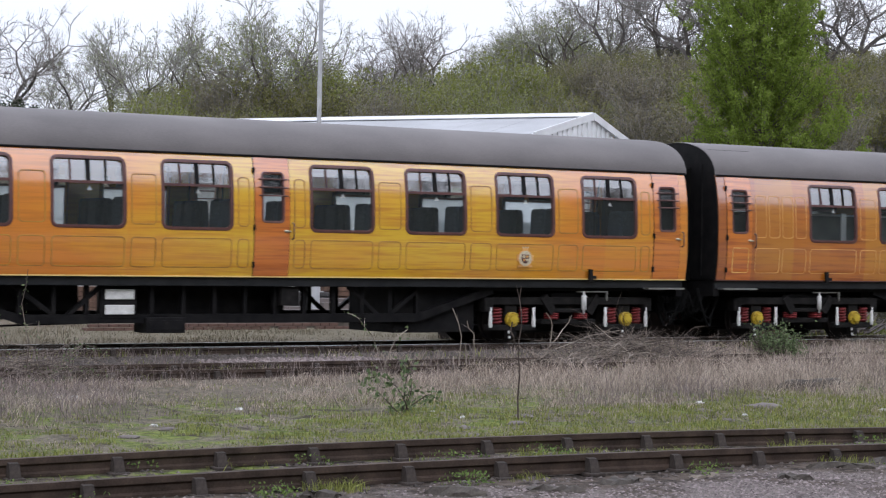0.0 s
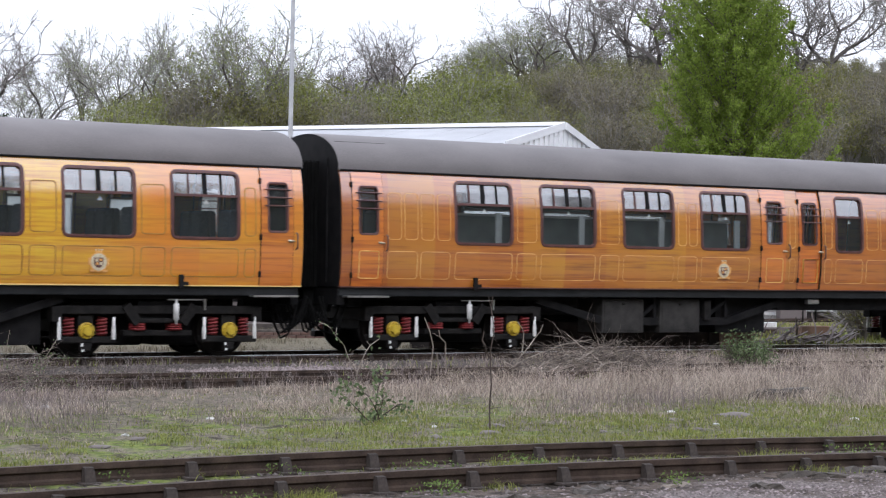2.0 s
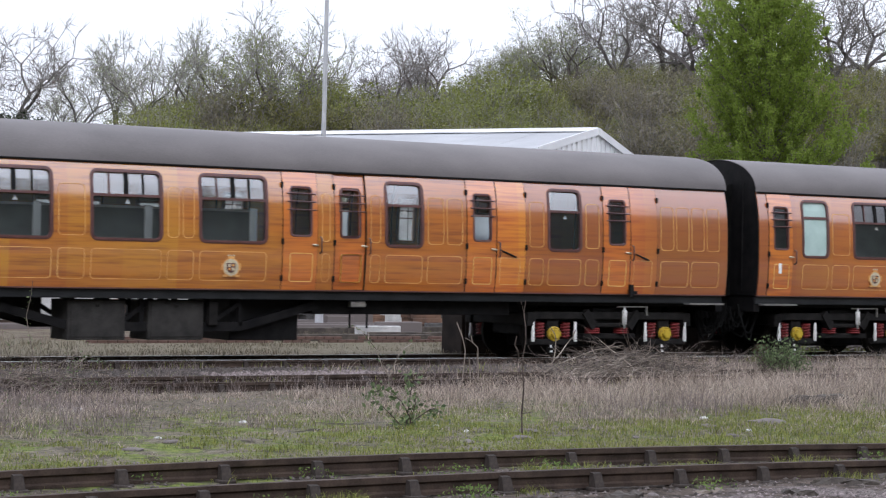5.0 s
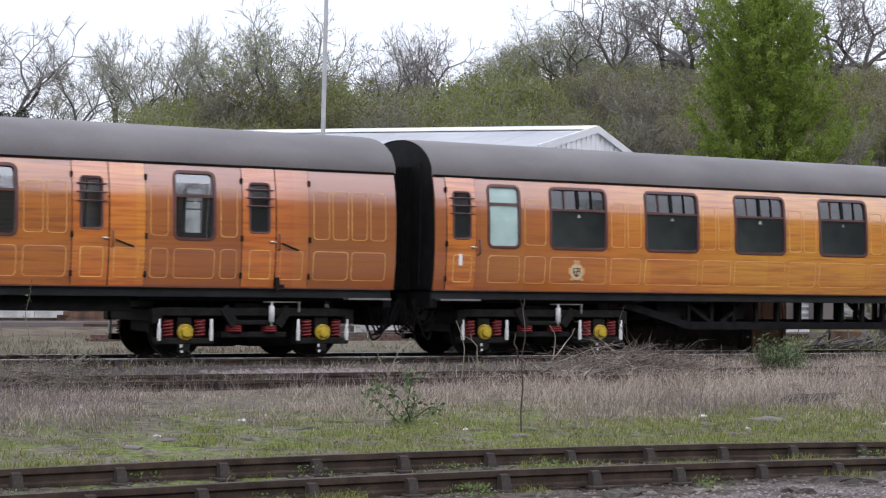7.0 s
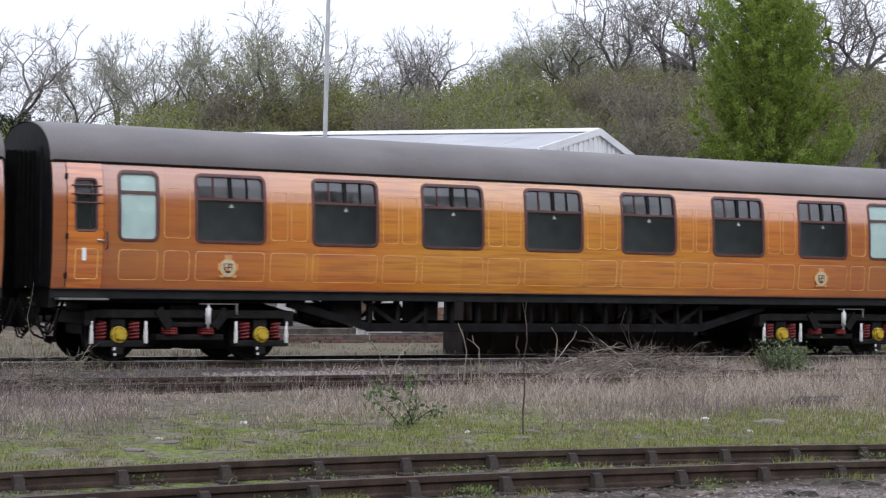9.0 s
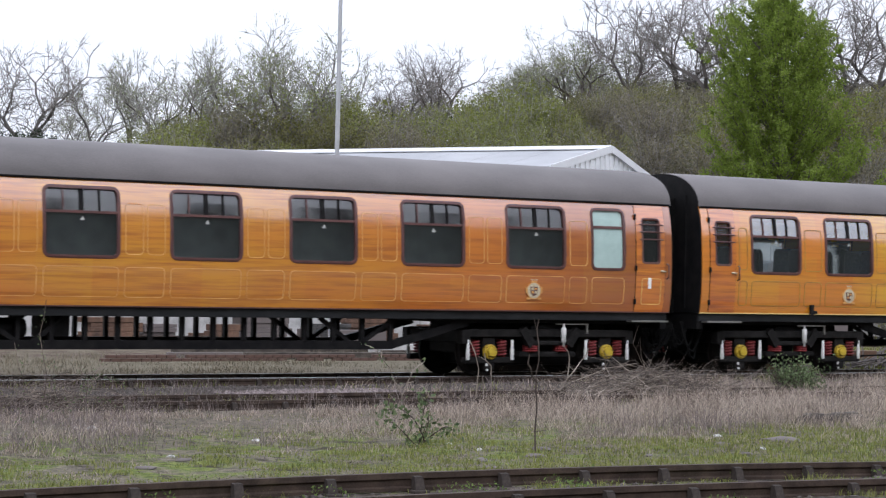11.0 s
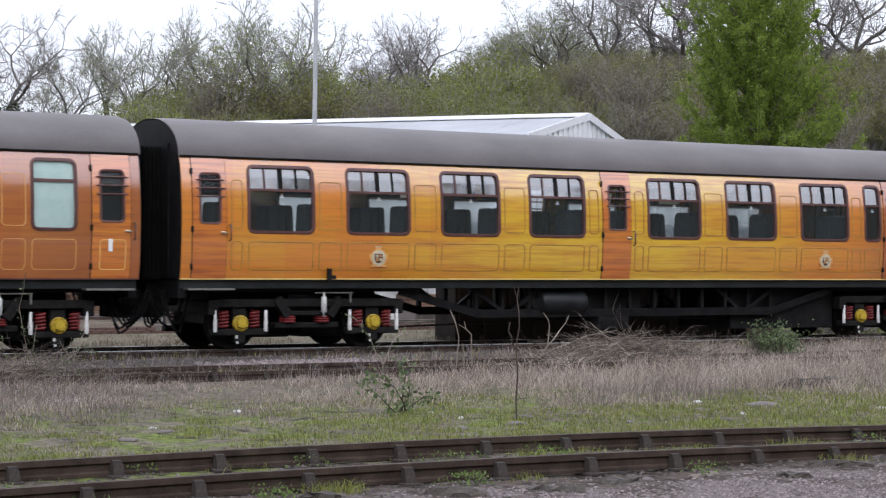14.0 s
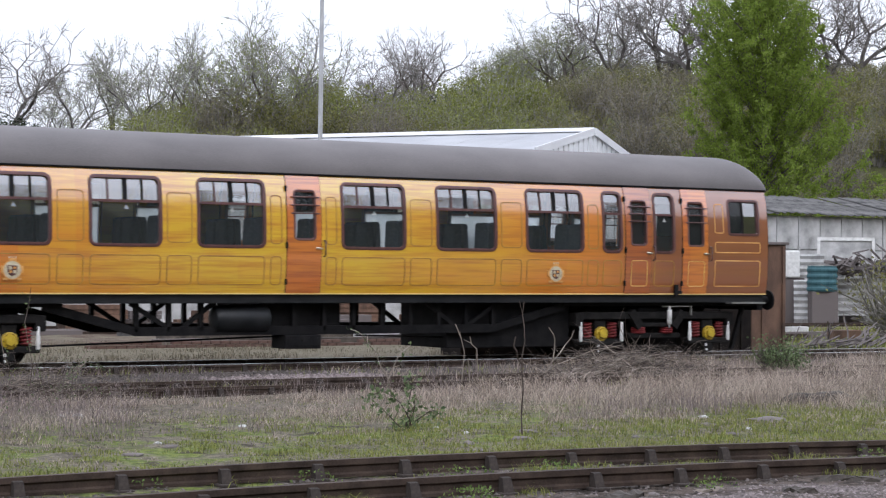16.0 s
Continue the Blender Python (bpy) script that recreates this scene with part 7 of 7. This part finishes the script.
stems("sapling", "thin dark bare sapling in the grass", (11.34, 17.29), [[(0, 0, 0), (0.01, 0, 0.5), (-0.005, 0, 0.85), (0.02, 0, 1.15), (0.015, 0, 1.42)], [(0.01, 0, 0.75), (-0.07, 0, 0.9), (-0.09, 0, 1.05)]], 0.011, DARKSTEM, seed=3, category="sapling")
stems("dead_branch", "pale forked dead branch standing in the grass", (18.0, 26.7), [[(-0.2, 0, 0), (0.1, 0, 0.35), (0.35, 0, 0.62), (0.52, 0, 0.85)], [(0.1, 0, 0.35), (0.14, 0, 0.7), (0.02, 0, 0.9)], [(-0.5, 0, 0), (0.2, 0, 0.3), (0.9, 0, 0.52), (1.5, 0, 0.6)]], 0.012, STICK, seed=4, category="branch")
stems("dead_weed", "pale dead weed stems", (16.3, 26.6), [[(0, 0, 0), (0.05, 0, 0.5), (-0.12, 0, 0.95)], [(0.15, 0, 0), (0.12, 0, 0.4)], [(0.3, 0, 0), (0.28, 0, 0.55), (0.15, 0, 0.75)]], 0.012, STICK, seed=5, category="weed")
stems("bramble", "green bramble with arching stems", (10.55, 18.37), [[(0.1, 0, 0), (-0.05, 0, 0.3), (-0.3, 0, 0.45), (-0.45, 0, 0.4)], [(0, 0, 0), (0.1, 0.1, 0.3), (0.15, 0.1, 0.5), (0.05, 0, 0.62)], [(0, 0, 0), (0.25, -0.1, 0.22), (0.38, -0.1, 0.18)], [(0, 0, 0), (-0.2, 0.1, 0.22), (-0.35, 0.1, 0.3)], [(0.05, 0, 0), (0.1, 0, 0.2), (0.12, 0, 0.36)]], 0.008, DARKSTEM, BRAMBLE, 30, 0.03, 6, "bramble")
stems("bramble", "tall arching bramble stem with dry buds", (11.6, 20.6), [[(0.1, 0, 0), (0.0, 0, 0.45), (-0.18, 0, 0.78), (-0.36, 0, 0.98), (-0.52, 0, 1.05)], [(0, 0, 0.45), (0.12, 0, 0.7), (0.3, 0, 0.85)]], 0.008, STICK, BRAMBLE, 6, 0.025, 7, "bramble")
stems("bramble", "grey-leaved bramble thicket with dry stems", (7.7, 22.2), [[(0, 0, 0), (0.05, 0, 0.6), (-0.05, 0, 1.1), (0.02, 0, 1.5)], [(0.2, 0, 0), (0.4, 0, 0.4), (0.7, 0, 0.62), (0.95, 0, 0.55)], [(-0.3, 0, 0), (-0.2, 0, 0.5), (-0.35, 0, 1.0)], [(0.5, 0, 0), (0.55, 0, 0.5), (0.75, 0, 0.8)], [(-0.1, 0.2, 0), (0.3, 0.2, 0.3), (0.75, 0.2, 0.35), (1.1, 0.2, 0.2)]], 0.0065, BRUSH, BRAMBLE, 16, 0.016, 8, "bramble")
stems("bramble", "grey-leaved bramble thicket with dry stems", (8.6, 24.0), [[(0, 0, 0), (0.2, 0, 0.4), (0.5, 0, 0.55), (0.8, 0, 0.45)], [(0, 0, 0), (-0.15, 0, 0.5), (-0.1, 0, 0.85)], [(0.3, 0, 0), (0.35, 0, 0.4), (0.2, 0, 0.65)]], 0.006, BRUSH, BRAMBLE, 16, 0.016, 9, "bramble")
plant("shrub", [("stem_mass", shrub_proto(61, (DARKSTEM, BRAMBLE), 26, 7, 0.055, 0.8, 1.0)[0][1]), ("crown", shrub_proto(62, (DARKSTEM, BRAMBLE), 26, 8, 0.06, 0.8, 1.0)[1][1])], (22.93, 26.78, -0.15), 0, 0.46, "small grey-green bush beside the line", "shrub", "")
plant("shrub", [("stem_mass", shrub_proto(63, (TWIG, OLIVE), 46, 9, 0.035, 0.9, 1.4)[0][1]), ("crown", shrub_proto(64, (TWIG, OLIVE), 46, 11, 0.035, 0.9, 1.4)[1][1])], (*spot(0.2360, 50)[:2], -0.15), 0, 1.35, "dull olive bush before the scrap heap", "shrub", "")


LITTER = surface("dirty_white_paper", (0.25, 0.25, 0.24), (0.66, 0.66, 0.64), 16, 0.8, bump=0.3)


def lump(x, y, sx, sy, sz, mat, name, label, category, seed):
    rnd = random.Random(seed)
    bm = bmesh.new()
    bmesh.ops.create_icosphere(bm, subdivisions=2, radius=1.0)
    for v in bm.verts:
        k = 1 + 0.28 * noise.noise(v.co * 1.7 + Vector((seed, 0, 0)))
        v.co = Vector((v.co.x * sx * k, v.co.y * sy * k, max(-0.3, v.co.z) * sz * k))
    o = tagged(link(name, bm, mat), label, category)
    o.matrix_basis = pose(x, y, land(x, y) + sz * 0.15, 0, 0, rnd.uniform(0, 360))
    return o


for i, (x, y, s) in enumerate([(9.22, 19.6, 0.055), (8.12, 21.7, 0.10), (14.75, 18.57, 0.06), (13.93, 16.75, 0.05), (8.0, 21.9, 0.05), (10.9, 17.7, 0.05), (10.6, 15.7, 0.045), (7.6, 18.1, 0.05), (10.9, 18.3, 0.04), (16.1, 16.9, 0.07), (12.0, 12.4, 0.03)]):
    lump(x, y, s * 1.0, s * 0.7, s * 0.42, LITTER, "litter", "scrap of white litter on the grass", "litter", i)
for i, (x, y, s) in enumerate([(9.75, 15.6, 0.09), (12.3, 16.6, 0.06), (14.9, 17.6, 0.16), (17.2, 16.9, 0.2), (9.1, 12.05, 0.05), (6.9, 17.0, 0.07)]):
    lump(x, y, s * 1.6, s * 0.8, s * 0.35, SCRAP, "clod", "dark clod on the turf", "clod", 20 + i)


def plank(x, y, length, w, h, turn, label, mat=TIMBER, z=0.0, tilt=0):
    bm = bmesh.new()
    n_ = 7
    rings = []
    for k in range(n_ + 1):
        u = -length / 2 + length * k / n_
        ends_ = 0.55 if k in (0, n_) else 1.0
        rings.append([bm.verts.new((u + random.gauss(0, 0.012), sy * w / 2 * ends_ + random.gauss(0, 0.014), sz * h * ends_ + random.gauss(0, 0.010)))
                      for sy, sz in ((-1, 0), (-0.95, 0.7), (-0.4, 1), (0.4, 1), (0.95, 0.7), (1, 0))])
    for a, c in zip(rings, rings[1:]):
        for i in range(6):
            bm.faces.new((a[i], a[(i + 1) % 6], c[(i + 1) % 6], c[i]))
    bm.faces.new(rings[0])
    bm.faces.new(rings[-1][::-1])
    bmesh.ops.recalc_face_normals(bm, faces=bm.faces[:])
    o = tagged(link("timber", bm, mat), label, "timber")
    o.matrix_basis = pose(x, y, land(x, y) - 0.015 + z, tilt, 0, turn)


plank(17.9, 20.1, 1.15, 0.22, 0.15, -3, "dark rotten baulk lying in the dead grass", TIMBER)
plank(7.2, 11.75, 0.45, 0.20, 0.07, -50, "rotten dark timber end by the rail")
plank(7.95, 11.6, 0.40, 0.16, 0.05, -30, "rotten dark timber end by the rail")
plank(10.9, 11.9, 0.55, 0.12, 0.05, -25, "dark broken timber by the rail")
plank(9.6, 12.0, 0.35, 0.08, 0.03, 10, "pale broken timber by the rail", STICK)

for x, y, ln, w, turn in ((6.3, 12.1, 0.30, 0.12, -20), (8.75, 11.95, 0.42, 0.15, 25), (10.1, 11.55, 0.30, 0.10, -40), (11.7, 12.15, 0.5, 0.13, -12), (12.6, 12.2, 0.3, 0.10, 20), (5.6, 11.7, 0.35, 0.14, 10)):
    plank(x, y, ln, w, 0.05, turn, "dark rotten timber fragment beside the rail")

clod_rnd = random.Random(77)
for i in range(16):
    y = clod_rnd.uniform(14.9, 18.2)
    x = y * clod_rnd.uniform(0.36, 0.95)
    s = clod_rnd.uniform(0.03, 0.08)
    lump(x, y, s * 1.7, s * 0.9, s * 0.5, SCRAP, "clod", "small dark clod on the turf", "clod", 60 + i)


# ---------------------------------------------------------------- the train's run
def run(t):
    for (t0, d0), (t1, d1) in zip(RUN, RUN[1:]):
        if t <= t1:
            return d0 + (d1 - d0) * (t - t0) / (t1 - t0)
    return RUN[-1][1]


def motions():
    for ob, x0 in COACHES:
        walk(ob, [(t, pose(x0 - d, 31.8, 0)) for t, d in RUN])
    times = [round(0.15 * k, 2) for k in range(107)] + [16.0]
    for w in WHEELS:
        p = w.matrix_basis.translation.copy()
        walk(w, [(t, pose(p.x, p.y, p.z, 0, -math.degrees(run(t) / 0.457), 0)) for t in times])


motions()
